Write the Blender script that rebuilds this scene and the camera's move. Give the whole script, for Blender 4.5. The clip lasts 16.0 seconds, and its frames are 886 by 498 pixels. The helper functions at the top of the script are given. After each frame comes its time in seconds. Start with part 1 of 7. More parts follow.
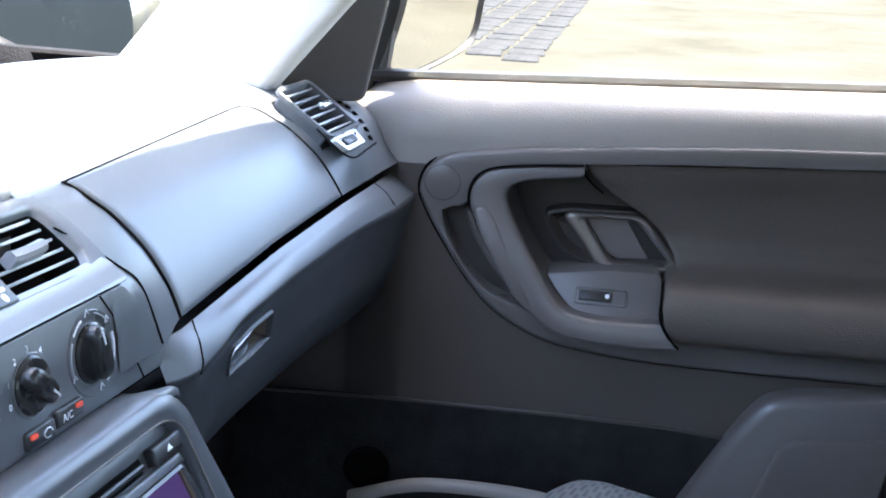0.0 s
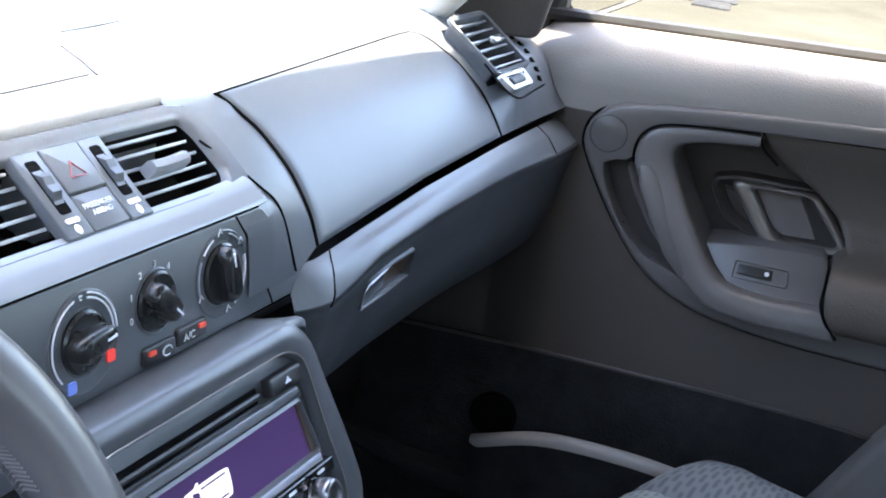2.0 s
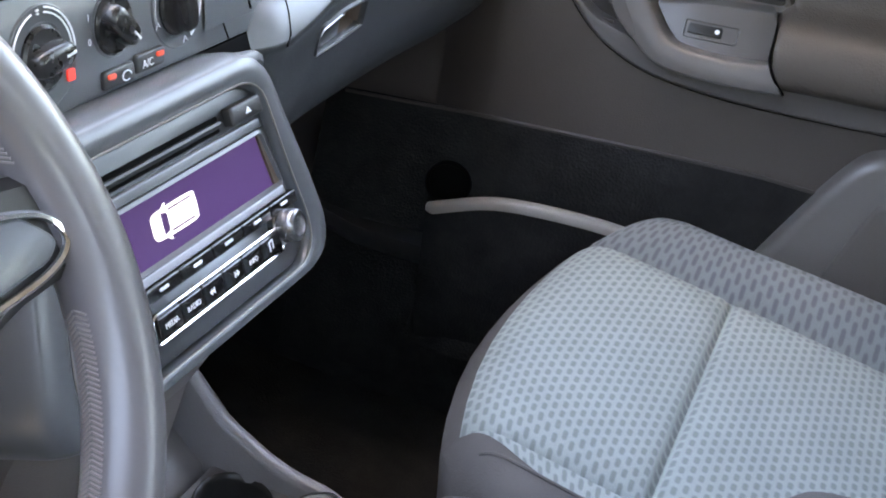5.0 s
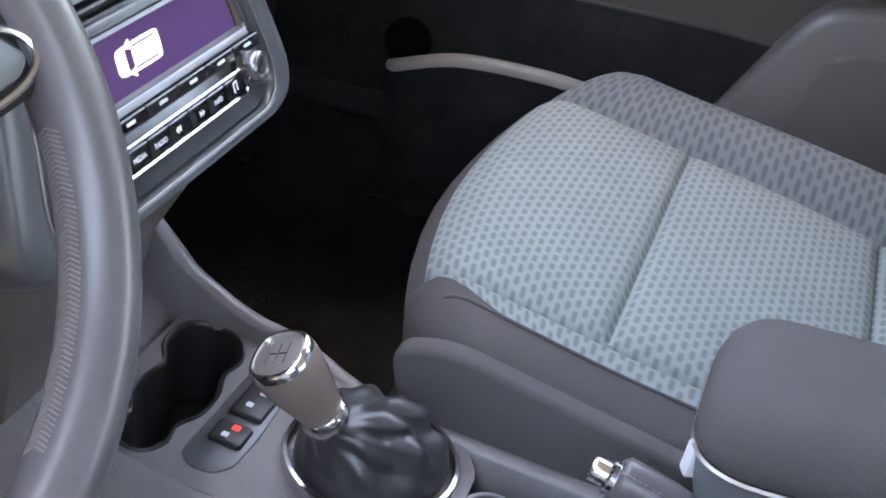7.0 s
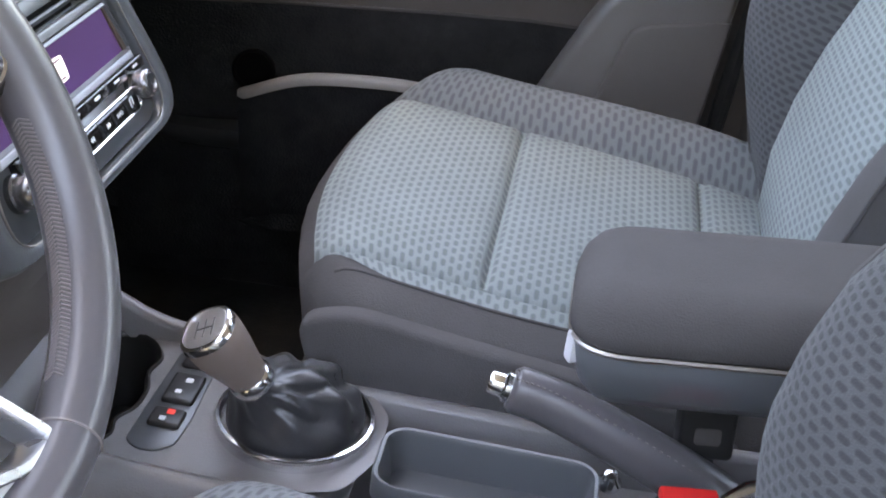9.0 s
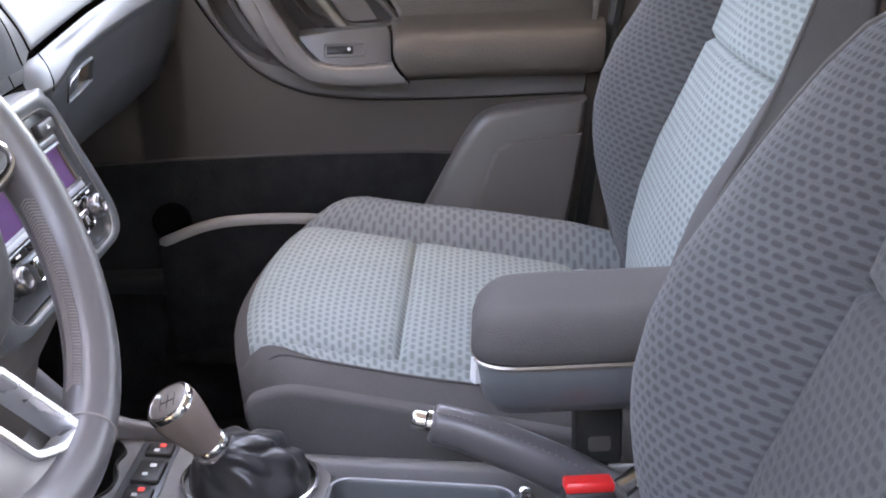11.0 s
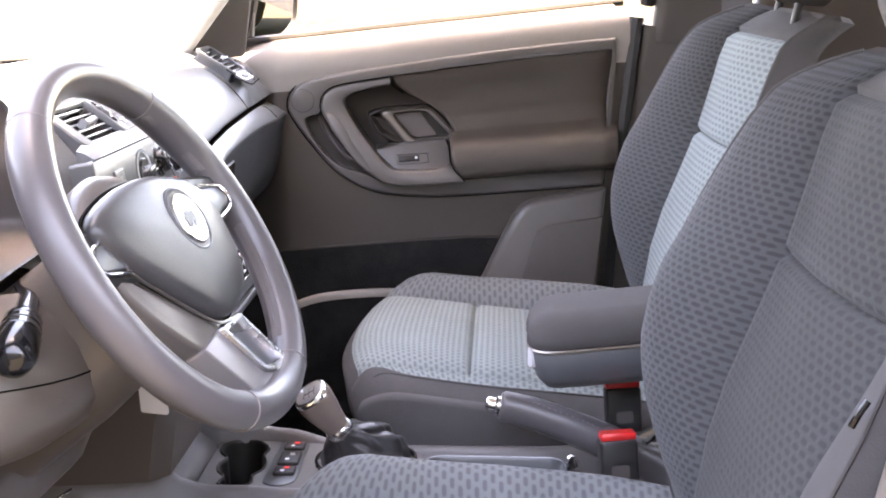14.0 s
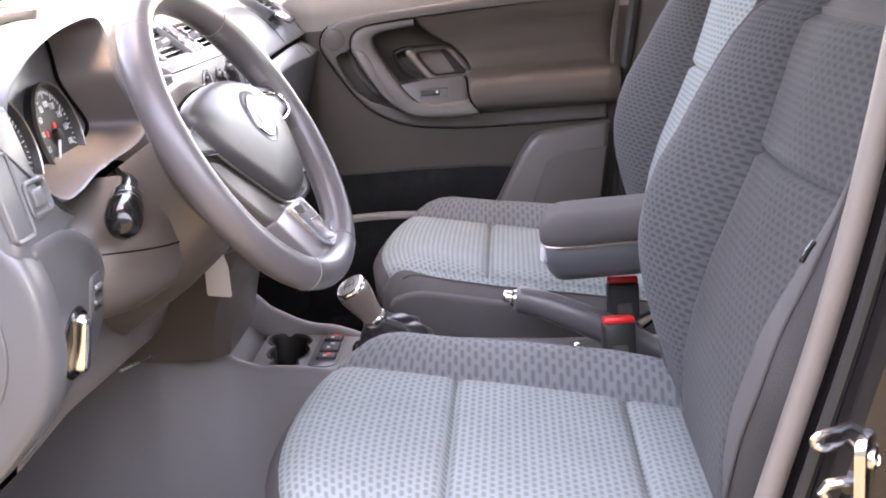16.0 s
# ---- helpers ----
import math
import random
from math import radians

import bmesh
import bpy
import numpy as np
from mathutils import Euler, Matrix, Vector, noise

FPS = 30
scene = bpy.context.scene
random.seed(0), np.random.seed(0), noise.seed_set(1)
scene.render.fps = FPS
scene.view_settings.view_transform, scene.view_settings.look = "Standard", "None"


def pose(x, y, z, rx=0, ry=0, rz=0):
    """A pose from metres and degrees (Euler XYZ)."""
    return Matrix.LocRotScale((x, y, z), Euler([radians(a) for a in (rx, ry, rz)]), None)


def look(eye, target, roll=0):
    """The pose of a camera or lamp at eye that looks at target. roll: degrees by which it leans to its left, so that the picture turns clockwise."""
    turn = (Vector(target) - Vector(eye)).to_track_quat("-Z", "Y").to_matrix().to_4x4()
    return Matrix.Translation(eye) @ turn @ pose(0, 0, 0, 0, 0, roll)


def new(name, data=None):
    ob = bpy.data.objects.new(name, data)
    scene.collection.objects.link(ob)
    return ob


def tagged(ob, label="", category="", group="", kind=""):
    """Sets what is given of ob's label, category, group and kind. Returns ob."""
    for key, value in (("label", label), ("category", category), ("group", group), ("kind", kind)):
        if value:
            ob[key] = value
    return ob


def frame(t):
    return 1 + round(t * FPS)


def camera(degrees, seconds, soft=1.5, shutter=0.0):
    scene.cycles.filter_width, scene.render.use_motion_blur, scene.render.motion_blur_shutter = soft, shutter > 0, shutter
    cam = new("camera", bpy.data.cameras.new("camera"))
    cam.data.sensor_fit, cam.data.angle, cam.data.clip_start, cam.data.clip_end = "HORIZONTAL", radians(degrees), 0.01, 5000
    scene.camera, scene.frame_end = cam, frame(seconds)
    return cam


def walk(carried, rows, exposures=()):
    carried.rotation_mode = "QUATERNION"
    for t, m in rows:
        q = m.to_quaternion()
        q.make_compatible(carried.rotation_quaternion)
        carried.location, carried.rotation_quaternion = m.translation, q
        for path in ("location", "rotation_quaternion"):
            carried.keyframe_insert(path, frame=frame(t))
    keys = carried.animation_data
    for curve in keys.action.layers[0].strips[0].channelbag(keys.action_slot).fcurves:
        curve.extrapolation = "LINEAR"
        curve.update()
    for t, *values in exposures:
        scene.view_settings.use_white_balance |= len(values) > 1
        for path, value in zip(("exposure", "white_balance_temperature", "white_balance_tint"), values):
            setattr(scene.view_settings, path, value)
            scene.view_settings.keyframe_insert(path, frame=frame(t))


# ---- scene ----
cam = camera(38.5, 16.0, soft=1.9)
PATH = [
    (0, (0.319, -0.565, 1.192), (-0.16, 1.311, 0.691), 3.4),
    (0.5, (0.322, -0.552, 1.199), (-0.238, 1.299, 0.692), 5.2),
    (1, (0.322, -0.539, 1.201), (-0.309, 1.284, 0.672), 6.8),
    (1.5, (0.313, -0.525, 1.196), (-0.358, 1.271, 0.629), 7.9),
    (2, (0.311, -0.519, 1.196), (-0.381, 1.248, 0.563), 8.7),
    (2.5, (0.308, -0.517, 1.185), (-0.377, 1.237, 0.51), 8.7),
    (3, (0.305, -0.517, 1.173), (-0.349, 1.232, 0.457), 8.6),
    (3.5, (0.302, -0.518, 1.163), (-0.315, 1.228, 0.407), 8.8),
    (4, (0.309, -0.528, 1.157), (-0.282, 1.208, 0.359), 8.9),
    (4.5, (0.317, -0.537, 1.151), (-0.252, 1.189, 0.316), 8.9),
    (5, (0.325, -0.549, 1.145), (-0.22, 1.165, 0.271), 8.8),
    (7.5, (0.334, -0.589, 1.125), (-0.064, 1.075, 0.089), 9.3),
    (8, (0.338, -0.624, 1.125), (-0.005, 1.065, 0.111), 7.8),
    (8.5, (0.342, -0.669, 1.125), (0.059, 1.053, 0.147), 5.9),
    (9, (0.336, -0.719, 1.128), (0.13, 1.041, 0.201), 4.3),
    (9.5, (0.331, -0.771, 1.127), (0.189, 1.03, 0.269), 2.7),
    (10, (0.335, -0.829, 1.13), (0.242, 1.007, 0.342), 0.5),
    (12.5, (0.367, -1.112, 1.073), (0.287, 0.83, 0.604), -1.8),
    (13, (0.353, -1.19, 1.075), (0.233, 0.758, 0.64), -2.3),
    (13.5, (0.346, -1.274, 1.086), (0.205, 0.677, 0.668), -2.9),
    (14, (0.329, -1.375, 1.101), (0.216, 0.58, 0.694), -3.5),
    (14.5, (0.31, -1.461, 1.104), (0.233, 0.496, 0.699), -3.4),
    (15, (0.308, -1.535, 1.112), (0.227, 0.417, 0.686), -3.4),
    (15.5, (0.297, -1.562, 1.091), (0.211, 0.387, 0.652), -3.8),
    (16, (0.312, -1.601, 1.07), (0.19, 0.343, 0.616), -3.5),
]
walk(cam, [(t, look(eye, target, roll)) for t, eye, target, roll in PATH], exposures=[(0, 4.1, 6850, 11), (1.2, 3.84, 6900, 11), (2.5, 4.2, 7600, 11), (4, 4.7, 8800, 11), (5, 4.7, 8600, 13), (8.5, 4.52, 9100, 15), (12.5, 4.83, 9700, 24), (14.5, 4.77, 9980, 26), (16, 4.77, 10200, 28)])

# ---- light ----
world = bpy.data.worlds.new("sky")
scene.world = world
world.use_nodes = True
wn = world.node_tree
sky = wn.nodes.new("ShaderNodeTexSky")
sky.sky_type = "NISHITA"
sky.sun_disc = False
sky.sun_elevation, sky.sun_rotation = radians(78), radians(90)
wn.nodes["Background"].inputs["Strength"].default_value = 0.15
wn.links.new(sky.outputs[0], wn.nodes["Background"].inputs["Color"])
sun = new("sun", bpy.data.lights.new("sun", "SUN"))
sun.data.energy, sun.data.angle, sun.data.color = 2.4, radians(0.6), (1.0, 0.95, 0.88)
sun.matrix_world = look((2.4, -0.8, 10.0), (0, 0, 0))

# ---- materials ----
def mat(name, color, rough=0.5, metal=0.0, spec=0.5, grain=0.0, grain_size=0.002, mottle=0.0, mottle_size=0.15, emit=0.0, coat=0.0, tint=None):
    m = bpy.data.materials.new(name)
    m.use_nodes = True
    nt = m.node_tree
    b = nt.nodes["Principled BSDF"]
    b.inputs["Base Color"].default_value = (*color, 1)
    b.inputs["Roughness"].default_value = rough
    b.inputs["Metallic"].default_value = metal
    b.inputs["Specular IOR Level"].default_value = spec
    b.inputs["Coat Weight"].default_value = coat
    if emit:
        b.inputs["Emission Color"].default_value = (*color, 1)
        b.inputs["Emission Strength"].default_value = emit
    co = nt.nodes.new("ShaderNodeTexCoord")
    if mottle:
        n = nt.nodes.new("ShaderNodeTexNoise")
        n.inputs["Scale"].default_value = 1 / mottle_size
        n.inputs["Detail"].default_value = 6
        n.inputs["Roughness"].default_value = 0.65
        nt.links.new(co.outputs["Object"], n.inputs["Vector"])
        r = nt.nodes.new("ShaderNodeMapRange")
        r.inputs["From Min"].default_value, r.inputs["From Max"].default_value = 0.3, 0.7
        r.inputs["To Min"].default_value, r.inputs["To Max"].default_value = 1 - mottle, 1 + mottle
        nt.links.new(n.outputs[0], r.inputs["Value"])
        mx = nt.nodes.new("ShaderNodeMix")
        mx.data_type, mx.blend_type = "RGBA", "MULTIPLY"
        mx.inputs[0].default_value = 1.0
        mx.inputs[6].default_value = (*color, 1)
        nt.links.new(r.outputs[0], mx.inputs[7])
        nt.links.new(mx.outputs[2], b.inputs["Base Color"])
        rr = nt.nodes.new("ShaderNodeMapRange")
        rr.inputs["To Min"].default_value, rr.inputs["To Max"].default_value = max(0.02, rough - 0.08), min(1, rough + 0.08)
        nt.links.new(n.outputs[0], rr.inputs["Value"])
        nt.links.new(rr.outputs[0], b.inputs["Roughness"])
    if grain:
        g = nt.nodes.new("ShaderNodeTexVoronoi")
        g.inputs["Scale"].default_value = 1 / grain_size
        nt.links.new(co.outputs["Object"], g.inputs["Vector"])
        bp = nt.nodes.new("ShaderNodeBump")
        bp.inputs["Strength"].default_value = grain
        bp.inputs["Distance"].default_value = grain_size * 0.25
        nt.links.new(g.outputs["Distance"], bp.inputs["Height"])
        nt.links.new(bp.outputs[0], b.inputs["Normal"])
    return m


def fabric(name, base, dash, pu=0.0185, pv=0.0115, lu=0.30, lv=0.27):
    """Woven seat cloth with staggered rows of short dashes, laid by the UV map in metres."""
    m = bpy.data.materials.new(name)
    m.use_nodes = True
    nt = m.node_tree
    L = nt.links.new
    b = nt.nodes["Principled BSDF"]
    b.inputs["Roughness"].default_value = 0.92
    b.inputs["Specular IOR Level"].default_value = 0.2
    b.inputs["Sheen Weight"].default_value = 0.06
    b.inputs["Sheen Roughness"].default_value = 0.5
    uv = nt.nodes.new("ShaderNodeUVMap")
    sx = nt.nodes.new("ShaderNodeSeparateXYZ")
    L(uv.outputs[0], sx.inputs[0])

    def mth(op, a, c=None):
        n = nt.nodes.new("ShaderNodeMath")
        n.operation = op
        for i, v in enumerate((a, c)):
            if v is None:
                continue
            if isinstance(v, (int, float)):
                n.inputs[i].default_value = v
            else:
                L(v, n.inputs[i])
        return n.outputs[0]

    v = mth("DIVIDE", sx.outputs[1], pv)
    row = mth("FLOOR", v)
    half = mth("MULTIPLY", mth("FLOORED_MODULO", row, 2.0), 0.5)
    u = mth("ADD", mth("DIVIDE", sx.outputs[0], pu), half)
    fu = mth("ABSOLUTE", mth("SUBTRACT", mth("FRACT", u), 0.5))
    fv = mth("ABSOLUTE", mth("SUBTRACT", mth("FRACT", v), 0.5))
    du = mth("MAXIMUM", mth("SUBTRACT", fu, lu - 0.14), 0.0)
    d = mth("ADD", mth("POWER", mth("DIVIDE", du, 0.16), 2.0), mth("POWER", mth("DIVIDE", fv, lv), 2.0))
    r = nt.nodes.new("ShaderNodeMapRange")
    r.inputs["From Min"].default_value, r.inputs["From Max"].default_value = 0.3, 1.9
    r.inputs["To Min"].default_value, r.inputs["To Max"].default_value = 1.0, 0.0
    L(d, r.inputs["Value"])
    co = nt.nodes.new("ShaderNodeTexCoord")
    n = nt.nodes.new("ShaderNodeTexNoise")
    n.inputs["Scale"].default_value = 900
    n.inputs["Detail"].default_value = 3
    L(uv.outputs[0], n.inputs["Vector"])
    n2 = nt.nodes.new("ShaderNodeTexNoise")
    n2.inputs["Scale"].default_value = 14
    n2.inputs["Detail"].default_value = 4
    L(uv.outputs[0], n2.inputs["Vector"])
    mx = nt.nodes.new("ShaderNodeMix")
    mx.data_type = "RGBA"
    mx.inputs[6].default_value, mx.inputs[7].default_value = (*base, 1), (*dash, 1)
    L(r.outputs[0], mx.inputs[0])
    vr = nt.nodes.new("ShaderNodeMapRange")
    vr.inputs["To Min"].default_value, vr.inputs["To Max"].default_value = 0.72, 1.28
    L(mth("ADD", mth("MULTIPLY", n.outputs[0], 0.6), mth("MULTIPLY", n2.outputs[0], 0.4)), vr.inputs["Value"])
    ml = nt.nodes.new("ShaderNodeMix")
    ml.data_type, ml.blend_type = "RGBA", "MULTIPLY"
    ml.inputs[0].default_value = 1
    L(mx.outputs[2], ml.inputs[6])
    L(vr.outputs[0], ml.inputs[7])
    L(ml.outputs[2], b.inputs["Base Color"])
    bp = nt.nodes.new("ShaderNodeBump")
    bp.inputs["Strength"].default_value, bp.inputs["Distance"].default_value = 0.6, 0.0009
    L(mth("ADD", mth("MULTIPLY", r.outputs[0], -0.7), n.outputs[0]), bp.inputs["Height"])
    L(bp.outputs[0], b.inputs["Normal"])
    return m


DASH = mat("dash plastic", (0.088, 0.096, 0.105), 0.36, grain=0.12, grain_size=0.0012, mottle=0.05)
CONS = mat("console plastic", (0.150, 0.143, 0.145), 0.38, grain=0.3, grain_size=0.0016, mottle=0.06)
# same plastic as the dash, lightened to carry the sunlight on top
DASH_LIT = mat("dash plastic lightened for sun", (0.1232, 0.1250, 0.1285), 0.45, grain=0.3, grain_size=0.002, mottle=0.06)
# dash plastic darkened to carry the shade below the glovebox strip
DASH_SHADED = mat("dash plastic in shade", (0.025, 0.0265, 0.0285), 0.42, grain=0.35, grain_size=0.0018, mottle=0.08)
RSUR = mat("dark radio surround plastic", (0.078, 0.082, 0.088), 0.3, grain=0.12, grain_size=0.001, mottle=0.05)
PANEL = mat("smooth grey plastic", (0.090, 0.096, 0.103), 0.34, grain=0.12, grain_size=0.001, mottle=0.05)
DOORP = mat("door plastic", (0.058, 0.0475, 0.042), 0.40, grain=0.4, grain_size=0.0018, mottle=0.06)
# door plastic lightened for sky light on the shoulder; pocket rim shares it
DOOR_LIT = mat("door plastic lightened for sky light", (0.2364, 0.2117, 0.1948), 0.40, grain=0.4, grain_size=0.0018, mottle=0.05)
DOORT = mat("door trim plastic", (0.095, 0.085, 0.081), 0.36, grain=0.25, grain_size=0.0016, mottle=0.06)
VINYL = mat("door insert vinyl", (0.0560, 0.0435, 0.0350), 0.6, grain=0.6, grain_size=0.0022, mottle=0.12)
BLACK = mat("black plastic", (0.0168, 0.0162, 0.0162), 0.42, grain=0.15, grain_size=0.0012, mottle=0.1)
GLOSS = mat("gloss black", (0.01, 0.01, 0.011), 0.16, mottle=0.1, coat=0.2)
DEEP = mat("deep black", (0.003, 0.003, 0.003), 0.9, spec=0.05)
DARKREC = mat("dark recess plastic", (0.037, 0.031, 0.028), 0.5, grain=0.3, grain_size=0.0018, mottle=0.1)
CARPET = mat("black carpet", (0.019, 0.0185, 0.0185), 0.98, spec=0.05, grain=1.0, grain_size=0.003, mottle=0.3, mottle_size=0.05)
SILVER = mat("satin silver", (0.55, 0.55, 0.56), 0.28, metal=0.9, mottle=0.04)
CHROME = mat("chrome", (0.85, 0.85, 0.86), 0.14, metal=1.0)
BRONZE = mat("satin handle metal", (0.30, 0.27, 0.245), 0.34, metal=0.85, mottle=0.06)
LEATHER = mat("wheel leather", (0.098, 0.090, 0.094), 0.30, grain=0.03, grain_size=0.0022, mottle=0.02, mottle_size=0.22)
HOODIN = mat("hood lining plastic", (0.125, 0.108, 0.104), 0.36, grain=0.25, grain_size=0.0016, mottle=0.06)
BOOT = mat("boot leather", (0.038, 0.038, 0.041), 0.30, grain=0.25, grain_size=0.0018, mottle=0.15, mottle_size=0.03)
CLOTH = mat("plain dark cloth", (0.0780, 0.0744, 0.0753), 0.9, spec=0.15, grain=0.8, grain_size=0.0014, mottle=0.12)
ARMC = mat("armrest cloth", (0.0685, 0.0639, 0.0639), 0.85, spec=0.2, grain=0.8, grain_size=0.0013, mottle=0.12)
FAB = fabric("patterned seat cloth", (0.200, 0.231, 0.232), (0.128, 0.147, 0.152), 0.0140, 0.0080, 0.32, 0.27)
FAB_SIDE = fabric("patterned bolster cloth", (0.150, 0.160, 0.166), (0.098, 0.104, 0.110), 0.0140, 0.0085, 0.32, 0.27)
# bolster cloth again, darkened to carry the shade on the backrests
FAB_SIDE_SHADED = fabric("patterned bolster cloth in shade", (0.076, 0.079, 0.083), (0.048, 0.049, 0.053), 0.0108, 0.0068, 0.32, 0.27)
# seat cloth darkened for the shade on the driver's backrest panel
FAB_SHADED = fabric("patterned seat cloth in shade", (0.050, 0.051, 0.052), (0.034, 0.0345, 0.037), 0.0130, 0.0078, 0.32, 0.27)
CREAM = mat("pale pillar plastic", (0.5, 0.475, 0.43), 0.6, grain=0.3, grain_size=0.002, mottle=0.05)
BROWNP = mat("dark pillar plastic", (0.07, 0.06, 0.055), 0.6, grain=0.3, grain_size=0.002, mottle=0.08)
RED = mat("red buckle button", (0.75, 0.03, 0.03), 0.3)
# red print is given a faint glow of its own
REDPRINT = mat("faintly glowing red marking", (0.8, 0.05, 0.04), 0.5, emit=0.03)
BLUEPRINT = mat("blue marking", (0.25, 0.35, 0.9), 0.5)
WHITEPRINT = mat("white print", (0.75, 0.76, 0.78), 0.5)
GREYPRINT = mat("grey print", (0.38, 0.39, 0.41), 0.5)
THREAD = mat("grey thread", (0.20, 0.175, 0.17), 0.8)
PADM = mat("airbag pad plastic", (0.0464, 0.0448, 0.0464), 0.36, grain=0.25, grain_size=0.0014, mottle=0.05)
# colour for brown reflections painted on the latch hollow and display end
BROWN_REFLECT = mat("brown reflection tone", (0.075, 0.052, 0.038), 0.4, mottle=0.08)
RFACE = mat("dark radio face plastic", (0.034, 0.036, 0.039), 0.30, grain=0.10, grain_size=0.001, mottle=0.05)
SATINB = mat("satin black knob plastic", (0.015, 0.0145, 0.0145), 0.27, mottle=0.08)
TABM = mat("pale satin tab", (0.50, 0.50, 0.52), 0.3, mottle=0.04)
KNOBM = mat("satin brown knob", (0.21, 0.165, 0.145), 0.26, mottle=0.08)
KNOBC = mat("satin grey cap", (0.42, 0.40, 0.39), 0.30, metal=0.7)
COLP = mat("glossy column plastic", (0.105, 0.089, 0.080), 0.33, grain=0.25, grain_size=0.0016, mottle=0.06)
SPOKE = mat("pale satin spoke plastic", (0.24, 0.22, 0.22), 0.32, metal=0.3, mottle=0.05)
PAPER = mat("white paper tag", (0.85, 0.84, 0.82), 0.7, mottle=0.03)
PAINT = mat("dark body paint", (0.010, 0.0085, 0.0085), 0.16, coat=0.3, mottle=0.1)
SEAL = mat("grey door seal rubber", (0.125, 0.108, 0.098), 0.45, mottle=0.08)
STEEL = mat("striker steel", (0.62, 0.62, 0.63), 0.18, metal=1.0)
BELT = mat("grey belt webbing", (0.11, 0.105, 0.115), 0.75, grain=0.6, grain_size=0.0015, mottle=0.08)
MIRROR = mat("mirror glass", (0.9, 0.9, 0.9), 0.01, metal=1.0)
SCREEN = mat("violet display", (0.06, 0.034, 0.105), 0.10, emit=0.035)
ICON = mat("display picture", (0.95, 0.93, 0.98), 0.3, emit=0.06)
HEADLINER = mat("pale headliner", (0.55, 0.54, 0.52), 0.95, grain=0.5, grain_size=0.003, mottle=0.05)
ASPHALT = mat("yard ground", (0.056, 0.053, 0.041), 0.95, spec=0.0, grain=0.8, grain_size=0.02, mottle=0.22, mottle_size=1.3)
COBBLE = mat("grey paving stone", (0.0420, 0.0420, 0.0406), 0.9, spec=0.0, grain=0.6, grain_size=0.01, mottle=0.3, mottle_size=0.06)
HEDGE = mat("leaf green", (0.045, 0.06, 0.03), 0.8, mottle=0.4, mottle_size=0.3)
WALLOUT = mat("pale render wall", (0.13, 0.125, 0.115), 0.9, mottle=0.12, mottle_size=0.5)


def glass():
    m = bpy.data.materials.new("window glass")
    m.use_nodes = True
    b = m.node_tree.nodes["Principled BSDF"]
    b.inputs["Base Color"].default_value = (0.97, 0.99, 0.98, 1)
    b.inputs["Roughness"].default_value = 0.0
    b.inputs["IOR"].default_value = 1.05
    b.inputs["Transmission Weight"].default_value = 1.0
    return m


GLASS = glass()

# ---- mesh helpers ----
def mesh_of(name, bm, material, smooth=40):
    bmesh.ops.recalc_face_normals(bm, faces=bm.faces)
    me = bpy.data.meshes.new(name)
    if smooth:
        lim = radians(smooth)
        for f in bm.faces:
            f.smooth = True
        for e in bm.edges:
            if len(e.link_faces) == 2 and e.calc_face_angle(0) > lim:
                e.smooth = False
    bm.to_mesh(me)
    bm.free()
    me.materials.append(material)
    return me


def root(name, at, label, category, group="", kind=""):
    ob = new(name)
    ob.empty_display_size = 0.05
    ob.location = at
    return tagged(ob, label, category, group, kind)


def base_of(ob):
    m = Matrix.Identity(4)
    while ob is not None:
        m = ob.matrix_basis.copy() @ m if ob.parent is None else ob.matrix_parent_inverse @ ob.matrix_basis @ m
        ob = ob.parent
    return m


def part(name, bm, material, parent=None, label="", smooth=40):
    """Links a bmesh, in world coordinates, as one mesh object under a thing or a part."""
    ob = new(name, mesh_of(name, bm, material, smooth))
    if parent is not None:
        ob.parent = parent
        ob.matrix_parent_inverse = base_of(parent).inverted()
    return tagged(ob, label)


def thing(name, bm, material, label, category, group="", kind="", smooth=40):
    return tagged(part(name, bm, material, None, "", smooth), label, category, group, kind)


def V(*a):
    return Vector(a)


class Fr:
    """A flat frame: origin, two directions along it and its normal."""
    def __init__(self, o, u, v):
        self.o, self.u = Vector(o), Vector(u).normalized()
        w = Vector(v)
        self.v = (w - w.dot(self.u) * self.u).normalized()
        self.n = self.u.cross(self.v)

    def p(self, a, b, c=0.0):
        return self.o + self.u * a + self.v * b + self.n * c


def spline(pts, n=6, closed=False):
    """A smooth curve through points."""
    P = [Vector(p) for p in pts]
    out = []
    k = len(P)
    for i in range(k if closed else k - 1):
        if closed:
            a, b, c, d = P[(i - 1) % k], P[i], P[(i + 1) % k], P[(i + 2) % k]
        else:
            a, b, c, d = P[max(i - 1, 0)], P[i], P[i + 1], P[min(i + 2, k - 1)]
        for j in range(n):
            t = j / n
            out.append(0.5 * (2 * b + (c - a) * t + (2 * a - 5 * b + 4 * c - d) * t * t + (3 * b - a - 3 * c + d) * t ** 3))
    if not closed:
        out.append(P[-1])
    return out


def rrect(w, h, r, n=5):
    out = []
    for cx, cy, a0 in ((w / 2 - r, h / 2 - r, 0), (-w / 2 + r, h / 2 - r, 90), (-w / 2 + r, -h / 2 + r, 180), (w / 2 - r, -h / 2 + r, 270)):
        for i in range(n + 1):
            a = radians(a0 + 90 * i / n)
            out.append((cx + r * math.cos(a), cy + r * math.sin(a)))
    return out


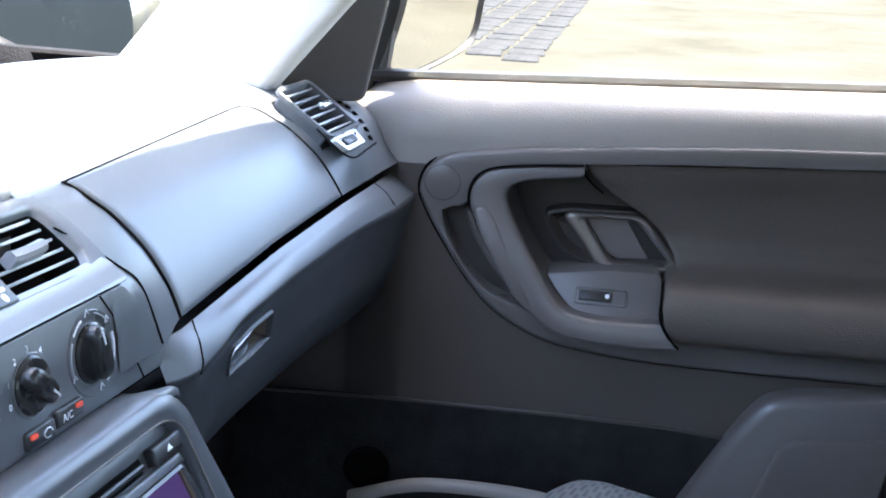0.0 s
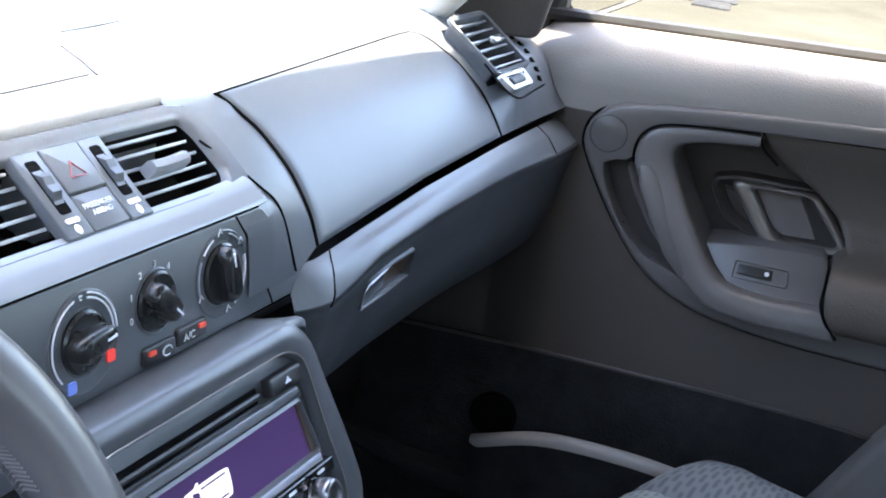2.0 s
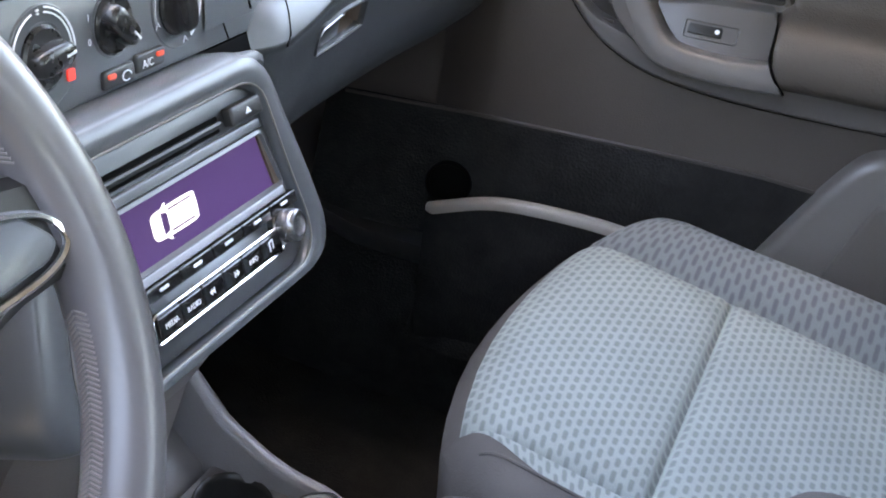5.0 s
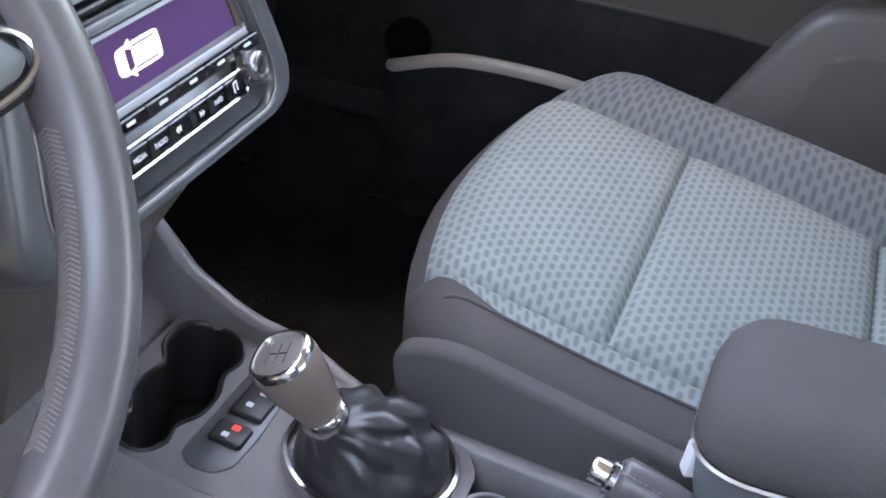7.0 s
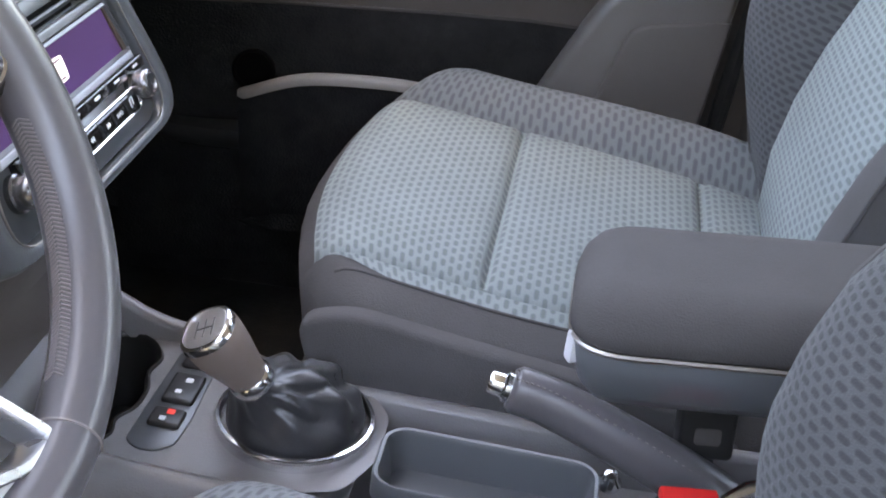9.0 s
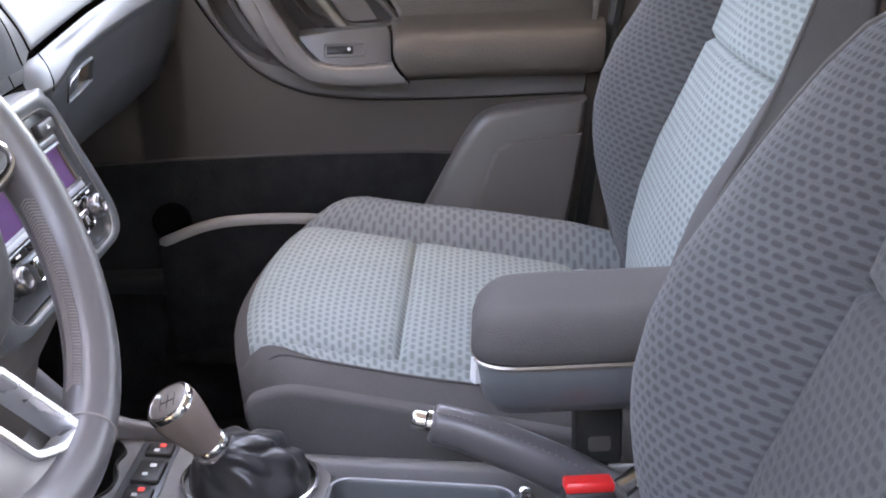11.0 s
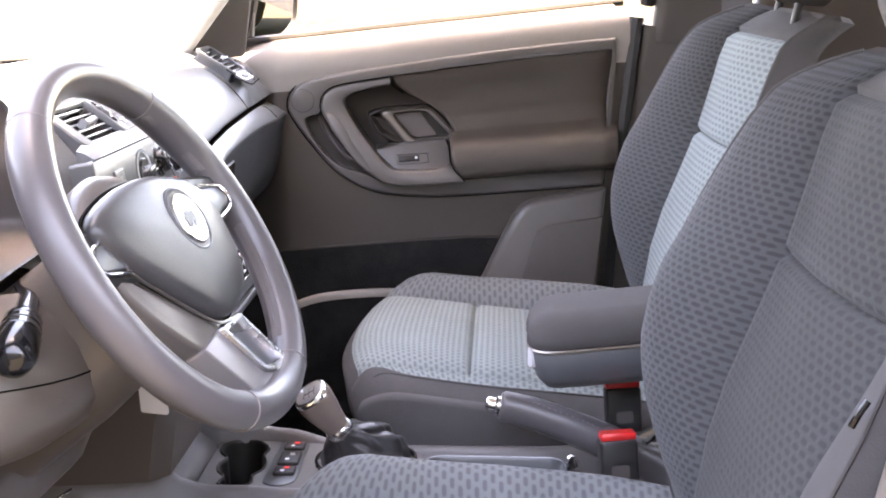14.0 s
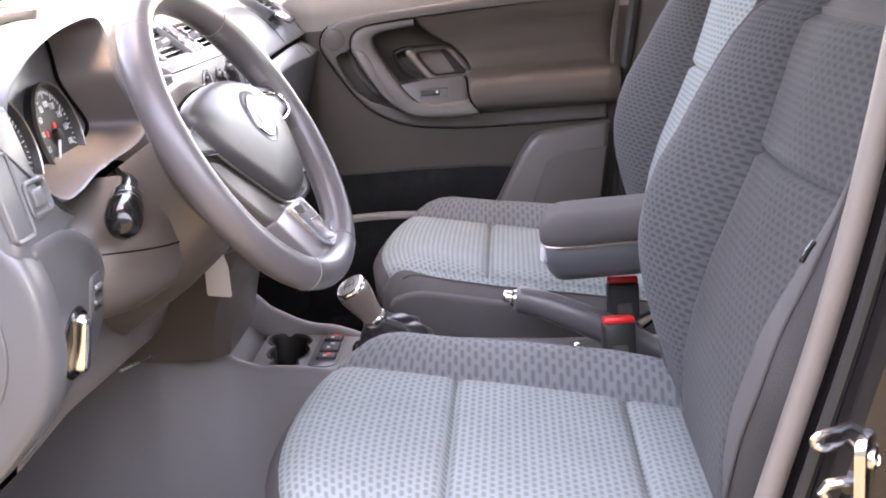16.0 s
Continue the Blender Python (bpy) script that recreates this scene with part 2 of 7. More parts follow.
def rnd(pts, r, n=4):
    """Rounds the corners of an outline."""
    P = [Vector((*p[:2], 0)) for p in pts]
    out = []
    for i, p in enumerate(P):
        a, b = P[i - 1], P[(i + 1) % len(P)]
        rr = min(r, (a - p).length * 0.45, (b - p).length * 0.45)
        s, e = p + (a - p).normalized() * rr, p + (b - p).normalized() * rr
        for j in range(n + 1):
            t = j / n
            q = s * (1 - t) ** 2 + p * 2 * t * (1 - t) + e * t * t
            out.append((q.x, q.y))
    return out


def circle(r, n=24, ry=None):
    return [(r * math.cos(2 * math.pi * i / n), (ry or r) * math.sin(2 * math.pi * i / n)) for i in range(n)]


def rings(bm, sections, closed=True, cap0=True, cap1=True, loop=False):
    """Skin through rings of points."""
    vs = [[bm.verts.new(p) for p in s] for s in sections]
    k = len(vs[0])
    m = len(vs)
    for i in range(m if loop else m - 1):
        for j in range(k if closed else k - 1):
            a, b = vs[i], vs[(i + 1) % m]
            try:
                bm.faces.new((a[j], a[(j + 1) % k], b[(j + 1) % k], b[j]))
            except ValueError:
                pass
    if closed and not loop:
        if cap0:
            bm.faces.new(list(reversed(vs[0])))
        if cap1:
            bm.faces.new(vs[-1])
    return vs


def offset(outline, d):
    """An outline moved inwards by d, roughly."""
    k = len(outline)
    area = sum(outline[i][0] * outline[(i + 1) % k][1] - outline[(i + 1) % k][0] * outline[i][1] for i in range(k))
    s = 1 if area > 0 else -1
    out = []
    for i in range(k):
        a, p, b = outline[i - 1], outline[i], outline[(i + 1) % k]
        t = Vector((b[0] - a[0], b[1] - a[1]))
        if t.length < 1e-9:
            out.append(tuple(p))
            continue
        t.normalize()
        out.append((p[0] - t.y * s * d, p[1] + t.x * s * d))
    return out


def slab(bm, fr, outline, d0, d1, bevel=0.0015, dome=0.0):
    """A plate between depths d0 and d1 of a frame, with rounded front edges."""
    pts = [tuple(p[:2]) for p in outline]
    sec = [[fr.p(a, b, d0) for a, b in pts]]
    if bevel:
        sec.append([fr.p(a, b, d1 - bevel * math.copysign(1, d1 - d0)) for a, b in pts])
        sec.append([fr.p(a, b, d1 - 0.3 * bevel * math.copysign(1, d1 - d0)) for a, b in offset(pts, bevel * 0.35)])
        pts = offset(pts, bevel)
    sec.append([fr.p(a, b, d1) for a, b in pts])
    rings(bm, sec)


def box(bm, c, s, m=None, bevel=0.002):
    fr = Fr((0, 0, 0), (1, 0, 0), (0, 1, 0))
    b2 = bmesh.new()
    x, y, z = (v / 2 for v in s)
    bw = min(bevel, min(x, y, z) * 0.9)
    o = rrect(2 * x, 2 * y, max(bw * 1.0, 1e-4), 2)
    sec = [[fr.p(a, b, -z) for a, b in offset(o, bw * 0.7)], [fr.p(a, b, -z + bw) for a, b in o], [fr.p(a, b, z - bw) for a, b in o], [fr.p(a, b, z) for a, b in offset(o, bw * 0.7)]]
    rings(b2, sec)
    mm = Matrix.Translation(c) @ (m or Matrix.Identity(4))
    b2.transform(mm)
    tmp = bpy.data.meshes.new("tmp")
    b2.to_mesh(tmp)
    b2.free()
    bm.from_mesh(tmp)
    bpy.data.meshes.remove(tmp)


def tube(bm, pts, r, n=10, closed=False, flat=None, up=None):
    """A round or flattened bar along points. r may be a list."""
    P = [Vector(p) for p in pts]
    k = len(P)
    R = r if isinstance(r, (list, tuple)) else [r] * k
    sec = []
    u = Vector(up) if up else None
    for i, p in enumerate(P):
        t = (P[(i + 1) % k] - P[i - 1]) if closed else (P[min(i + 1, k - 1)] - P[max(i - 1, 0)])
        t.normalize()
        if u is None:
            u = t.orthogonal()
        u = (u - u.dot(t) * t).normalized()
        w = t.cross(u)
        fl = flat or 1.0
        sec.append([p + (u * math.cos(2 * math.pi * j / n) * fl + w * math.sin(2 * math.pi * j / n)) * R[i] for j in range(n)])
        if up:
            u = Vector(up)
    rings(bm, sec, loop=closed)


def lathe(bm, fr, prof, n=28):
    """Turns a profile of (radius, height) round a frame's normal."""
    rings(bm, [[fr.p(r * math.cos(2 * math.pi * j / n), r * math.sin(2 * math.pi * j / n), h) for j in range(n)] for r, h in prof])


def text_mesh(body, fr, a, b, size, depth, material, parent, name="lettering"):
    cu = bpy.data.curves.new(name, "FONT")
    cu.body, cu.size, cu.extrude, cu.align_x, cu.align_y = body, size, 0.0002, "CENTER", "CENTER"
    tmp = new("tmp_text", cu)
    me = bpy.data.meshes.new_from_object(tmp.evaluated_get(bpy.context.evaluated_depsgraph_get()))
    bpy.data.objects.remove(tmp)
    bpy.data.curves.remove(cu)
    o = fr.p(a, b, depth)
    m = Matrix(((fr.u.x, fr.v.x, fr.n.x, o.x), (fr.u.y, fr.v.y, fr.n.y, o.y), (fr.u.z, fr.v.z, fr.n.z, o.z), (0, 0, 0, 1)))
    me.transform(m)
    me.name = name
    me.materials.clear()
    me.materials.append(material)
    ob = new(name, me)
    ob.parent = parent
    ob.matrix_parent_inverse = base_of(parent).inverted()
    return ob

# ---- ground and surroundings ----
bm = bmesh.new()
gx = [-400, -120, -40, -15, -8, -5, -3, -2, -1, 0, 1, 2, 3, 5, 8, 15, 40, 120, 400]
gv = [[bm.verts.new((x, y, 0)) for y in gx] for x in gx]
for i in range(len(gx) - 1):
    for j in range(len(gx) - 1):
        bm.faces.new((gv[i][j], gv[i + 1][j], gv[i + 1][j + 1], gv[i][j + 1]))
thing("ground", bm, ASPHALT, "dry pale brown yard ground outside the car", "ground", kind="structure")

DF = Fr((0, 0.69, 0), (1, 0.12, 0), (0, 0, 1))          # passenger door's inner face


def sillz(x):
    return 1.028 + 0.045 * x


# ---- body shell ----
shell = root("car_body", (0.3, 0.03, 0.2), "dark painted car body shell with pillars, roof and glass", "car body", kind="structure")

bm = bmesh.new()
sec = []
for x, z, hw in ((-0.02, 1.47, 0.50), (0.12, 1.53, 0.53), (0.5, 1.57, 0.55), (1.0, 1.57, 0.55), (1.6, 1.55, 0.53), (2.1, 1.49, 0.48)):
    row = []
    for k in range(13):
        a = -1 + k / 6
        row.append(V(x, 0.03 + hw * a, z - 0.05 * a ** 4 - 0.012 * a * a))
    up = [p + V(0, 0, 0.04) for p in reversed(row)]
    sec.append(row + up)
rings(bm, sec)
part("roof", bm, HEADLINER, shell, "pale cloth headliner under a dark roof")

# floor pan and carpet
bm = bmesh.new()
box(bm, (0.55, 0.03, 0.27), (3.1, 1.52, 0.06), bevel=0.01)
part("floor", bm, CARPET, shell, "black carpeted floor")
bm = bmesh.new()
fl = [(-0.72, 0.98), (-0.62, 0.72), (-0.58, 0.5), (-0.5, 0.4), (-0.36, 0.31), (-0.2, 0.302)]
rings(bm, [[V(x, y, z) for y in (-0.72, -0.3, 0.05, 0.4, 0.77)] for x, z in fl] + [[V(x - 0.03, y, z - 0.03) for y in (-0.72, -0.3, 0.05, 0.4, 0.77)] for x, z in reversed(fl)], closed=False)
part("toe_board", bm, CARPET, shell, "black carpeted toe board")
# rear bench wall
bm = bmesh.new()
box(bm, (1.55, 0.03, 0.72), (0.14, 1.36, 0.66), pose(0, 0, 0, 0, 12, 0), bevel=0.04)
part("rear_bench", bm, CLOTH, shell, "dark cloth rear bench backrest")
bm = bmesh.new()
box(bm, (2.12, 0.03, 0.75), (0.08, 1.5, 0.9), bevel=0.02)
part("tailgate", bm, BROWNP, shell, "dark plastic tailgate lining")

# windscreen, side and rear glass
def pane(name, pts, label, parent):
    bm = bmesh.new()
    a, b, c, d = (Vector(p) for p in pts)
    n = (b - a).cross(d - a).normalized() * 0.004
    grid = [[a.lerp(b, i / 6).lerp(d.lerp(c, i / 6), j / 6) for i in range(7)] for j in range(7)]
    fr0 = [bm.verts.new(p) for row in grid for p in row]
    for j in range(6):
        for i in range(6):
            bm.faces.new([fr0[k] for k in (j * 7 + i, j * 7 + i + 1, j * 7 + i + 8, j * 7 + i + 7)])
    ob = part(name, bm, GLASS, parent, label)
    ob.visible_shadow = False
    return ob


pane("windscreen", ((-0.66, -0.62, 0.985), (-0.66, 0.68, 0.985), (-0.02, 0.53, 1.475), (-0.02, -0.47, 1.475)), "clear sloping windscreen glass", shell)
pane("rear_window", ((2.14, -0.55, 1.15), (2.14, 0.61, 1.15), (2.08, 0.48, 1.46), (2.08, -0.42, 1.46)), "rear window glass", shell)

bm = bmesh.new()
tube(bm, [(-0.66, 0.655, 0.987), (-0.50, 0.655, 1.108), (-0.25, 0.60, 1.30), (-0.02, 0.545, 1.475)], 0.006, 8)
part("windscreen_seal", bm, BLACK, shell, "black windscreen edge seal")


def pillar(name, pts, w, t, material, label, across):
    bm = bmesh.new()
    sec = []
    for i, p in enumerate(pts):
        p = Vector(p)
        d = (Vector(pts[min(i + 1, len(pts) - 1)]) - Vector(pts[max(i - 1, 0)])).normalized()
        a = Vector(across)
        a = (a - a.dot(d) * d).normalized()
        b = d.cross(a)
        sec.append([p + a * u + b * v for u, v in rrect(w, t, min(w, t) * 0.42, 4)])
    rings(bm, sec)
    return part(name, bm, material, shell, label)


for s in (1, -1):
    yy = lambda y: y if s > 0 else 0.06 - y
    pillar("front_pillar", [(-0.33, yy(0.612), 0.935), (-0.245, yy(0.604), 1.03), (-0.12, yy(0.59), 1.17), (0.02, yy(0.56), 1.32), (0.16, yy(0.53), 1.46), (0.24, yy(0.52), 1.53)], 0.14, 0.035, CREAM, "pale plastic windscreen pillar trim", (1, 0, -0.62))
    # roof rail over the doors
    pillar("roof_rail", [(-0.02, yy(0.565), 1.45), (0.35, yy(0.60), 1.50), (0.9, yy(0.61), 1.50), (1.5, yy(0.60), 1.48), (2.05, yy(0.53), 1.42)], 0.10, 0.06, CREAM, "pale roof rail trim", (0, 1, 0.4))
    # edge strip added and widened out of view to keep sun off the cabin
    ex = 0.082 if s > 0 else 0.20
    bm = bmesh.new()
    rings(bm, [[V(x, yy(y), z), V(x, yy(y + ex), z - 0.012), V(x, yy(y + ex + 0.007), z - 0.03), V(x, yy(y + 0.03), z - 0.03)] for x, y, z in ((-0.40, 0.645, 0.99), (-0.26, 0.625, 1.09), (-0.12, 0.605, 1.26), (0.02, 0.585, 1.44), (0.12, 0.59, 1.49), (0.35, 0.62, 1.515), (0.6, 0.652, 1.515), (0.9, 0.655, 1.515), (1.5, 0.645, 1.495), (2.05, 0.54, 1.43))])
    part("roof_sun_shield", bm, PAINT, shell, "dark roof edge widened out of view to block sun")
    pillar("rear_pillar", [(1.95, yy(0.76), 0.95), (2.0, yy(0.70), 1.2), (2.06, yy(0.58), 1.44)], 0.22, 0.06, CREAM, "pale rear pillar trim", (1, 0, 0))
    pane("rear_side_window", ((0.74, yy(0.77), 1.06), (1.9, yy(0.77), 1.08), (1.95, yy(0.62), 1.46), (0.72, yy(0.64), 1.47)), "rear side window glass", shell)
    bm = bmesh.new()
    box(bm, (1.3, yy(0.78), 0.68), (1.12, 0.06, 0.76), bevel=0.02)
    part("rear_door_lining", bm, DOORP, shell, "dark plastic rear door lining")

# passenger side middle pillar: dark lower trim, pale upper trim
pillar("middle_pillar_lower", [(0.575, 0.79, 0.42), (0.595, 0.79, 0.62), (0.625, 0.785, 0.85), (0.655, 0.775, 1.0)], 0.21, 0.05, BROWNP, "dark brown plastic lower middle pillar trim", (1, 0, 0))
pillar("middle_pillar_upper", [(0.64, 0.77, 0.985), (0.655, 0.745, 1.1), (0.68, 0.69, 1.3), (0.70, 0.63, 1.47)], 0.14, 0.045, BROWNP, "dark brown plastic upper middle pillar trim", (1, 0, 0))
# black door seal strip beside the door
bm = bmesh.new()
tube(bm, spline([(0.462, 0.752, 0.42), (0.487, 0.755, 0.6), (0.512, 0.757, 0.8), (0.548, 0.757, 1.03)], 6), 0.012, 8)
part("door_seal", bm, BLACK, shell, "black rubber door seal")

# driver side: sill, dark painted pillar, grey seal, striker and hinge
bm = bmesh.new()
op = [(0.30, 0.30), (0.40, 0.40), (0.462, 0.54), (0.499, 0.655), (0.545, 0.805), (0.578, 0.945), (0.625, 1.2), (0.66, 1.44)]
sec = [[V(x + 0.006, -0.655, z), V(x + 0.03, -0.70, z), V(x + 0.03, -0.735, z), V(x + 0.14, -0.76, z), V(x + 0.16, -0.70, z), V(x + 0.10, -0.62, z)] for x, z in [tuple(p) for p in spline([(a, 0, b) for a, b in op], 4) for p in [(p.x, p.z)]]]
rings(bm, sec)
part("driver_middle_pillar", bm, PAINT, shell, "glossy dark painted door pillar")
bm = bmesh.new()
tube(bm, spline([(a, -0.672, b) for a, b in op], 5), 0.0105, 10, flat=1.0)
part("driver_door_seal", bm, SEAL, shell, "grey rubber door opening seal")
bm = bmesh.new()
tube(bm, spline([(a + 0.02, -0.688, b) for a, b in op], 5), 0.006, 8)
part("driver_seal_lip", bm, BLACK, shell, "black seal lip")
bm = bmesh.new()
box(bm, (0.0, -0.66, 0.31), (0.95, 0.14, 0.10), bevel=0.03)
part("door_sill", bm, BLACK, shell, "black plastic door sill")
bm = bmesh.new()
box(bm, (-0.45, -0.69, 0.62), (0.30, 0.06, 0.7), bevel=0.02)
part("driver_front_pillar_base", bm, PAINT, shell, "dark painted front door post")

# striker and latch fittings on the driver's pillar
bm = bmesh.new()
tube(bm, spline([(0.556, -0.70, 0.714), (0.537, -0.72, 0.716), (0.522, -0.727, 0.715), (0.517, -0.727, 0.710), (0.522, -0.727, 0.7045), (0.537, -0.72, 0.704), (0.556, -0.70, 0.704)], 5), 0.0032, 8)
part("door_striker", bm, STEEL, shell, "bright steel striker loop")
fh = Fr((0.551, -0.742, 0.690), (0.55, 0.83, 0), (0, 0, 1))
bm = bmesh.new()
slab(bm, fh, rrect(0.030, 0.062, 0.013, 5), -0.004, 0.004, 0.002)
hinge = part("latch_plate", bm, STEEL, shell, "bright steel latch plate with a bolt")
bm = bmesh.new()
lathe(bm, Fr(fh.p(0.0, 0.012, 0.004), fh.u, fh.v), [(0.008, -0.001), (0.008, 0.003), (0.0065, 0.0045), (0.004, 0.0045), (0.0035, 0.002), (0.001, 0.002)], 14)
part("bolt", bm, CHROME, hinge)
bm = bmesh.new()
tube(bm, [(0.552, -0.735, 0.684), (0.535, -0.742, 0.685), (0.522, -0.745, 0.684), (0.519, -0.745, 0.679), (0.524, -0.745, 0.670), (0.536, -0.742, 0.666), (0.552, -0.735, 0.667)], 0.0042, 8)
part("latch_loop", bm, STEEL, hinge, "bright steel loop")
# painted skin behind the driver's pillar
bm = bmesh.new()
rings(bm, [[V(x, y, z) for x in (0.60, 0.9, 1.4, 1.9)] for y, z in ((-0.755, 1.02), (-0.785, 0.95), (-0.80, 0.75), (-0.795, 0.5), (-0.76, 0.28))], closed=False)
part("rear_door_skin", bm, PAINT, shell, "dark painted rear door skin")

# ---- passenger door ----
door = root("door_1", (0.2, 0.76, 0.4), "closed passenger door with dark grey plastic lining and side window", "door", kind="structure")


def dprof(x0, x1, prof, nx=24, slope=0.0, x_in=None):
    """A skin along the door from x0 to x1 of (depth, height) points."""
    b = bmesh.new()
    secs = []
    for i in range(nx + 1):
        x = x0 + (x1 - x0) * i / nx
        secs.append([DF.p(x, z + slope * x, d) for d, z in prof])
    rings(b, secs, closed=False)
    return b


def even(o, n=120):
    """An outline with n points spread evenly along it, from its first one."""
    P = [V(a, b, 0) for a, b in o]
    L = [0.0]
    for i in range(len(P)):
        L.append(L[-1] + (P[(i + 1) % len(P)] - P[i]).length)
    out = []
    for j in range(n):
        d = L[-1] * j / n
        i = max(q for q in range(len(P)) if L[q] <= d)
        q = P[i].lerp(P[(i + 1) % len(P)], (d - L[i]) / max(1e-9, L[i + 1] - L[i]))
        out.append((q.x, q.y))
    return out


def curve2(pts, n=5):
    return [(p.x, p.y) for p in spline([(a, b, 0) for a, b in pts], n)]


trim_o = curve2([(0.515, 1.000), (0.45, 0.998), (0.34, 0.993), (0.245, 0.987), (0.14, 0.978), (0.085, 0.9735), (0.0295, 0.9665), (-0.002, 0.9600), (-0.0190, 0.9480), (-0.0275, 0.9330), (-0.0285, 0.917), (-0.0235, 0.905), (-0.010, 0.881), (0.010, 0.851), (0.033, 0.820), (0.058, 0.796), (0.09, 0.778), (0.123, 0.767), (0.18, 0.759), (0.24, 0.756), (0.33, 0.7555), (0.444, 0.7565), (0.485, 0.758)], 4)
trim_i = curve2([(0.512, 0.981), (0.45, 0.9785), (0.36, 0.9745), (0.25, 0.9685), (0.14, 0.9605), (0.0876, 0.9560), (0.0495, 0.9505), (0.0317, 0.9405), (0.0241, 0.926), (0.0240, 0.9125), (0.0170, 0.9070), (0.004, 0.9050), (-0.0035, 0.8990), (0.000, 0.886), (0.007, 0.8705), (0.0254, 0.8415), (0.050, 0.8185), (0.0745, 0.8090), (0.0900, 0.804), (0.1040, 0.7960), (0.1296, 0.7865), (0.1486, 0.7838), (0.2063, 0.7820), (0.25, 0.783), (0.36, 0.785), (0.44, 0.788), (0.488, 0.790)], 4)


def inside(a, b, o):
    r = False
    for (x0, y0), (x1, y1) in zip(o, o[1:] + o[:1]):
        if (y0 > b) != (y1 > b) and a < (x1 - x0) * (b - y0) / (y1 - y0) + x0:
            r = not r
    return r


# main lining, shoulder and sill
prof = [tuple(p[:2]) for p in spline([(0.03, 0.40, 0), (0.02, 0.46, 0), (0.0, 0.52, 0), (-0.004, 0.60, 0), (0.0, 0.67, 0), (0.002, 0.80, 0), (0.0, 0.92, 0), (0.001, 0.945, 0), (0.003, 0.962, 0), (0.004, 0.980, 0), (-0.001, 0.999, 0), (-0.014, 1.015, 0), (-0.033, 1.026, 0), (-0.052, 1.031, 0)], 9)]
def lining(name, pr, material, label):
    bm = dprof(-0.42, 0.522, pr, 236)
    for v in bm.verts:
        if v.co.z > 0.9:
            v.co.z += 0.045 * v.co.x * min(1, (v.co.z - 0.9) / 0.1)
    for v in bm.verts:
        if v.co.x > 0.515:
            v.co.x += (v.co.z - 0.80) * 0.145 - 0.01
    # the front edge falls back behind the dashboard
    for v in bm.verts:
        v.co.y += 0.035 * max(0.0, min(1.0, (-0.040 - v.co.x) / 0.07)) ** 1.5
    # opening for the recess, the insert and the pull pocket
    hole = offset(trim_i, -0.003)
    cut = []
    for f in bm.faces:
        c = f.calc_center_median() - DF.o
        if inside(c.dot(DF.u), c.z, hole):
            cut.append(f)
    bmesh.ops.delete(bm, geom=cut, context="FACES")
    return part(name, bm, material, door, label)


k0 = next(i for i, p in enumerate(prof) if p[1] > 0.945)
k1 = next(i for i, p in enumerate(prof) if p[1] > 0.515)
# lower part takes the near-black carpet material, darker than the lining above
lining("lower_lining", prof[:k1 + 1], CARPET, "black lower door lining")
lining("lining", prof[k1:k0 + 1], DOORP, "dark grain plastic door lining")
lining("shoulder", prof[k0:], DOOR_LIT, "grey plastic door shoulder lightened for sky light")
bm = bmesh.new()
tube(bm, [DF.p(x, sillz(x) + 0.004, -0.052) for x in np.linspace(-0.12, 0.54, 20)], 0.0075, 8)
part("window_seal", bm, BLACK, door, "black window seal strip")

# outer skin
bm = dprof(-0.5, 0.55, [(-0.09, 1.02), (-0.12, 0.98), (-0.16, 0.8), (-0.17, 0.6), (-0.14, 0.3)], 8)
part("outer_skin", bm, PAINT, door, "dark painted outer skin")
# window glass and frame
pane("side_window", (DF.p(-0.12, 1.02, -0.06), DF.p(0.56, 1.05, -0.06), (0.62, 0.64, 1.47), (0.2, 0.63, 1.47)), "clear side window glass", door)
bm = bmesh.new()
tube(bm, spline([DF.p(-0.105, 1.01, -0.055), (-0.085, 0.745, 1.1), (-0.05, 0.72, 1.25), (0.05, 0.68, 1.4), (0.2, 0.64, 1.475), (0.62, 0.64, 1.48), (0.60, 0.70, 1.25), (0.565, 0.755, 1.05)], 5), 0.013, 8)
part("window_frame", bm, BLACK, door, "black window frame")
bm = bmesh.new()
slab(bm, Fr((0, 0.700, 0), (1, 0.42, 0), (0, 0, 1)), rnd([(-0.235, 1.005), (-0.094, 1.008), (-0.075, 1.10), (-0.052, 1.24), (-0.10, 1.19), (-0.16, 1.12)], 0.01), -0.02, 0.0, 0.004)
part("mirror_triangle", bm, BROWNP, door, "dark brown plastic triangle at the front of the window")
bm = bmesh.new()
tube(bm, [(-0.098, 0.742, 1.0), (-0.084, 0.742, 1.10), (-0.06, 0.735, 1.24)], 0.008, 8)
part("triangle_edge", bm, DOORT, door, "pale edge strip")

# raised trim: a plate round the grip, the pull pocket and the padded insert
eo_, ei_ = even(trim_o), even(trim_i)
bm = bmesh.new()
rings(bm, [[DF.p(a, b, d) for a, b in o] for o, d in ((eo_, -0.002), (eo_, 0.005), (offset(eo_, 0.0015), 0.0085), (offset(eo_, 0.005), 0.0105), (offset(ei_, -0.003), 0.0105), (offset(ei_, -0.0012), 0.0098), (ei_, 0.0075), (ei_, -0.030))], cap0=False, cap1=False)
part("trim_panel", bm, DOORT, door, "smooth grey plastic trim surround")
bm = bmesh.new()
tube(bm, [DF.p(a, b, 0.0006) for a, b in offset(trim_o, -0.0012)], 0.0018, 6, closed=True)
part("trim_joint", bm, DEEP, door)
# floor of the pull pocket and of the handle recess
bm = bmesh.new()
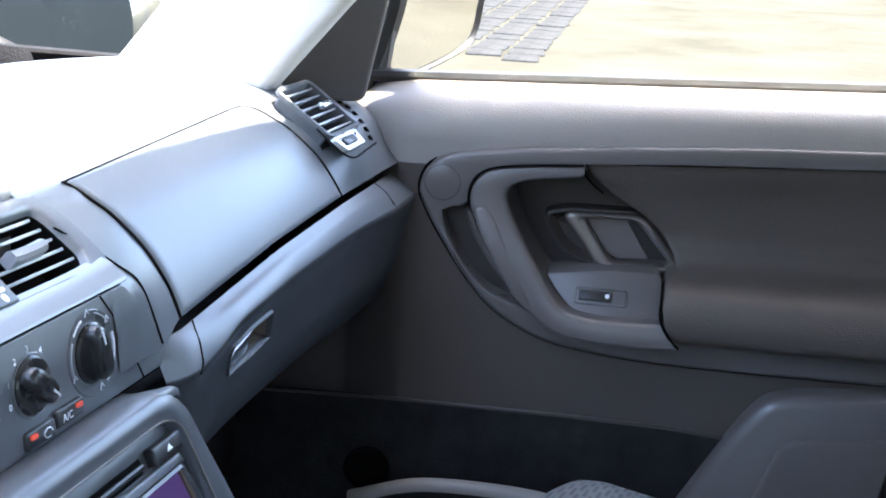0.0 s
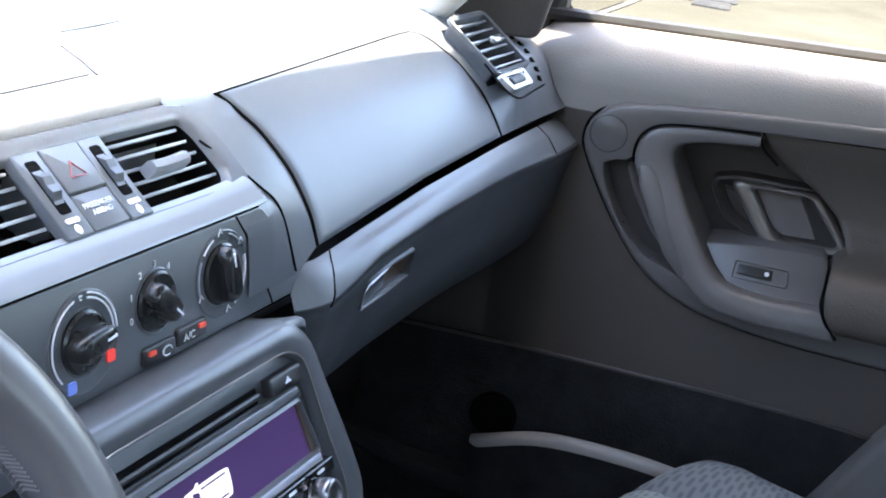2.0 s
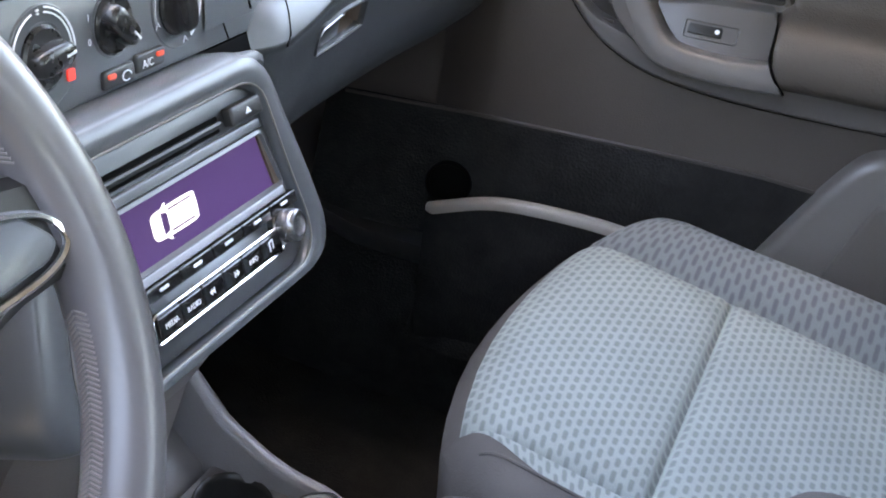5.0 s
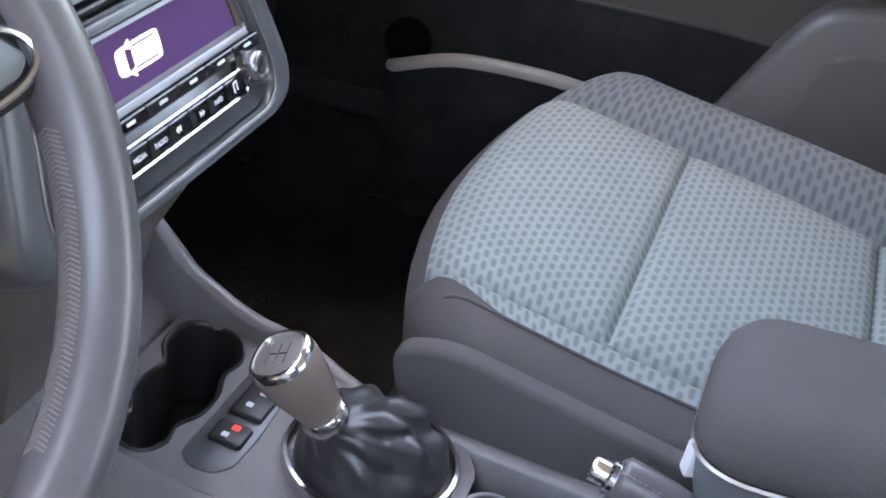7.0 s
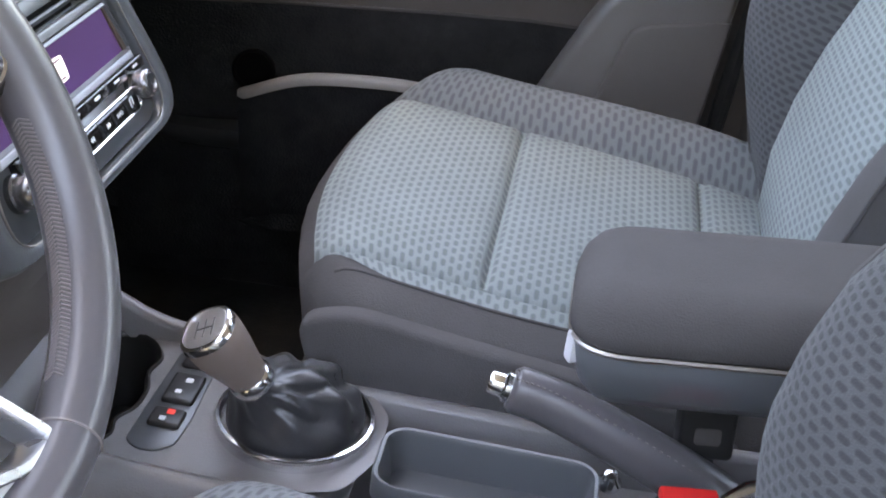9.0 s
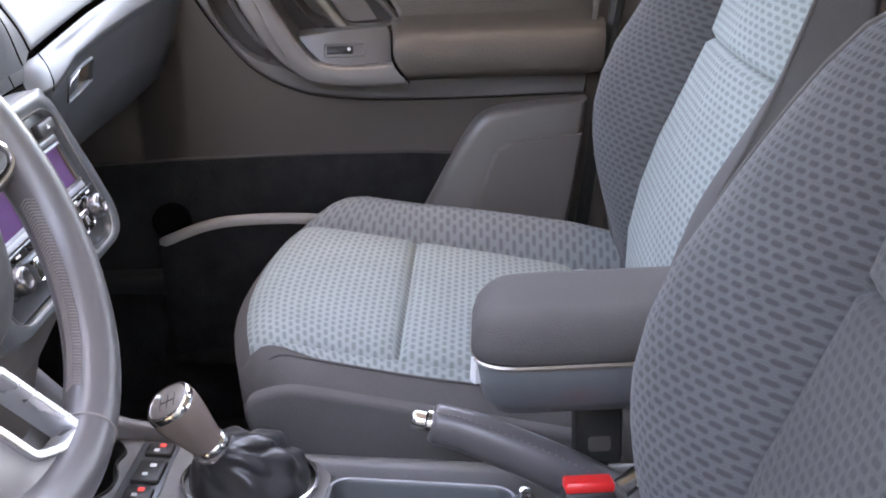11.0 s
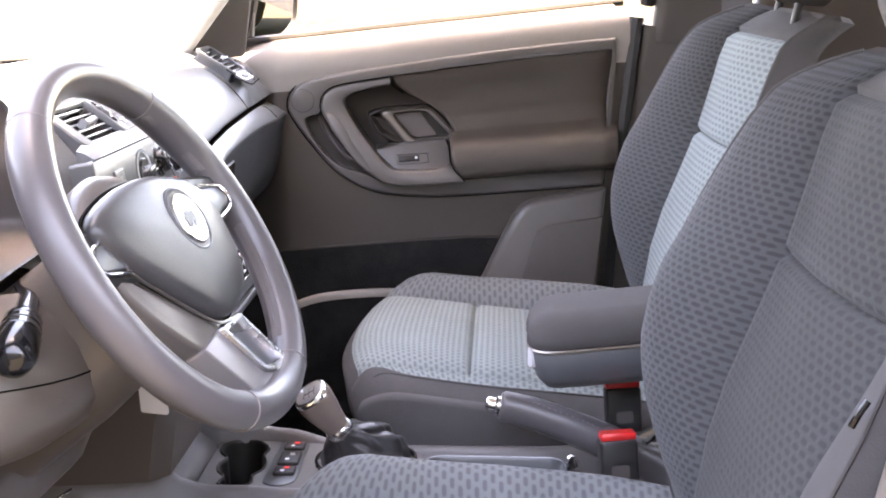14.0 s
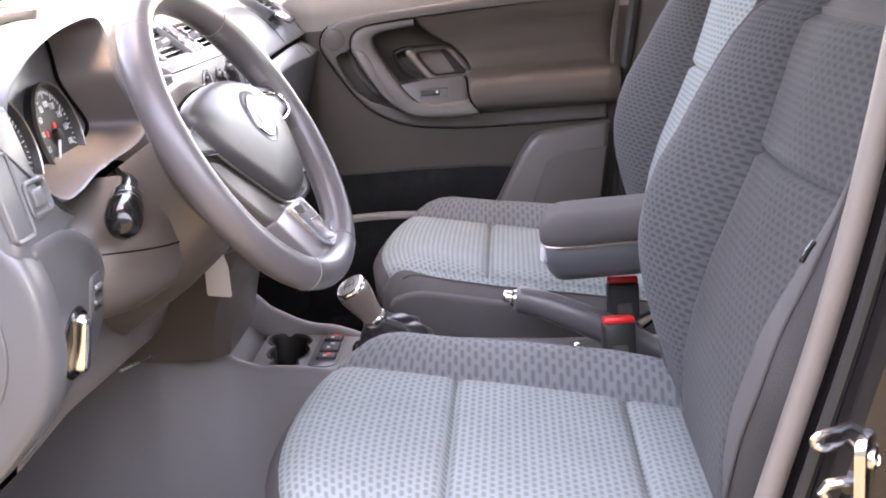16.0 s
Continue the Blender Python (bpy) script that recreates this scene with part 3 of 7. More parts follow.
slab(bm, DF, rnd([(-0.012, 0.912), (0.045, 0.915), (0.105, 0.83), (0.11, 0.80), (0.06, 0.80), (0.0, 0.86)], 0.01), -0.032, -0.020, 0.002)
part("pull_pocket", bm, DARKREC, door, "dark pull pocket")
bm = bmesh.new()
tube(bm, spline([DF.p(0.020, 0.902, -0.012), DF.p(0.034, 0.872, -0.012), DF.p(0.054, 0.842, -0.012), DF.p(0.070, 0.825, -0.012)], 5), [0.001] + [0.0045] * 13 + [0.003, 0.001], 8)
part("pocket_rib", bm, DOORT, door, "grey rib inside the pull pocket")
bm = bmesh.new()
slab(bm, DF, rnd([(0.045, 0.955), (0.15, 0.965), (0.26, 0.90), (0.265, 0.80), (0.13, 0.79), (0.06, 0.88)], 0.01), -0.075, -0.056, 0.001)
part("handle_recess", bm, DARKREC, door, "dark recessed handle surround")
# padded insert with the armrest roll
prof = spline([(0.005, 0.960, 0), (0.000, 0.947, 0), (-0.012, 0.925, 0), (-0.020, 0.900, 0), (-0.020, 0.880, 0), (-0.010, 0.865, 0), (0.012, 0.852, 0), (0.034, 0.841, 0), (0.045, 0.824, 0), (0.048, 0.806, 0), (0.042, 0.793, 0), (0.026, 0.786, 0), (0.0, 0.782, 0)], 5)
bm = bmesh.new()
secs = []
for i in range(-2, 37):
    t = max(0, i) / 36
    sl = []
    for p in prof:
        d, z = p.x, p.y
        k = (z - 0.776) / 0.18
        x0 = float(np.interp(z, [0.782, 0.81, 0.83, 0.848, 0.86, 0.885, 0.905, 0.925, 0.945, 0.960], [0.250, 0.233, 0.2295, 0.232, 0.243, 0.226, 0.204, 0.172, 0.149, 0.1405]))
        x1 = 0.503 + (z - 0.80) * 0.14
        x = x0 + (x1 - x0) * t
        if i < 0:
            d = min(d - 0.003, -0.056) if i == -2 else d - 0.0025
        elif i == 0:
            x += 0.003
        rise = 0.062 * (x - 0.14) * max(0, k) if k > 0.5 else 0.031 * (x - 0.25) * max(0, k)
        sl.append(DF.p(x, z + rise, d - 0.010 * max(0, (t - 0.92) / 0.08)))
    secs.append(sl)
rings(bm, secs, closed=False)
part("padded_insert", bm, VINYL, door, "dark brown vinyl padded insert with armrest", smooth=60)
# grip frame: a bent band, low at the top and proud along the armrest
gO = spline([(0.1398, 0.9588, 0.0095), (0.0876, 0.9545, 0.0105), (0.0495, 0.9490, 0.0115), (0.0325, 0.9395, 0.0125), (0.0252, 0.9247, 0.0135), (0.0262, 0.907, 0.016), (0.0380, 0.8860, 0.020), (0.0590, 0.8500, 0.027), (0.0810, 0.8205, 0.033), (0.0980, 0.8055, 0.038), (0.1220, 0.7895, 0.042), (0.1564, 0.7838, 0.045), (0.2005, 0.7825, 0.046), (0.2485, 0.7838, 0.046)], 5)
gI = spline([(0.1390, 0.9462, 0.0095), (0.0911, 0.9400, 0.0105), (0.0725, 0.9350, 0.0115), (0.0640, 0.9265, 0.0125), (0.0645, 0.9160, 0.0135), (0.0695, 0.9040, 0.016), (0.0775, 0.8890, 0.020), (0.0905, 0.8670, 0.027), (0.1080, 0.8405, 0.033), (0.1200, 0.8240, 0.036), (0.1320, 0.8140, 0.038), (0.1500, 0.8090, 0.039), (0.1833, 0.8070, 0.039), (0.2300, 0.8090, 0.039)], 5)
bm = bmesh.new()
secs = []
for o, i in zip(gO, gI):
    at = lambda k, d: DF.p(o.x + (i.x - o.x) * k, o.y + (i.y - o.y) * k, o.z + (i.z - o.z) * k + d)
    secs.append([DF.p(o.x, o.y, -0.02), at(0.0, -0.010), at(0.01, -0.004), at(0.06, -0.0008), at(0.15, 0.0004), at(0.5, 0.0018), at(0.82, 0.0006), at(0.93, -0.0012), at(0.985, -0.005), at(1.0, -0.011), DF.p(i.x + 0.003, i.y, -0.058)])
rings(bm, secs)
part("grip_frame", bm, DOORT, door, "grey plastic grip frame around the door handle", smooth=55)
for row, q in ((gO, -0.0012),):
    bm = bmesh.new()
    tube(bm, [DF.p(p.x + q, p.y - q, 0.0105) for p in row[:26]], 0.0012, 6)
    part("joint", bm, DEEP, door)
bm = bmesh.new()
tube(bm, spline([DF.p(0.1415, 0.9612, 0.0095), DF.p(0.1405, 0.953, 0.008), DF.p(0.1450, 0.944, 0.003), DF.p(0.160, 0.930, -0.006)], 4), 0.0011, 6)
part("joint", bm, DEEP, door)
bm = bmesh.new()
tube(bm, spline([DF.p(0.2290, 0.849, 0.018), DF.p(0.2285, 0.835, 0.036), DF.p(0.2290, 0.815, 0.043), DF.p(0.2390, 0.797, 0.044), DF.p(0.2495, 0.783, 0.032)], 4), 0.0015, 6)
part("joint", bm, DEEP, door)


def relief(outline, depth, base, rise, bevel):
    """A raised piece whose depth follows a function of the place."""
    b = bmesh.new()
    o1, o2 = offset(outline, bevel * 0.35), offset(outline, bevel)
    rings(b, [[DF.p(p, q, depth(p, q) - base) for p, q in outline], [DF.p(p, q, depth(p, q)) for p, q in outline], [DF.p(p, q, depth(p, q) + rise * 0.7) for p, q in o1], [DF.p(p, q, depth(p, q) + rise) for p, q in o2]])
    return b


# long insert on the grip
pad_d = lambda a, b: float(np.interp(b, [0.81, 0.83, 0.86, 0.89, 0.915], [0.0355, 0.031, 0.0255, 0.0205, 0.0165]))
bm = relief(rnd([(0.0300, 0.9085), (0.0410, 0.9105), (0.0510, 0.9020), (0.0729, 0.8617), (0.0980, 0.8205), (0.1000, 0.8115), (0.0923, 0.8106), (0.0747, 0.8265), (0.0538, 0.8577), (0.0365, 0.8866)], 0.006, 4), pad_d, 0.012, 0.0026, 0.0030)
part("grip_insert", bm, DOORT, door, "grey grip insert")
# round cover
bm = bmesh.new()
lathe(bm, Fr(DF.p(-0.0045, 0.9305, 0.0105), DF.u, DF.v), [(0.0180, -0.004), (0.0180, 0.0003), (0.0172, 0.0009), (0.001, 0.0013)], 32)
part("round_cover", bm, DOORT, door, "round plastic cover")
bm = bmesh.new()
tube(bm, [DF.p(-0.0045 + 0.0185 * math.cos(a), 0.9305 + 0.0185 * math.sin(a), 0.0106) for a in np.linspace(0, 2 * math.pi, 32, endpoint=False)], 0.0006, 5, closed=True)
part("cover_groove", bm, DARKREC, door)
# handle: dark bezel, metal frame, cup
bz = rnd([(0.1010, 0.8990), (0.1010, 0.8860), (0.1165, 0.8600), (0.1395, 0.8455), (0.1631, 0.8420), (0.238, 0.8420), (0.2465, 0.852), (0.245, 0.864), (0.206, 0.9070), (0.125, 0.9055)], 0.010, 4)
bm = bmesh.new()
rings(bm, [[DF.p(a, b, d) for a, b in offset(bz, q)] for q, d in ((-0.002, -0.060), (0.0, -0.046), (0.0015, -0.042), (0.004, -0.041), (0.008, -0.045), (0.012, -0.052))], cap0=False)
part("handle_bezel", bm, DARKREC, door, "dark rounded bezel")
ho = even(rnd([(0.1195, 0.8960), (0.1262, 0.9012), (0.2015, 0.9040), (0.2105, 0.8985), (0.2440, 0.8570), (0.2420, 0.8470), (0.2301, 0.8432), (0.1680, 0.8425), (0.1570, 0.8480)], 0.004, 4), 64)
hi = even(rnd([(0.1425, 0.8945), (0.1475, 0.8960), (0.1960, 0.8968), (0.2000, 0.8940), (0.2350, 0.8550), (0.2330, 0.8508), (0.2280, 0.8500), (0.1790, 0.8500), (0.1700, 0.8550)], 0.004, 4), 64)
mixo = lambda t: [(a[0] + (b[0] - a[0]) * t, a[1] + (b[1] - a[1]) * t) for a, b in zip(ho, hi)]
bm = bmesh.new()
rings(bm, [[DF.p(a, b, d) for a, b in o] for o, d in ((ho, -0.050), (ho, -0.037), (mixo(0.18), -0.0335), (mixo(0.5), -0.0325), (mixo(0.8), -0.0345), (hi, -0.039), (hi, -0.052))], cap0=False, cap1=False)
handle = part("door_handle", bm, BRONZE, door, "satin metal inner door handle in a slanted frame", smooth=50)
bm = bmesh.new()
slab(bm, DF, offset(hi, -0.003), -0.058, -0.051, 0)
part("cup", bm, BLACK, handle, "black cup")
bm = bmesh.new()
slab(bm, DF, rnd([(0.1690, 0.8580), (0.1800, 0.8520), (0.2140, 0.8540), (0.1880, 0.8955), (0.1445, 0.8940)], 0.003), -0.056, -0.0475, 0.001)
part("lever", bm, HOODIN, handle, "brown-grey pull lever", smooth=25)
# window switch on a sloping ledge
sw_d = lambda a, b: -0.010 + (0.850 - b) / 0.045 * 0.030
bm = relief(rnd([(0.1085, 0.8410), (0.1634, 0.8475), (0.2250, 0.8500), (0.2290, 0.8415), (0.2290, 0.8060), (0.1832, 0.8035), (0.143, 0.8070), (0.1245, 0.8220)], 0.005), sw_d, 0.05, 0.0012, 0.0015)
sw = part("window_switch", bm, DOORT, door, "black window switch on a grey ledge")
SF = Fr(DF.p(0.1680, 0.8240, 0.0092), DF.u, DF.p(0, 0.045, -0.030) - DF.p(0, 0, 0))
bm = bmesh.new()
so_ = rrect(0.054, 0.0190, 0.003)
rings(bm, [[SF.p(a, b, d) for a, b in offset(so_, q)] for q, d in ((-0.001, -0.004), (0.0, 0.0008), (0.0012, 0.0008), (0.0022, -0.0016))], cap0=False)
part("bezel", bm, DOORT, sw)
bm = bmesh.new()
slab(bm, SF, [(x - 0.006, y) for x, y in rrect(0.034, 0.0105, 0.002)], -0.002, 0.0022, 0.001)
part("rocker", bm, BLACK, sw)
bm = bmesh.new()
slab(bm, SF, [(p[0] + 0.006, p[1]) for p in circle(0.0024, 10)], 0.0022, 0.0027, 0)
part("mark", bm, WHITEPRINT, sw)
# lower pocket: dark recess, rim, round opening and rear bulge
bm = bmesh.new()
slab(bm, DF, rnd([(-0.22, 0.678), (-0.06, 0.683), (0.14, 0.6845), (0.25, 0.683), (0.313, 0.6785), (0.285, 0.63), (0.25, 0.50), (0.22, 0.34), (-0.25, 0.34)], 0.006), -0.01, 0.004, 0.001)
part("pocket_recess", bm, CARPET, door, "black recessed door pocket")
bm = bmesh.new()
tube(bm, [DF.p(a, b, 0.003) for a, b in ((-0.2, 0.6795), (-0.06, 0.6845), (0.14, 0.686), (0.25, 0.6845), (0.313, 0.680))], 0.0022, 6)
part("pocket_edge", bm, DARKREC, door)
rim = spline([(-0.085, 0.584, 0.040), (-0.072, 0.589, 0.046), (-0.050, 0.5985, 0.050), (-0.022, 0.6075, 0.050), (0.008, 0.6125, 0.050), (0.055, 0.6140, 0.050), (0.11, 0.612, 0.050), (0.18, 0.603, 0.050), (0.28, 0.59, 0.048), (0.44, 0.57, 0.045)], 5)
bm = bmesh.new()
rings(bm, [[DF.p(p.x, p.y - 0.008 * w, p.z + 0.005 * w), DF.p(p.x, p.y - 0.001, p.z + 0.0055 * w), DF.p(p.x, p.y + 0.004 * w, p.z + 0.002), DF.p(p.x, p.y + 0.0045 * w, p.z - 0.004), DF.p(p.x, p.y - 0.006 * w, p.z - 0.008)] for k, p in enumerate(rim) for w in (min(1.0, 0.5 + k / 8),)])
part("pocket_rim", bm, DOOR_LIT, door, "grey pocket rim", smooth=70)
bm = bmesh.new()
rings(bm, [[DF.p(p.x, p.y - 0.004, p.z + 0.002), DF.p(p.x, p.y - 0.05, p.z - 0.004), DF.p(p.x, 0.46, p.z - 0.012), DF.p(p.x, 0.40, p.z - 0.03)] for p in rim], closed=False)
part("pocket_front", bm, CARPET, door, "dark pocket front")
bm = bmesh.new()
lathe(bm, Fr(DF.p(-0.071, 0.6005, 0.0062), DF.u, DF.v), [(0.026, -0.002), (0.026, 0.003), (0.0240, 0.005), (0.0222, 0.003), (0.0217, -0.001), (0.001, -0.0015)], 28)
part("speaker_opening", bm, DEEP, door, "round black opening in the pocket")
bm = bmesh.new()
slab(bm, DF, curve2([(0.225, 0.53), (0.2737, 0.6194), (0.3115, 0.6875), (0.3353, 0.7232), (0.3523, 0.7373), (0.3765, 0.7442)], 5) + [(0.487, 0.7535), (0.458, 0.55), (0.43, 0.44), (0.19, 0.44)], 0.0, 0.032, 0.012)
bulge = part("rear_bulge", bm, DOORT, door, "raised dark plastic bulge at the pocket's end")
bm = bmesh.new()
slab(bm, DF, curve2([(0.315, 0.55), (0.3382, 0.6185), (0.3612, 0.6833), (0.3720, 0.6945), (0.3880, 0.7005), (0.4205, 0.7044)], 5) + [(0.479, 0.7075), (0.455, 0.55), (0.43, 0.45), (0.28, 0.45)], 0.028, 0.037, 0.005)
part("bulge_face", bm, BROWNP, door, "darker lower face of the bulge")

# oversized sill box, added to stop daylight leaking onto the floor
bm = bmesh.new()
box(bm, (0.2, 0.775, 0.37), (1.6, 0.17, 0.34), bevel=0.012)
part("passenger_sill_filler", bm, CARPET, shell, "black plastic door sill")
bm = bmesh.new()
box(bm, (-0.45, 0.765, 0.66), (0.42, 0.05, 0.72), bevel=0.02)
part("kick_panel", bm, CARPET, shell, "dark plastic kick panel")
bm = bmesh.new()
rings(bm, [[V(x, 0.655 + q, z + 0.03 * max(0.0, -0.16 - x) / 0.12) for q, z in ((0.03, 0.535), (0.008, 0.532), (0.0, 0.526), (-0.002, 0.512), (0.004, 0.502), (0.03, 0.495))] for x in np.linspace(-0.28, 0.60, 24)])
part("sill_trim", bm, BLACK, shell, "dark plastic trim along the sill")
# outside mirror
mir = root("side_mirror", (-0.06, 0.93, 1.0), "black outside mirror reflecting the bright yard", "mirror")
MF = Fr((-0.095, 0.925, 1.085), (0.42, 0.9, 0), (0.1, 0, 1))
mo = [tuple(p[:2]) for p in spline([(-0.085, 0.05, 0), (-0.08, -0.04, 0), (-0.055, -0.078, 0), (0.0, -0.072, 0), (0.075, -0.045, 0), (0.09, 0.0, 0), (0.085, 0.06, 0), (0.0, 0.075, 0)], 5, True)]
bm = bmesh.new()
rings(bm, [[MF.p(a * s, b * s, d) for a, b in mo] for s, d in ((0.4, -0.09), (0.75, -0.07), (0.95, -0.04), (1.04, -0.01), (1.06, 0.004), (1.0, 0.008), (0.95, 0.0))])
part("housing", bm, BLACK, mir, "black mirror housing")
bm = bmesh.new()
slab(bm, MF, [(a * 0.95, b * 0.95) for a, b in mo], -0.002, 0.003, 0)
part("glass", bm, MIRROR, mir, "mirror glass")
bm = bmesh.new()
box(bm, (-0.14, 0.82, 1.0), (0.05, 0.12, 0.03), bevel=0.01)
part("arm", bm, BLACK, mir)

# ---- dashboard ----
dash = root("dashboard", (-0.2, 0.03, 0.6), "dark blue-grey plastic dashboard with centre console", "dashboard")

# skin: (x, z) profiles at stations of y, from the windscreen down to the footwell
TOP = [(-0.64, 0.985), (-0.5, 1.012), (-0.38, 1.028), (-0.29, 1.034)]


def face(y):
    """Profile of the passenger's side: the top, the sloping lid, the slot, the strip and the rounded lower face."""
    ta, tb = (0.138, 1.006), (0.152, 1.0165)
    k = min(1.0, max(0.0, (y - 0.18) / 0.30))
    xt, zt = -(ta[0] + (tb[0] - ta[0]) * k), ta[1] + (tb[1] - ta[1]) * k
    zb = float(np.interp(y, [0.12, 0.21, 0.38, 0.54, 0.67], [0.905, 0.9105, 0.926, 0.9335, 0.9365]))
    zs = float(np.interp(y, [0.12, 0.205, 0.235, 0.267, 0.363, 0.48, 0.63, 0.68], [0.868, 0.877, 0.883, 0.892, 0.900, 0.9035, 0.9045, 0.910]))
    e = max(0.0, (y - 0.52) / 0.16)
    bx = 0.013 * min(1.0, e) ** 1.6                      # the end swells towards the seats
    lid = []
    for t, bow in ((0.0, 0.0), (0.16, 0.0020), (0.36, 0.0055), (0.60, 0.007), (0.82, 0.0045), (1.0, 0.0)):
        lid.append((xt + (-0.068 - xt) * t + bow * 0.8, zt + (zb - zt) * t + bow * 0.6))
    if y > 0.547:                                        # the vent module stands proud and swells towards the door
        w = float(np.interp(y, [0.547, 0.585, 0.64, 0.69], [0.0, 0.013, 0.015, 0.021]))
        for i, s_ in enumerate((0.2, 0.6, 1.0, 1.0, 0.75, float(np.interp(y, [0.6, 0.69], [0.2, 0.95])))):
            lid[i] = (lid[i][0] + w * s_ * 0.8, lid[i][1] + w * s_ * 0.5)
    if y < 0.22:                                         # the band beside the centre panels turns into the lid
        near = ((-0.138, 1.010, 0.120, 0.181), (-0.124, 0.998, 0.122, 0.195), (-0.1015, 0.980, 0.126, 0.206), (-0.080, 0.9635, 0.134, 0.2135), (-0.0675, 0.945, 0.147, 0.2165), (-0.0615, 0.902, 0.176, 0.2155))
        for i, (nx, nz, y0, y1) in enumerate(near):
            k = min(1.0, max(0.0, (y - y0) / (y1 - y0)))
            k = k * k * (3 - 2 * k) * 0.5 + k * 0.5
            lid[i] = (nx + (lid[i][0] - nx) * k, nz + (lid[i][1] - nz) * k)
    low = [(-0.0625, zb - 0.0045), (-0.0575, zb - 0.0075), (-0.0510 + 0.2 * bx, zb * 0.6 + (zs + 0.007) * 0.4 - 0.0035), (-0.0450 + 0.5 * bx, zs + 0.0072), (-0.0440 + bx, zs + 0.001), (-0.0495 + bx, zs - 0.012), (-0.0575 + bx, zs - 0.048), (-0.067 + bx, zs - 0.080), (-0.088 + bx, zs - 0.118), (-0.13, zs - 0.155), (-0.21, zs - 0.19), (-0.34, zs - 0.22), (-0.5, zs - 0.24)]
    return TOP + [(-0.22, 1.031), (-0.178, 1.026)] + lid, low


PASS_Y = [0.119, 0.124, 0.128, 0.134, 0.14, 0.147, 0.155, 0.17, 0.18, 0.19, 0.20, 0.215, 0.235, 0.26, 0.29, 0.33, 0.37, 0.42, 0.47, 0.50, 0.52, 0.54, 0.56, 0.58, 0.60, 0.62, 0.64, 0.655, 0.666, 0.674, 0.682, 0.69, 0.70, 0.715]


def skin(stations, sub=4):
    ys = [s[0] for s in stations]
    secs = []
    for i in range(len(ys) - 1):
        for j in range(sub if i < len(ys) - 2 else sub + 1):
            t = j / sub
            A, B = stations[i][1], stations[i + 1][1]
            y = ys[i] + (ys[i + 1] - ys[i]) * t
            secs.append((y, [(a[0] + (b[0] - a[0]) * t, a[1] + (b[1] - a[1]) * t) for a, b in zip(A, B)]))
    return secs


def groove(name, pts, r=0.0008, parent=dash, material=DEEP):
    b = bmesh.new()
    tube(b, pts, r, 6)
    return part(name, b, material, parent)


def endfall(y, p, top):
    """Rounds the passenger's end of the dashboard away from the seats."""
    q = max(0.0, y - 0.676)
    s = 0.9 if top else 1.0
    return (p[0] - s * 6.0 * q * q, p[1] - (2.2 * q * q if top else 0.0))


VF = Fr((-0.1058, 0.022, 0.9848), (0, 1, 0), (-1.2, 0, 1))              # centre vents
SV = Fr((-0.1123, 0.597, 1.0055), (0, 1, 0.01), (-0.82, 0, 0.57))         # side vent
bm = bmesh.new()
rows = []
for y in [a + (b - a) * k / 3 for a, b in zip(PASS_Y, PASS_Y[1:]) for k in range(3)] + [PASS_Y[-1]]:
    up_ = face(y)[0]
    pts = [V(p[0], y, p[1]) for p in spline([(x, 0, z) for x, z in up_], 4) for p in [(p.x, p.z)]]
    rows.append([V(*[(lambda q: (q[0], y, q[1]))(endfall(y, (p.x, p.z), True))][0]) for p in pts])
rings(bm, rows, closed=False)
cut = []
for f in bm.faces:
    q = f.calc_center_median() - SV.o
    if abs(q.dot(SV.u)) < 0.040 and abs(q.dot(SV.v)) < 0.033 and abs(q.dot(SV.n)) < 0.03:
        cut.append(f)
    q = f.calc_center_median() - VF.o
    if q.dot(VF.u) < 0.1225 - 0.3 * max(0.0, q.dot(VF.v) - 0.005) and -0.034 < q.dot(VF.v) < 0.037 and abs(q.dot(VF.n)) < 0.03:
        cut.append(f)
bmesh.ops.delete(bm, geom=cut, context="FACES")
part("passenger_shell", bm, DASH, dash, "blue-grey plastic passenger side of the dashboard", smooth=38)


def lid_pt(y, t, out=0.0):
    """A point on the sloping face at y, t from 0 (top edge) to 1 (slot)."""
    up_ = face(y)[0][6:]
    s = spline([(x, 0, z) for x, z in up_], 8)
    f = t * (len(s) - 1)
    i = min(int(f), len(s) - 2)
    p = s[i].lerp(s[i + 1], f - i)
    d = (s[i + 1] - s[i]).normalized()
    nn = V(-d.z, 0, d.x)
    if nn.x < 0:
        nn = -nn
    x, z = endfall(y, (p.x, p.z), True)
    return V(x, y, z) + nn * out


# glovebox lid, slightly proud of the shell with a fine gap round it
def lid_left(t):
    return float(np.interp(t, [0, 0.12, 0.3, 0.55, 0.8, 1], [0.181, 0.192, 0.204, 0.213, 0.2165, 0.2155]))


def lid_right(t):
    return float(np.interp(t, [0, 0.06, 0.15, 0.35, 0.6, 1], [0.498, 0.516, 0.529, 0.543, 0.547, 0.547]))


bm = bmesh.new()
secs = []
TS = [0.0, 0.012, 0.03, 0.06, 0.1, 0.15, 0.22, 0.3, 0.4, 0.5, 0.6, 0.7, 0.8, 0.88, 0.94, 0.98, 1.0]
KS = [0, 0.006, 0.014, 0.03, 0.07] + [0.1 + 0.8 * i / 16 for i in range(17)] + [0.93, 0.97, 0.986, 0.994, 1.0]
for t in TS:
    row = []
    for k in KS:
        y = lid_left(t) + (lid_right(t) - lid_left(t)) * k
        e = min(1, k / 0.014, (1 - k) / 0.014, t / 0.03, (1 - t) / 0.03 + 0.25)
        row.append(lid_pt(y, t, 0.0006 + 0.0019 * math.sin(0.5 * math.pi * max(0, e))))
    secs.append(row)
rings(bm, secs, closed=False)
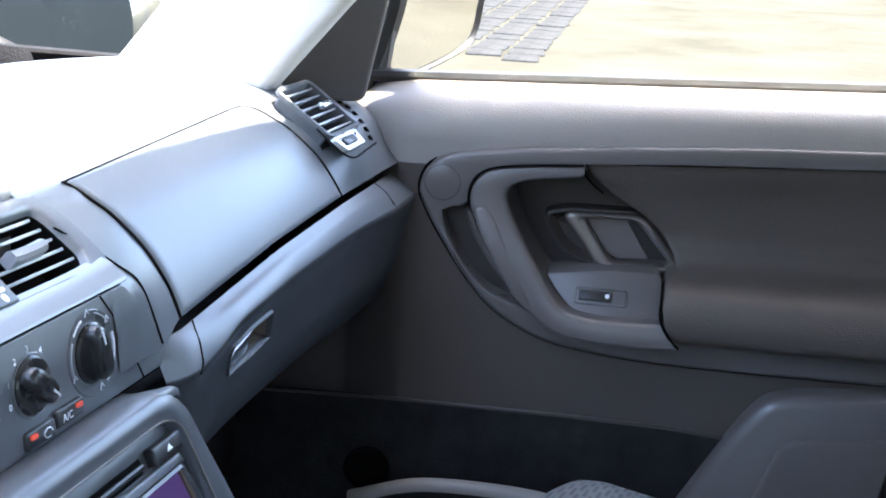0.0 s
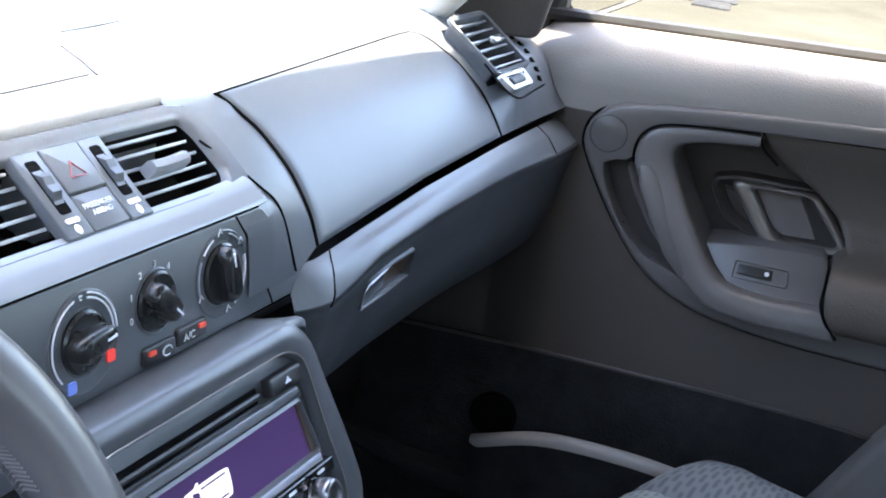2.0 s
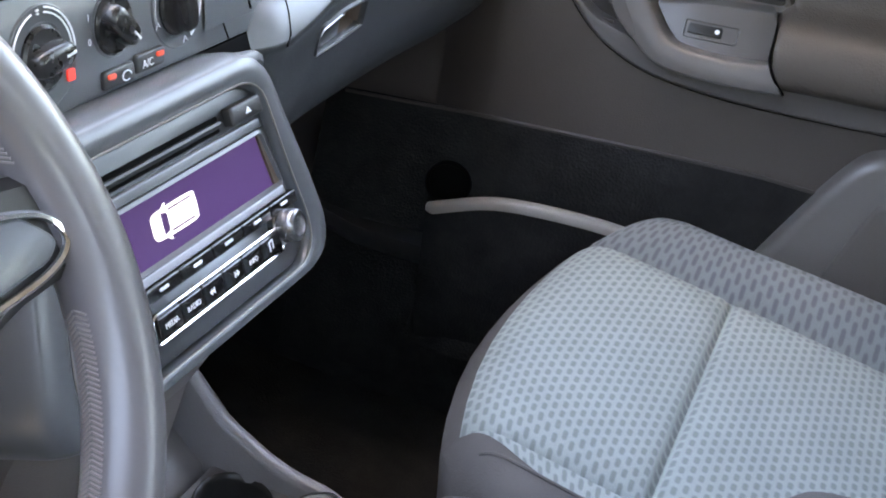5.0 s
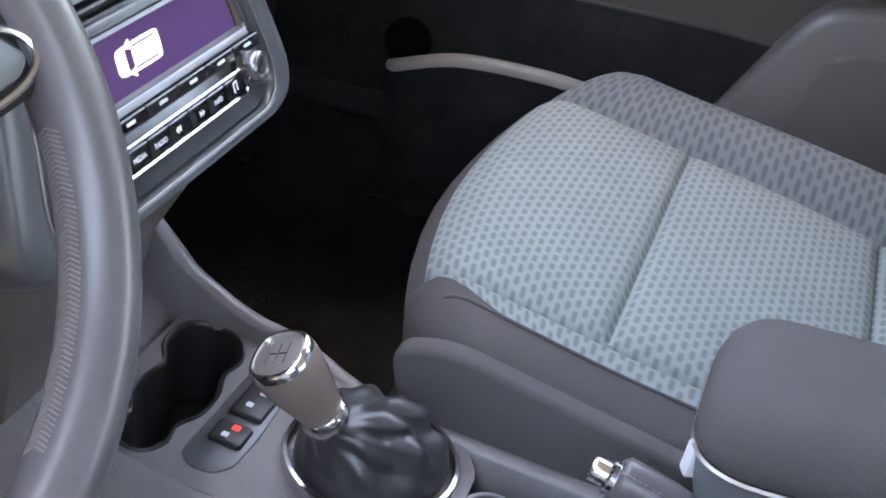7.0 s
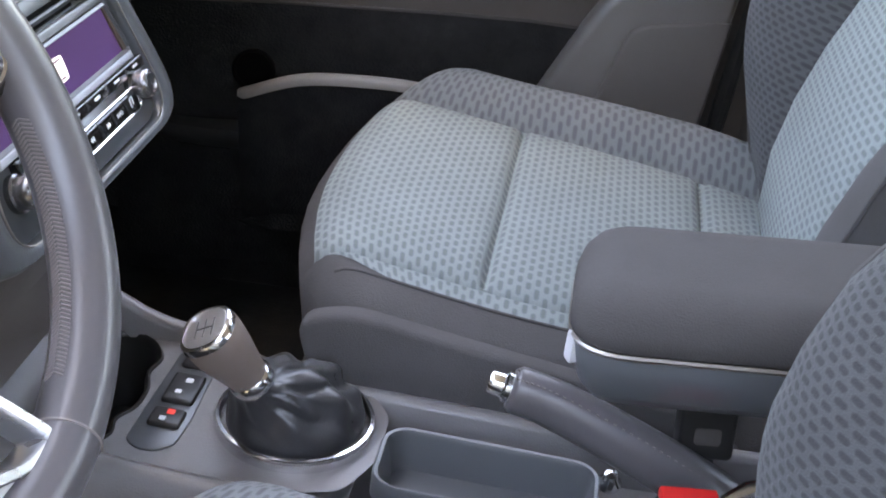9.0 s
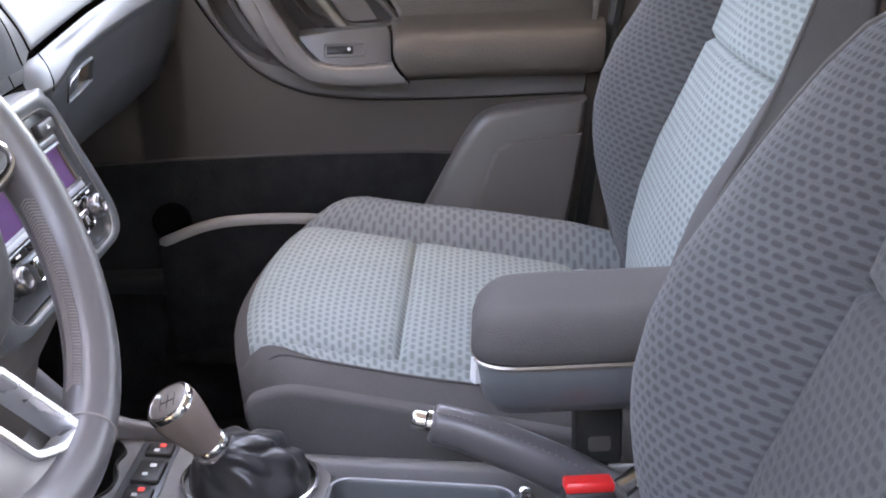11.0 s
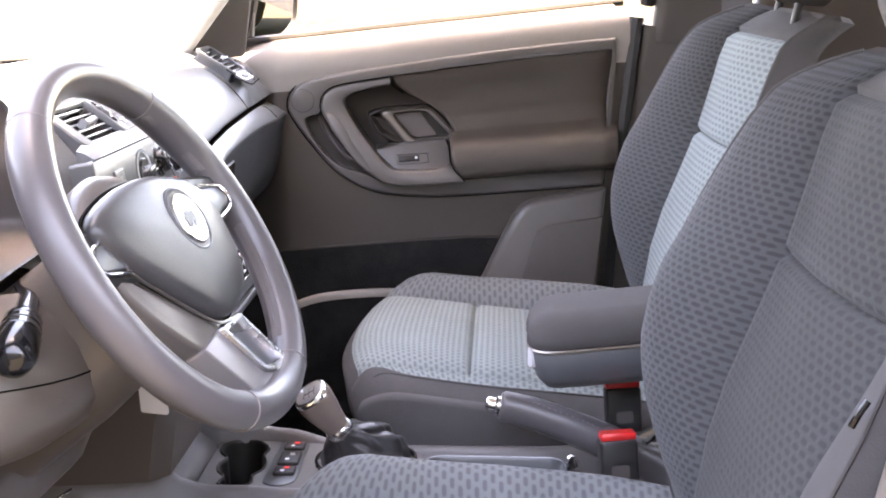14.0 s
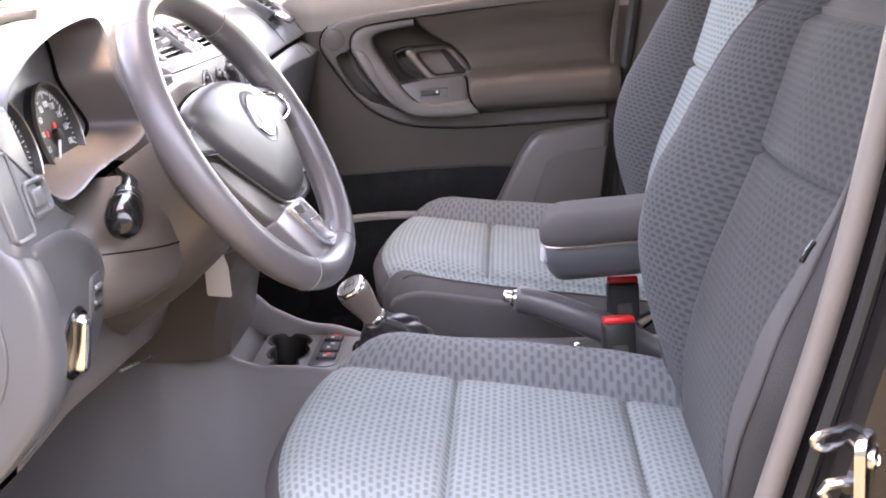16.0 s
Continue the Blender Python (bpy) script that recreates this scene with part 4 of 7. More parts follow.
part("glovebox_lid", bm, DASH, dash, "blue-grey plastic upper glovebox lid", smooth=50)
tt = np.linspace(0, 1, 22)
edge = [lid_pt(lid_left(t) - 0.0018, t, 0.0006) for t in reversed(tt)] + [lid_pt(y, -0.0, 0.0004) for y in np.linspace(0.19, 0.49, 16)] + [lid_pt(lid_right(t) + 0.0018, t, 0.0006) for t in tt]
groove("lid_gap", edge, 0.0013)
# seam of the centre panel beside the lid
groove("panel_seam", spline([lid_pt(y, t, 0.0004) for y, t in ((0.128, 0.30), (0.140, 0.42), (0.153, 0.58), (0.165, 0.76), (0.176, 0.98))], 5), 0.0009)

# slot under the lid
bm = bmesh.new()
rings(bm, [[V(-0.094 - o, y, u[-1][1] + 0.002), V(u[-1][0] - 0.0005 - o, y, u[-1][1] + 0.0005), V(u[-1][0] - 0.010 - o, y, l[0][1] - 0.001), V(-0.094 - o, y, l[0][1] - 0.004)] for y in np.linspace(0.199, 0.673, 26) for u, l in [face(y)] for o in [6.0 * max(0, y - 0.655) ** 2 + 0.02 * max(0, 0.215 - y) / 0.016]])
part("lid_slot", bm, DEEP, dash, "dark slot under the glovebox lid")

# lower glovebox: light strip on top, then the rounded face with an opening for the latch
LF = Fr((-0.0522, 0.3055, 0.8665), (0, 1, 0.02), (0.21, 0, 1))
ys = [0.172, 0.18, 0.19] + [0.20 + 0.46 * i / 60 for i in range(61)] + [0.668, 0.676, 0.684, 0.692, 0.70, 0.708]
bm = bmesh.new()
rows = []
for y in ys:
    pr = spline([(x, 0, z) for x, z in face(y)[1]], 7)
    fall = max(0.0, y - 0.674)
    lft = max(0.0, 0.205 - y)
    rows.append([V(p.x - 7.5 * fall * fall - 12 * lft * lft, y, p.z + (0.9 * fall * fall)) for p in pr])
low_rows = rows
bs = bmesh.new()
rings(bs, [r[:25] for r in low_rows], closed=False)
part("glovebox_strip", bs, DASH, dash, "light blue-grey strip above the lower glovebox", smooth=50)
rings(bm, [r[24:] for r in low_rows], closed=False)
cut = []
for f in bm.faces:
    q = f.calc_center_median() - LF.o
    a, b = q.dot(LF.u), q.dot(LF.v)
    if -0.0385 < a < 0.037 and -0.0135 + 0.06 * a < b < 0.0125 and abs(q.dot(LF.n)) < 0.02:
        cut.append(f)
bmesh.ops.delete(bm, geom=cut, context="FACES")
part("lower_glovebox", bm, DASH_SHADED, dash, "grey plastic lower glovebox darkened for shade, with a light upper strip", smooth=50)
lowf = lambda y, i, o=0.0: (lambda p: V(p[0] + o - 7.5 * max(0.0, y - 0.674) ** 2, y, p[1]))(face(y)[1][i])
groove("strip_joint", [lowf(0.634, i, 0.0003) for i in range(0, 5)], 0.0007)
groove("strip_joint", [lowf(0.222 - 0.006 * i, i, 0.0003) for i in range(0, 5)], 0.0007)
# latch: rim, lever and hollow, the door's brown reflection put into its colour
lo = rnd([(-0.040, 0.006), (-0.008, 0.0125), (0.036, 0.0135), (0.0385, -0.009), (-0.037, -0.0155)], 0.005)
latch = bmesh.new()
rings(latch, [[LF.p(a, b, d) for a, b in offset(lo, q)] for q, d in ((-0.0035, -0.002), (-0.0020, 0.0012), (0.0, 0.0010), (0.0012, -0.0015), (0.0016, -0.016))], cap0=False)
recess = part("latch_recess", latch, DASH_SHADED, dash, "recess of the glovebox latch")
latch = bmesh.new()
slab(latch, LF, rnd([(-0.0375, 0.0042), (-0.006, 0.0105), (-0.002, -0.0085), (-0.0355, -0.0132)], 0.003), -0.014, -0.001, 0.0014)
part("latch_lever", latch, DASH_SHADED, recess, "blue-grey latch lever")
latch = bmesh.new()
rings(latch, [[LF.p(a, b, d) for a, b, d in ((0.0, 0.0115, -0.004), (0.034, 0.0125, -0.003), (0.0365, -0.0085, -0.003), (0.0, -0.0105, -0.004))], [LF.p(a, b, d) for a, b, d in ((0.003, 0.010, -0.013), (0.031, 0.0105, -0.012), (0.032, -0.006, -0.012), (0.003, -0.008, -0.013))]], cap0=False)
part("latch_well", latch, BROWN_REFLECT, recess, "hollow behind the latch coloured with the door's brown reflection")
latch = bmesh.new()
tube(latch, [LF.p(-0.0375, -0.0155, 0.0006), LF.p(0.0, -0.0128, 0.0012), LF.p(0.038, -0.0092, 0.0006)], 0.0010, 6)
part("latch_lip", latch, SILVER, recess, "bright lip of the latch")
latch = bmesh.new()
tube(latch, [LF.p(-0.0385, 0.0005, 0.0004), LF.p(-0.036, 0.0055, 0.0006), LF.p(-0.009, 0.0118, 0.0006)], 0.0006, 6)
part("latch_lip", latch, SILVER, recess, "bright upper edge of the latch")

SLAT = mat("grey vent slat", (0.22, 0.225, 0.235), 0.26, mottle=0.04)


def louvre_vent(name, fr, w, h, nsl, label, knob=True, tilt=0.5, parent=dash, lip=0.007):
    b = bmesh.new()
    o = rrect(w, h, 0.004)
    rings(b, [[fr.p(x, y, d) for x, y in offset(o, q)] for q, d in ((-lip, -0.004), (-lip, 0.0003), (-lip * 0.7, 0.0012), (0.0, 0.0), (0.001, -0.03))], cap0=False, cap1=False)
    v = part(name, b, PANEL, parent, label)
    b = bmesh.new()
    slab(b, fr, o, -0.034, -0.028, 0)
    part("vent_duct", b, DEEP, v)
    for i in range(nsl):
        yy = -h / 2 + h * (i + 0.5) / nsl
        b = bmesh.new()
        f2 = Fr(fr.p(0, yy, -0.006), fr.u, fr.n + fr.v * tilt)
        slab(b, f2, rrect(w * 0.985, 0.0072, 0.0010, 2), -0.0010, 0.0010, 0.0005)
        part("slat", b, SLAT, v)
    if knob:
        b = bmesh.new()
        box(b, fr.p(0.012, 0, 0.002), (0.007, 0.026, 0.007), Matrix((((fr.n.x, fr.u.x, fr.v.x, 0)), (fr.n.y, fr.u.y, fr.v.y, 0), (fr.n.z, fr.u.z, fr.v.z, 0), (0, 0, 0, 1))), 0.002)
        part("slider", b, SILVER, v, "bright vent slider")
    return v


louvre_vent("side_vent", Fr(SV.p(0, 0, 0.0035), SV.u, SV.v), 0.076, 0.062, 6, "dark air vent with bright edged slats", tilt=-0.2, lip=0.005)
bm = bmesh.new()
wf = Fr(SV.p(-0.014, -0.0455, 0.0035), SV.u, SV.v)
wo = rnd([(-0.028, 0.0085), (0.031, 0.0085), (0.024, -0.0085), (-0.026, -0.0085)], 0.003)
rings(bm, [[wf.p(a, b, d) for a, b in offset(wo, q)] for q, d in ((-0.002, -0.004), (-0.001, 0.0006), (0.0008, 0.0012), (0.0030, 0.0010), (0.0038, -0.001))], cap0=False)
vw = part("vent_wheel_panel", bm, SILVER, dash, "bright frame of the vent's thumb wheel")
bm = bmesh.new()
slab(bm, wf, rrect(0.030, 0.0085, 0.002), -0.003, 0.0012, 0.001)
part("vent_wheel", bm, BLACK, vw)
groove("vent_seam", spline([SV.p(-0.047, -0.020, 0.002), SV.p(-0.052, -0.048, 0.002), SV.p(-0.049, -0.059, 0.002), SV.p(-0.036, -0.064, 0.002), SV.p(0.0, -0.062, 0.002), SV.p(0.034, -0.060, 0.002)], 4), 0.0009)
# demister slots by the door
for i in range(10):
    k = i / 9
    y = float(np.interp(k, [0, 0.3, 0.6, 1], [0.655, 0.665, 0.666, 0.658]))
    p, q = lid_pt(y, 0.02 + 0.66 * k, 0.0), lid_pt(y, 0.05 + 0.66 * k, 0.0)
    bm = bmesh.new()
    slab(bm, Fr(p, (0, 1, -0.35), p - q), rrect(0.010, 0.0050, 0.0012, 2), -0.004, 0.0010, 0)
    part("demister_slot", bm, DEEP, dash)

# ---- dash top over the centre and the driver's side ----
def ctop(y, front):
    return [(-0.64, 0.985), (-0.5, 1.012), (-0.38, 1.028), (-0.29, 1.036), (-0.2, 1.037)] + front


CENT = [(-0.172, 1.031), (-0.154, 1.026), (-0.144, 1.020), (-0.138, 1.012), (-0.138, 1.004)]


STC = [
    (0.121, ctop(0, CENT)),
    (0.110, ctop(0, CENT)),
    (0.0, ctop(0, CENT)),
    (-0.150, ctop(0, CENT)),
    (-0.165, ctop(0, [(-0.150, 1.024), (-0.130, 1.010), (-0.112, 0.985), (-0.09, 0.955), (-0.076, 0.890)])),
    (-0.195, ctop(0, [(-0.155, 1.018), (-0.145, 0.985), (-0.135, 0.95), (-0.125, 0.91), (-0.115, 0.87)])),
    (-0.23, ctop(0, [(-0.22, 1.01), (-0.225, 0.98), (-0.22, 0.93), (-0.21, 0.88), (-0.15, 0.85)])),
    (-0.575, ctop(0, [(-0.22, 1.01), (-0.225, 0.98), (-0.22, 0.93), (-0.21, 0.88), (-0.15, 0.85)])),
    (-0.60, ctop(0, [(-0.15, 1.005), (-0.135, 0.97), (-0.115, 0.93), (-0.105, 0.89), (-0.10, 0.85)])),
    (-0.655, ctop(0, [(-0.15, 1.0), (-0.135, 0.96), (-0.12, 0.92), (-0.105, 0.88), (-0.10, 0.84)])),
]
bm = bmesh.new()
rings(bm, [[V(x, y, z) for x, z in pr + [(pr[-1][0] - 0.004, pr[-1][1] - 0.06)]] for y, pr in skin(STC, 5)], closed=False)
part("dash_top", bm, DASH_LIT, dash, "grey plastic dashboard top lightened for the sun on it", smooth=45)
groove("top_seam", spline([V(-0.229, 0.136, 1.0335), V(-0.240, 0.21, 1.0325), V(-0.247, 0.287, 1.0325), V(-0.250, 0.36, 1.0325), V(-0.247, 0.439, 1.0325)], 4), 0.0007, material=BLACK)
groove("top_seam", [V(-0.19, 0.089, 1.0368), V(-0.17, 0.084, 1.032), V(-0.155, 0.08, 1.0275)], 0.0007, material=BLACK)
groove("top_seam", [V(-0.150, -0.13, 1.0250), V(-0.154, -0.02, 1.0265), V(-0.158, 0.075, 1.0275)], 0.0007, material=BLACK)

# ---- centre: vents ----
VH = 0.0265
po = rnd([(-0.172, 0.0385), (0.099, 0.0385), (0.117, 0.0345), (0.1265, 0.010), (0.1275, -0.029), (-0.176, -0.029)], 0.010, 6)
# frame plate with one wide opening for both vents
opening = rnd([(-0.150, VH), (0.1035, VH), (0.1085, 0.014), (0.1105, -VH + 0.010), (0.100, -VH), (-0.150, -VH)], 0.009, 6)
bm = bmesh.new()
rings(bm, [[VF.p(a, b, d) for a, b in o] for o, d in ((po, -0.02), (po, -0.002), (offset(po, 0.002), 0.0), (offset(opening, -0.003), 0.0), (opening, -0.0014), (offset(opening, 0.002), -0.005))], cap0=False, cap1=False)
vp = part("vent_panel", bm, PANEL, dash, "grey plastic centre vent panel")
bm = bmesh.new()
rings(bm, [[VF.p(a, b, d) for a, b in offset(opening, 0.002)] for d in (-0.005, -0.034)], cap0=False)
part("vent_duct", bm, DEEP, vp)
for s, c, w0 in ((1, 0.0655, 0.082), (-1, -0.099, 0.100)):
    v = root("centre_vent", VF.p(c, 0, -0.01), "centre air vent with grey slats over a dark duct", "air vent", "centre air vents")
    for i in range(6):
        yy = -VH + 2 * VH * (i + 0.5) / 6
        w = w0 - (0.008 * i / 5 if s > 0 else 0)
        bm = bmesh.new()
        slab(bm, Fr(VF.p(c - (w0 - w) / 2, yy, -0.008), VF.u, VF.n + VF.v * -0.35), rrect(w, 0.0068, 0.0008, 2), -0.0010, 0.0010, 0.0004)
        part("slat", bm, SLAT, v)
    bm = bmesh.new()
    rings(bm, [[VF.p(c - 0.004 + q * 0.017, -0.001 + h * 0.0042, d + 0.0022 * q * q) for h, d in ((-1, -0.008), (-1, 0.001), (-0.5, 0.0032), (0.5, 0.0032), (1, 0.001), (1, -0.008))] for q in (-1, -0.8, -0.3, 0.3, 0.8, 1)])
    part("slider", bm, SLAT, v, "pale vent slider")
    # thumbwheel strip
    f = Fr(VF.p(-0.0115 + s * 0.0255, 0, 0.0), VF.u, VF.v)
    bm = bmesh.new()
    slab(bm, f, rrect(0.0198, 2 * VH + 0.001, 0.001), -0.006, 0.0015, 0.001)
    tw = part("thumbwheel_panel", bm, PANEL, v)
    bm = bmesh.new()
    slab(bm, f, [(x, y + 0.0045) for x, y in rrect(0.0090, 0.034, 0.002)], 0.0, 0.0017, 0)
    part("wheel_slot", bm, DEEP, tw)
    bm = bmesh.new()
    n = 26
    rings(bm, [[f.p(q, 0.0045 + rr * math.sin(2 * math.pi * j / n), -0.0142 + rr * math.cos(2 * math.pi * j / n)) for j in range(n) for rr in ((0.0202,) if j % 2 else (0.0186,))] for q in (-0.0034, 0.0034)])
    part("thumbwheel", bm, RSUR, tw, smooth=20)
    bm = bmesh.new()
    slab(bm, f, [(x, y - 0.0225) for x, y in circle(0.0024, 12, 0.0030)], 0.0015, 0.0019, 0)
    part("mark", bm, WHITEPRINT, tw)
    bm = bmesh.new()
    slab(bm, f, [(x, y - 0.0170) for x, y in rrect(0.010, 0.0030, 0.001)], 0.0015, 0.0021, 0)
    part("mark", bm, WHITEPRINT, tw)
for (b0, b1, nm, lab) in ((-0.0025, VH, "hazard_button", "grey hazard light button with a faded red triangle"), (-VH, -0.0035, "airbag_lamp", "grey passenger airbag lamp panel with white print")):
    bt = root(nm, VF.p(-0.0115, (b0 + b1) / 2, 0), lab, "button")
    bm = bmesh.new()
    slab(bm, VF, [(x - 0.0115, y + (b0 + b1) / 2) for x, y in rrect(0.0300, b1 - b0, 0.001)], -0.006, 0.0022 if b0 > -0.01 else 0.0012, 0.001)
    hz = part("cap", bm, PANEL, bt)
    if nm == "hazard_button":
        bm = bmesh.new()
        tri = [(-0.0175, 0.006), (-0.0055, 0.006), (-0.0115, 0.0155)]
        tube(bm, [VF.p(a, b, 0.0022) for a, b in tri], 0.0007, 5, closed=True)
        part("warning_triangle", bm, mat("faded red print", (0.45, 0.12, 0.12), 0.5), hz)
    else:
        text_mesh("PASSENGER\nAIRBAG", VF, -0.0115, -0.014, 0.0046, 0.0015, WHITEPRINT, hz)
# pale ledge below the vents, running into the heater panel
STRIPM = mat("pale silver plastic", (0.20, 0.205, 0.215), 0.34, metal=0.25, mottle=0.04)
bm = bmesh.new()
rings(bm, [[V(x, y, z + dz) for x, z in ((-0.090, 0.9685), (-0.0835, 0.9668), (-0.0775, 0.9628), (-0.0715, 0.9586), (-0.0690, 0.9568), (-0.0690, 0.9555), (-0.090, 0.955))] for y, dz in [(-0.172, -0.004)] + [(q, 0.0) for q in np.linspace(-0.155, 0.10, 14)] + [(0.128, 0.0012), (0.142, 0.002)]])
part("trim_strip", bm, STRIPM, dash, "pale silver ledge under the vents", smooth=60)

# ---- centre: heater panel ----
HF = Fr((-0.066, 0.0255, 0.929), (0, 1, 0), (-0.12, 0, 1))
bm = bmesh.new()
slab(bm, HF, rnd([(-0.215, 0.0265), (0.110, 0.0275), (0.139, 0.003), (0.164, -0.036), (0.160, -0.040), (-0.215, -0.0415)], 0.004), -0.024, 0.0, 0.0015)
heater = part("heater_panel", bm, PANEL, dash, "grey plastic heater control panel")
groove("heater_seam", [HF.p(-0.213, 0.0272, 0.0003), HF.p(0.106, 0.0282, 0.0003)], 0.0007)
groove("heater_seam", [HF.p(0.082, 0.0265, 0.0002), HF.p(0.102, 0.001, 0.0002), HF.p(0.123, -0.0395, 0.0002)], 0.0006)


def dial(y, z, ring_r, knob_r, angle, nm, label, ticks):
    k = root(nm, HF.p(y, z, 0), label, "control knob", "heater control knobs")
    f = Fr(HF.p(y, z, 0), HF.u, HF.v)
    b = bmesh.new()
    lathe(b, f, [(ring_r, -0.002), (ring_r, 0.0004), (ring_r - 0.0008, 0.0010), (ring_r - 0.002, 0.0006), (knob_r + 0.0015, 0.0006), (knob_r, -0.001)], 40)
    part("ring", b, RSUR, k)
    b = bmesh.new()
    lathe(b, f, [(knob_r, -0.002), (knob_r, 0.0015), (knob_r - 0.0015, 0.0028), (0.001, 0.0028)], 32)
    part("base", b, SATINB, k)
    b = bmesh.new()
    c, s = math.cos(radians(angle)), math.sin(radians(angle))
    f2 = Fr(f.p(0, 0, 0.002), f.u * c + f.v * s, -f.u * s + f.v * c)
    L, W = knob_r * 0.93, knob_r * 0.42
    o = [tuple(p[:2]) for p in spline([(-L * 0.95, 0, 0), (-L * 0.75, W * 0.85, 0), (0, W, 0), (L * 0.8, W * 0.75, 0), (L * 1.05, 0, 0), (L * 0.8, -W * 0.75, 0), (0, -W, 0), (-L * 0.75, -W * 0.85, 0)], 4, True)]
    rings(b, [[f2.p(x * q, yy * q, d) for x, yy in o] for q, d in ((1.04, 0), (1.0, 0.0058), (0.92, 0.0080), (0.72, 0.0092), (0.3, 0.0095))])
    part("grip", b, SATINB, k, "black grip")
    b = bmesh.new()
    slab(b, f2, [(x, yy) for x, yy in ((L * 0.35, 0.0007), (L * 0.35, -0.0007), (L * 0.85, -0.0007), (L * 0.85, 0.0007))], 0.008, 0.0096, 0)
    part("pointer", b, WHITEPRINT, k)
    for a0, a1, rr, mt in ticks:
        b = bmesh.new()
        n = max(2, int(abs(a1 - a0) / 8))
        tube(b, [f.p(rr * math.cos(radians(a0 + (a1 - a0) * i / n)), rr * math.sin(radians(a0 + (a1 - a0) * i / n)), 0.0012) for i in range(n + 1)], 0.0006, 5)
        part("scale_mark", b, mt, k)
    return k


dial(-0.0605, -0.0075, 0.0278, 0.0170, 8, "temperature_knob", "black temperature knob with blue and red scale", [(82, 2, 0.0232, WHITEPRINT), (82, 2, 0.0258, WHITEPRINT), (106, 222, 0.0245, WHITEPRINT), (92, 97, 0.0250, WHITEPRINT), (93, 96, 0.0232, WHITEPRINT)])
for aa, mt in ((-36, REDPRINT), (244, BLUEPRINT)):
    bm = bmesh.new()
    slab(bm, Fr(HF.p(-0.0605 + 0.0250 * math.cos(radians(aa)), -0.0065 + 0.0250 * math.sin(radians(aa)), 0.0008), HF.u, HF.v), rrect(0.0065, 0.0065, 0.0012), -0.001, 0.0008, 0)
    part("scale_square", bm, mt, heater)
dial(0.0005, -0.0030, 0.0190, 0.0172, -42, "fan_knob", "black fan speed knob with white figures", [])
for i, tx in enumerate("01234"):
    aa = radians(196 - 36 * i)
    text_mesh(tx, HF, -0.0005 + 0.0215 * math.cos(aa), -0.003 + 0.0212 * math.sin(aa), 0.0056, 0.0004, WHITEPRINT, heater, "figure")
dial(0.0650, -0.0045, 0.0270, 0.0188, 100, "air_flow_knob", "black air direction knob with white symbols", [(75, 35, 0.0245, GREYPRINT), (15, -60, 0.0250, WHITEPRINT), (15, -60, 0.0232, GREYPRINT), (150, 200, 0.0245, GREYPRINT), (112, 140, 0.0245, WHITEPRINT)])
for aa in (38, 95, 205, 283):
    bm = bmesh.new()
    c0 = (0.065 + 0.0247 * math.cos(radians(aa)), -0.0035 + 0.0247 * math.sin(radians(aa)))
    tube(bm, [HF.p(c0[0] + q[0], c0[1] + q[1], 0.0012) for q in ((-0.002, -0.002), (-0.001, 0.0005), (0.0, 0.0022), (0.0022, -0.0006))], 0.0004, 5)
    part("air_symbol", bm, WHITEPRINT, heater)
for y0, z0, nm in ((0.0008, -0.0325, "recirculation_button"), (0.0318, -0.0305, "cooling_button")):
    bt = root(nm, HF.p(y0, z0, 0), "small grey push button with an orange lamp", "button", "heater buttons")
    bm = bmesh.new()
    slab(bm, Fr(HF.p(y0, z0, 0), HF.u, HF.v), rrect(0.0298, 0.0112, 0.0028), -0.002, 0.0026, 0.0015)
    part("cap", bm, BLACK, bt)
    bm = bmesh.new()
    slab(bm, Fr(HF.p(y0 - 0.0085 if y0 < 0.02 else y0 + 0.0085, z0 + 0.002, 0.0034), HF.u, HF.v), rrect(0.0065, 0.0028, 0.001), -0.001, 0.0006, 0)
    part("lamp", bm, mat("orange lamp", (0.8, 0.09, 0.05), 0.4, emit=0.012), bt)
    if y0 > 0.02:
        text_mesh("A/C", HF, y0 - 0.004, z0 - 0.001, 0.0066, 0.0030, WHITEPRINT, bt)
    else:
        bm = bmesh.new()
        tube(bm, [HF.p(y0 + 0.005 + 0.0042 * math.cos(a), z0 - 0.0005 + 0.0028 * math.sin(a), 0.0036) for a in np.linspace(0, 5.2, 12)], 0.0005, 5)
        part("symbol", bm, WHITEPRINT, bt)

# ---- centre: radio ----
RF = Fr((-0.0205, 0.0175, 0.871), (0, 1, 0), (-0.36, 0, 1))
side = [(0.100, 0.0265), (0.1185, 0.0140), (0.1275, -0.018), (0.1410, -0.060), (0.1500, -0.098), (0.1420, -0.1165), (0.118, -0.1235)]
so = rnd([(-a, b) for a, b in reversed(side)] + side, 0.014, 5)
si = [(0.086, 0.0105), (0.1040, 0.0030), (0.1130, -0.048), (0.1230, -0.088), (0.1210, -0.1060), (0.106, -0.1150)]
ro = rnd([(-a, b) for a, b in reversed(si)] + si, 0.010, 5)


def match(o, n=96):
    """An outline with n points spread evenly along it, from the one nearest to straight up."""
    P = [V(a, b, 0) for a, b in o]
    k0 = max(range(len(P)), key=lambda i: P[i].y - 3 * abs(P[i].x))
    P = P[k0:] + P[:k0]
    L = [0.0]
    for i in range(len(P)):
        L.append(L[-1] + (P[(i + 1) % len(P)] - P[i]).length)
    out = []
    for j in range(n):
        d = L[-1] * j / n
        i = max(q for q in range(len(P)) if L[q] <= d)
        t = (d - L[i]) / max(1e-9, L[i + 1] - L[i])
        q = P[i].lerp(P[(i + 1) % len(P)], t)
        out.append((q.x, q.y))
    return out


bm = bmesh.new()
om, im = match(so), match(ro)
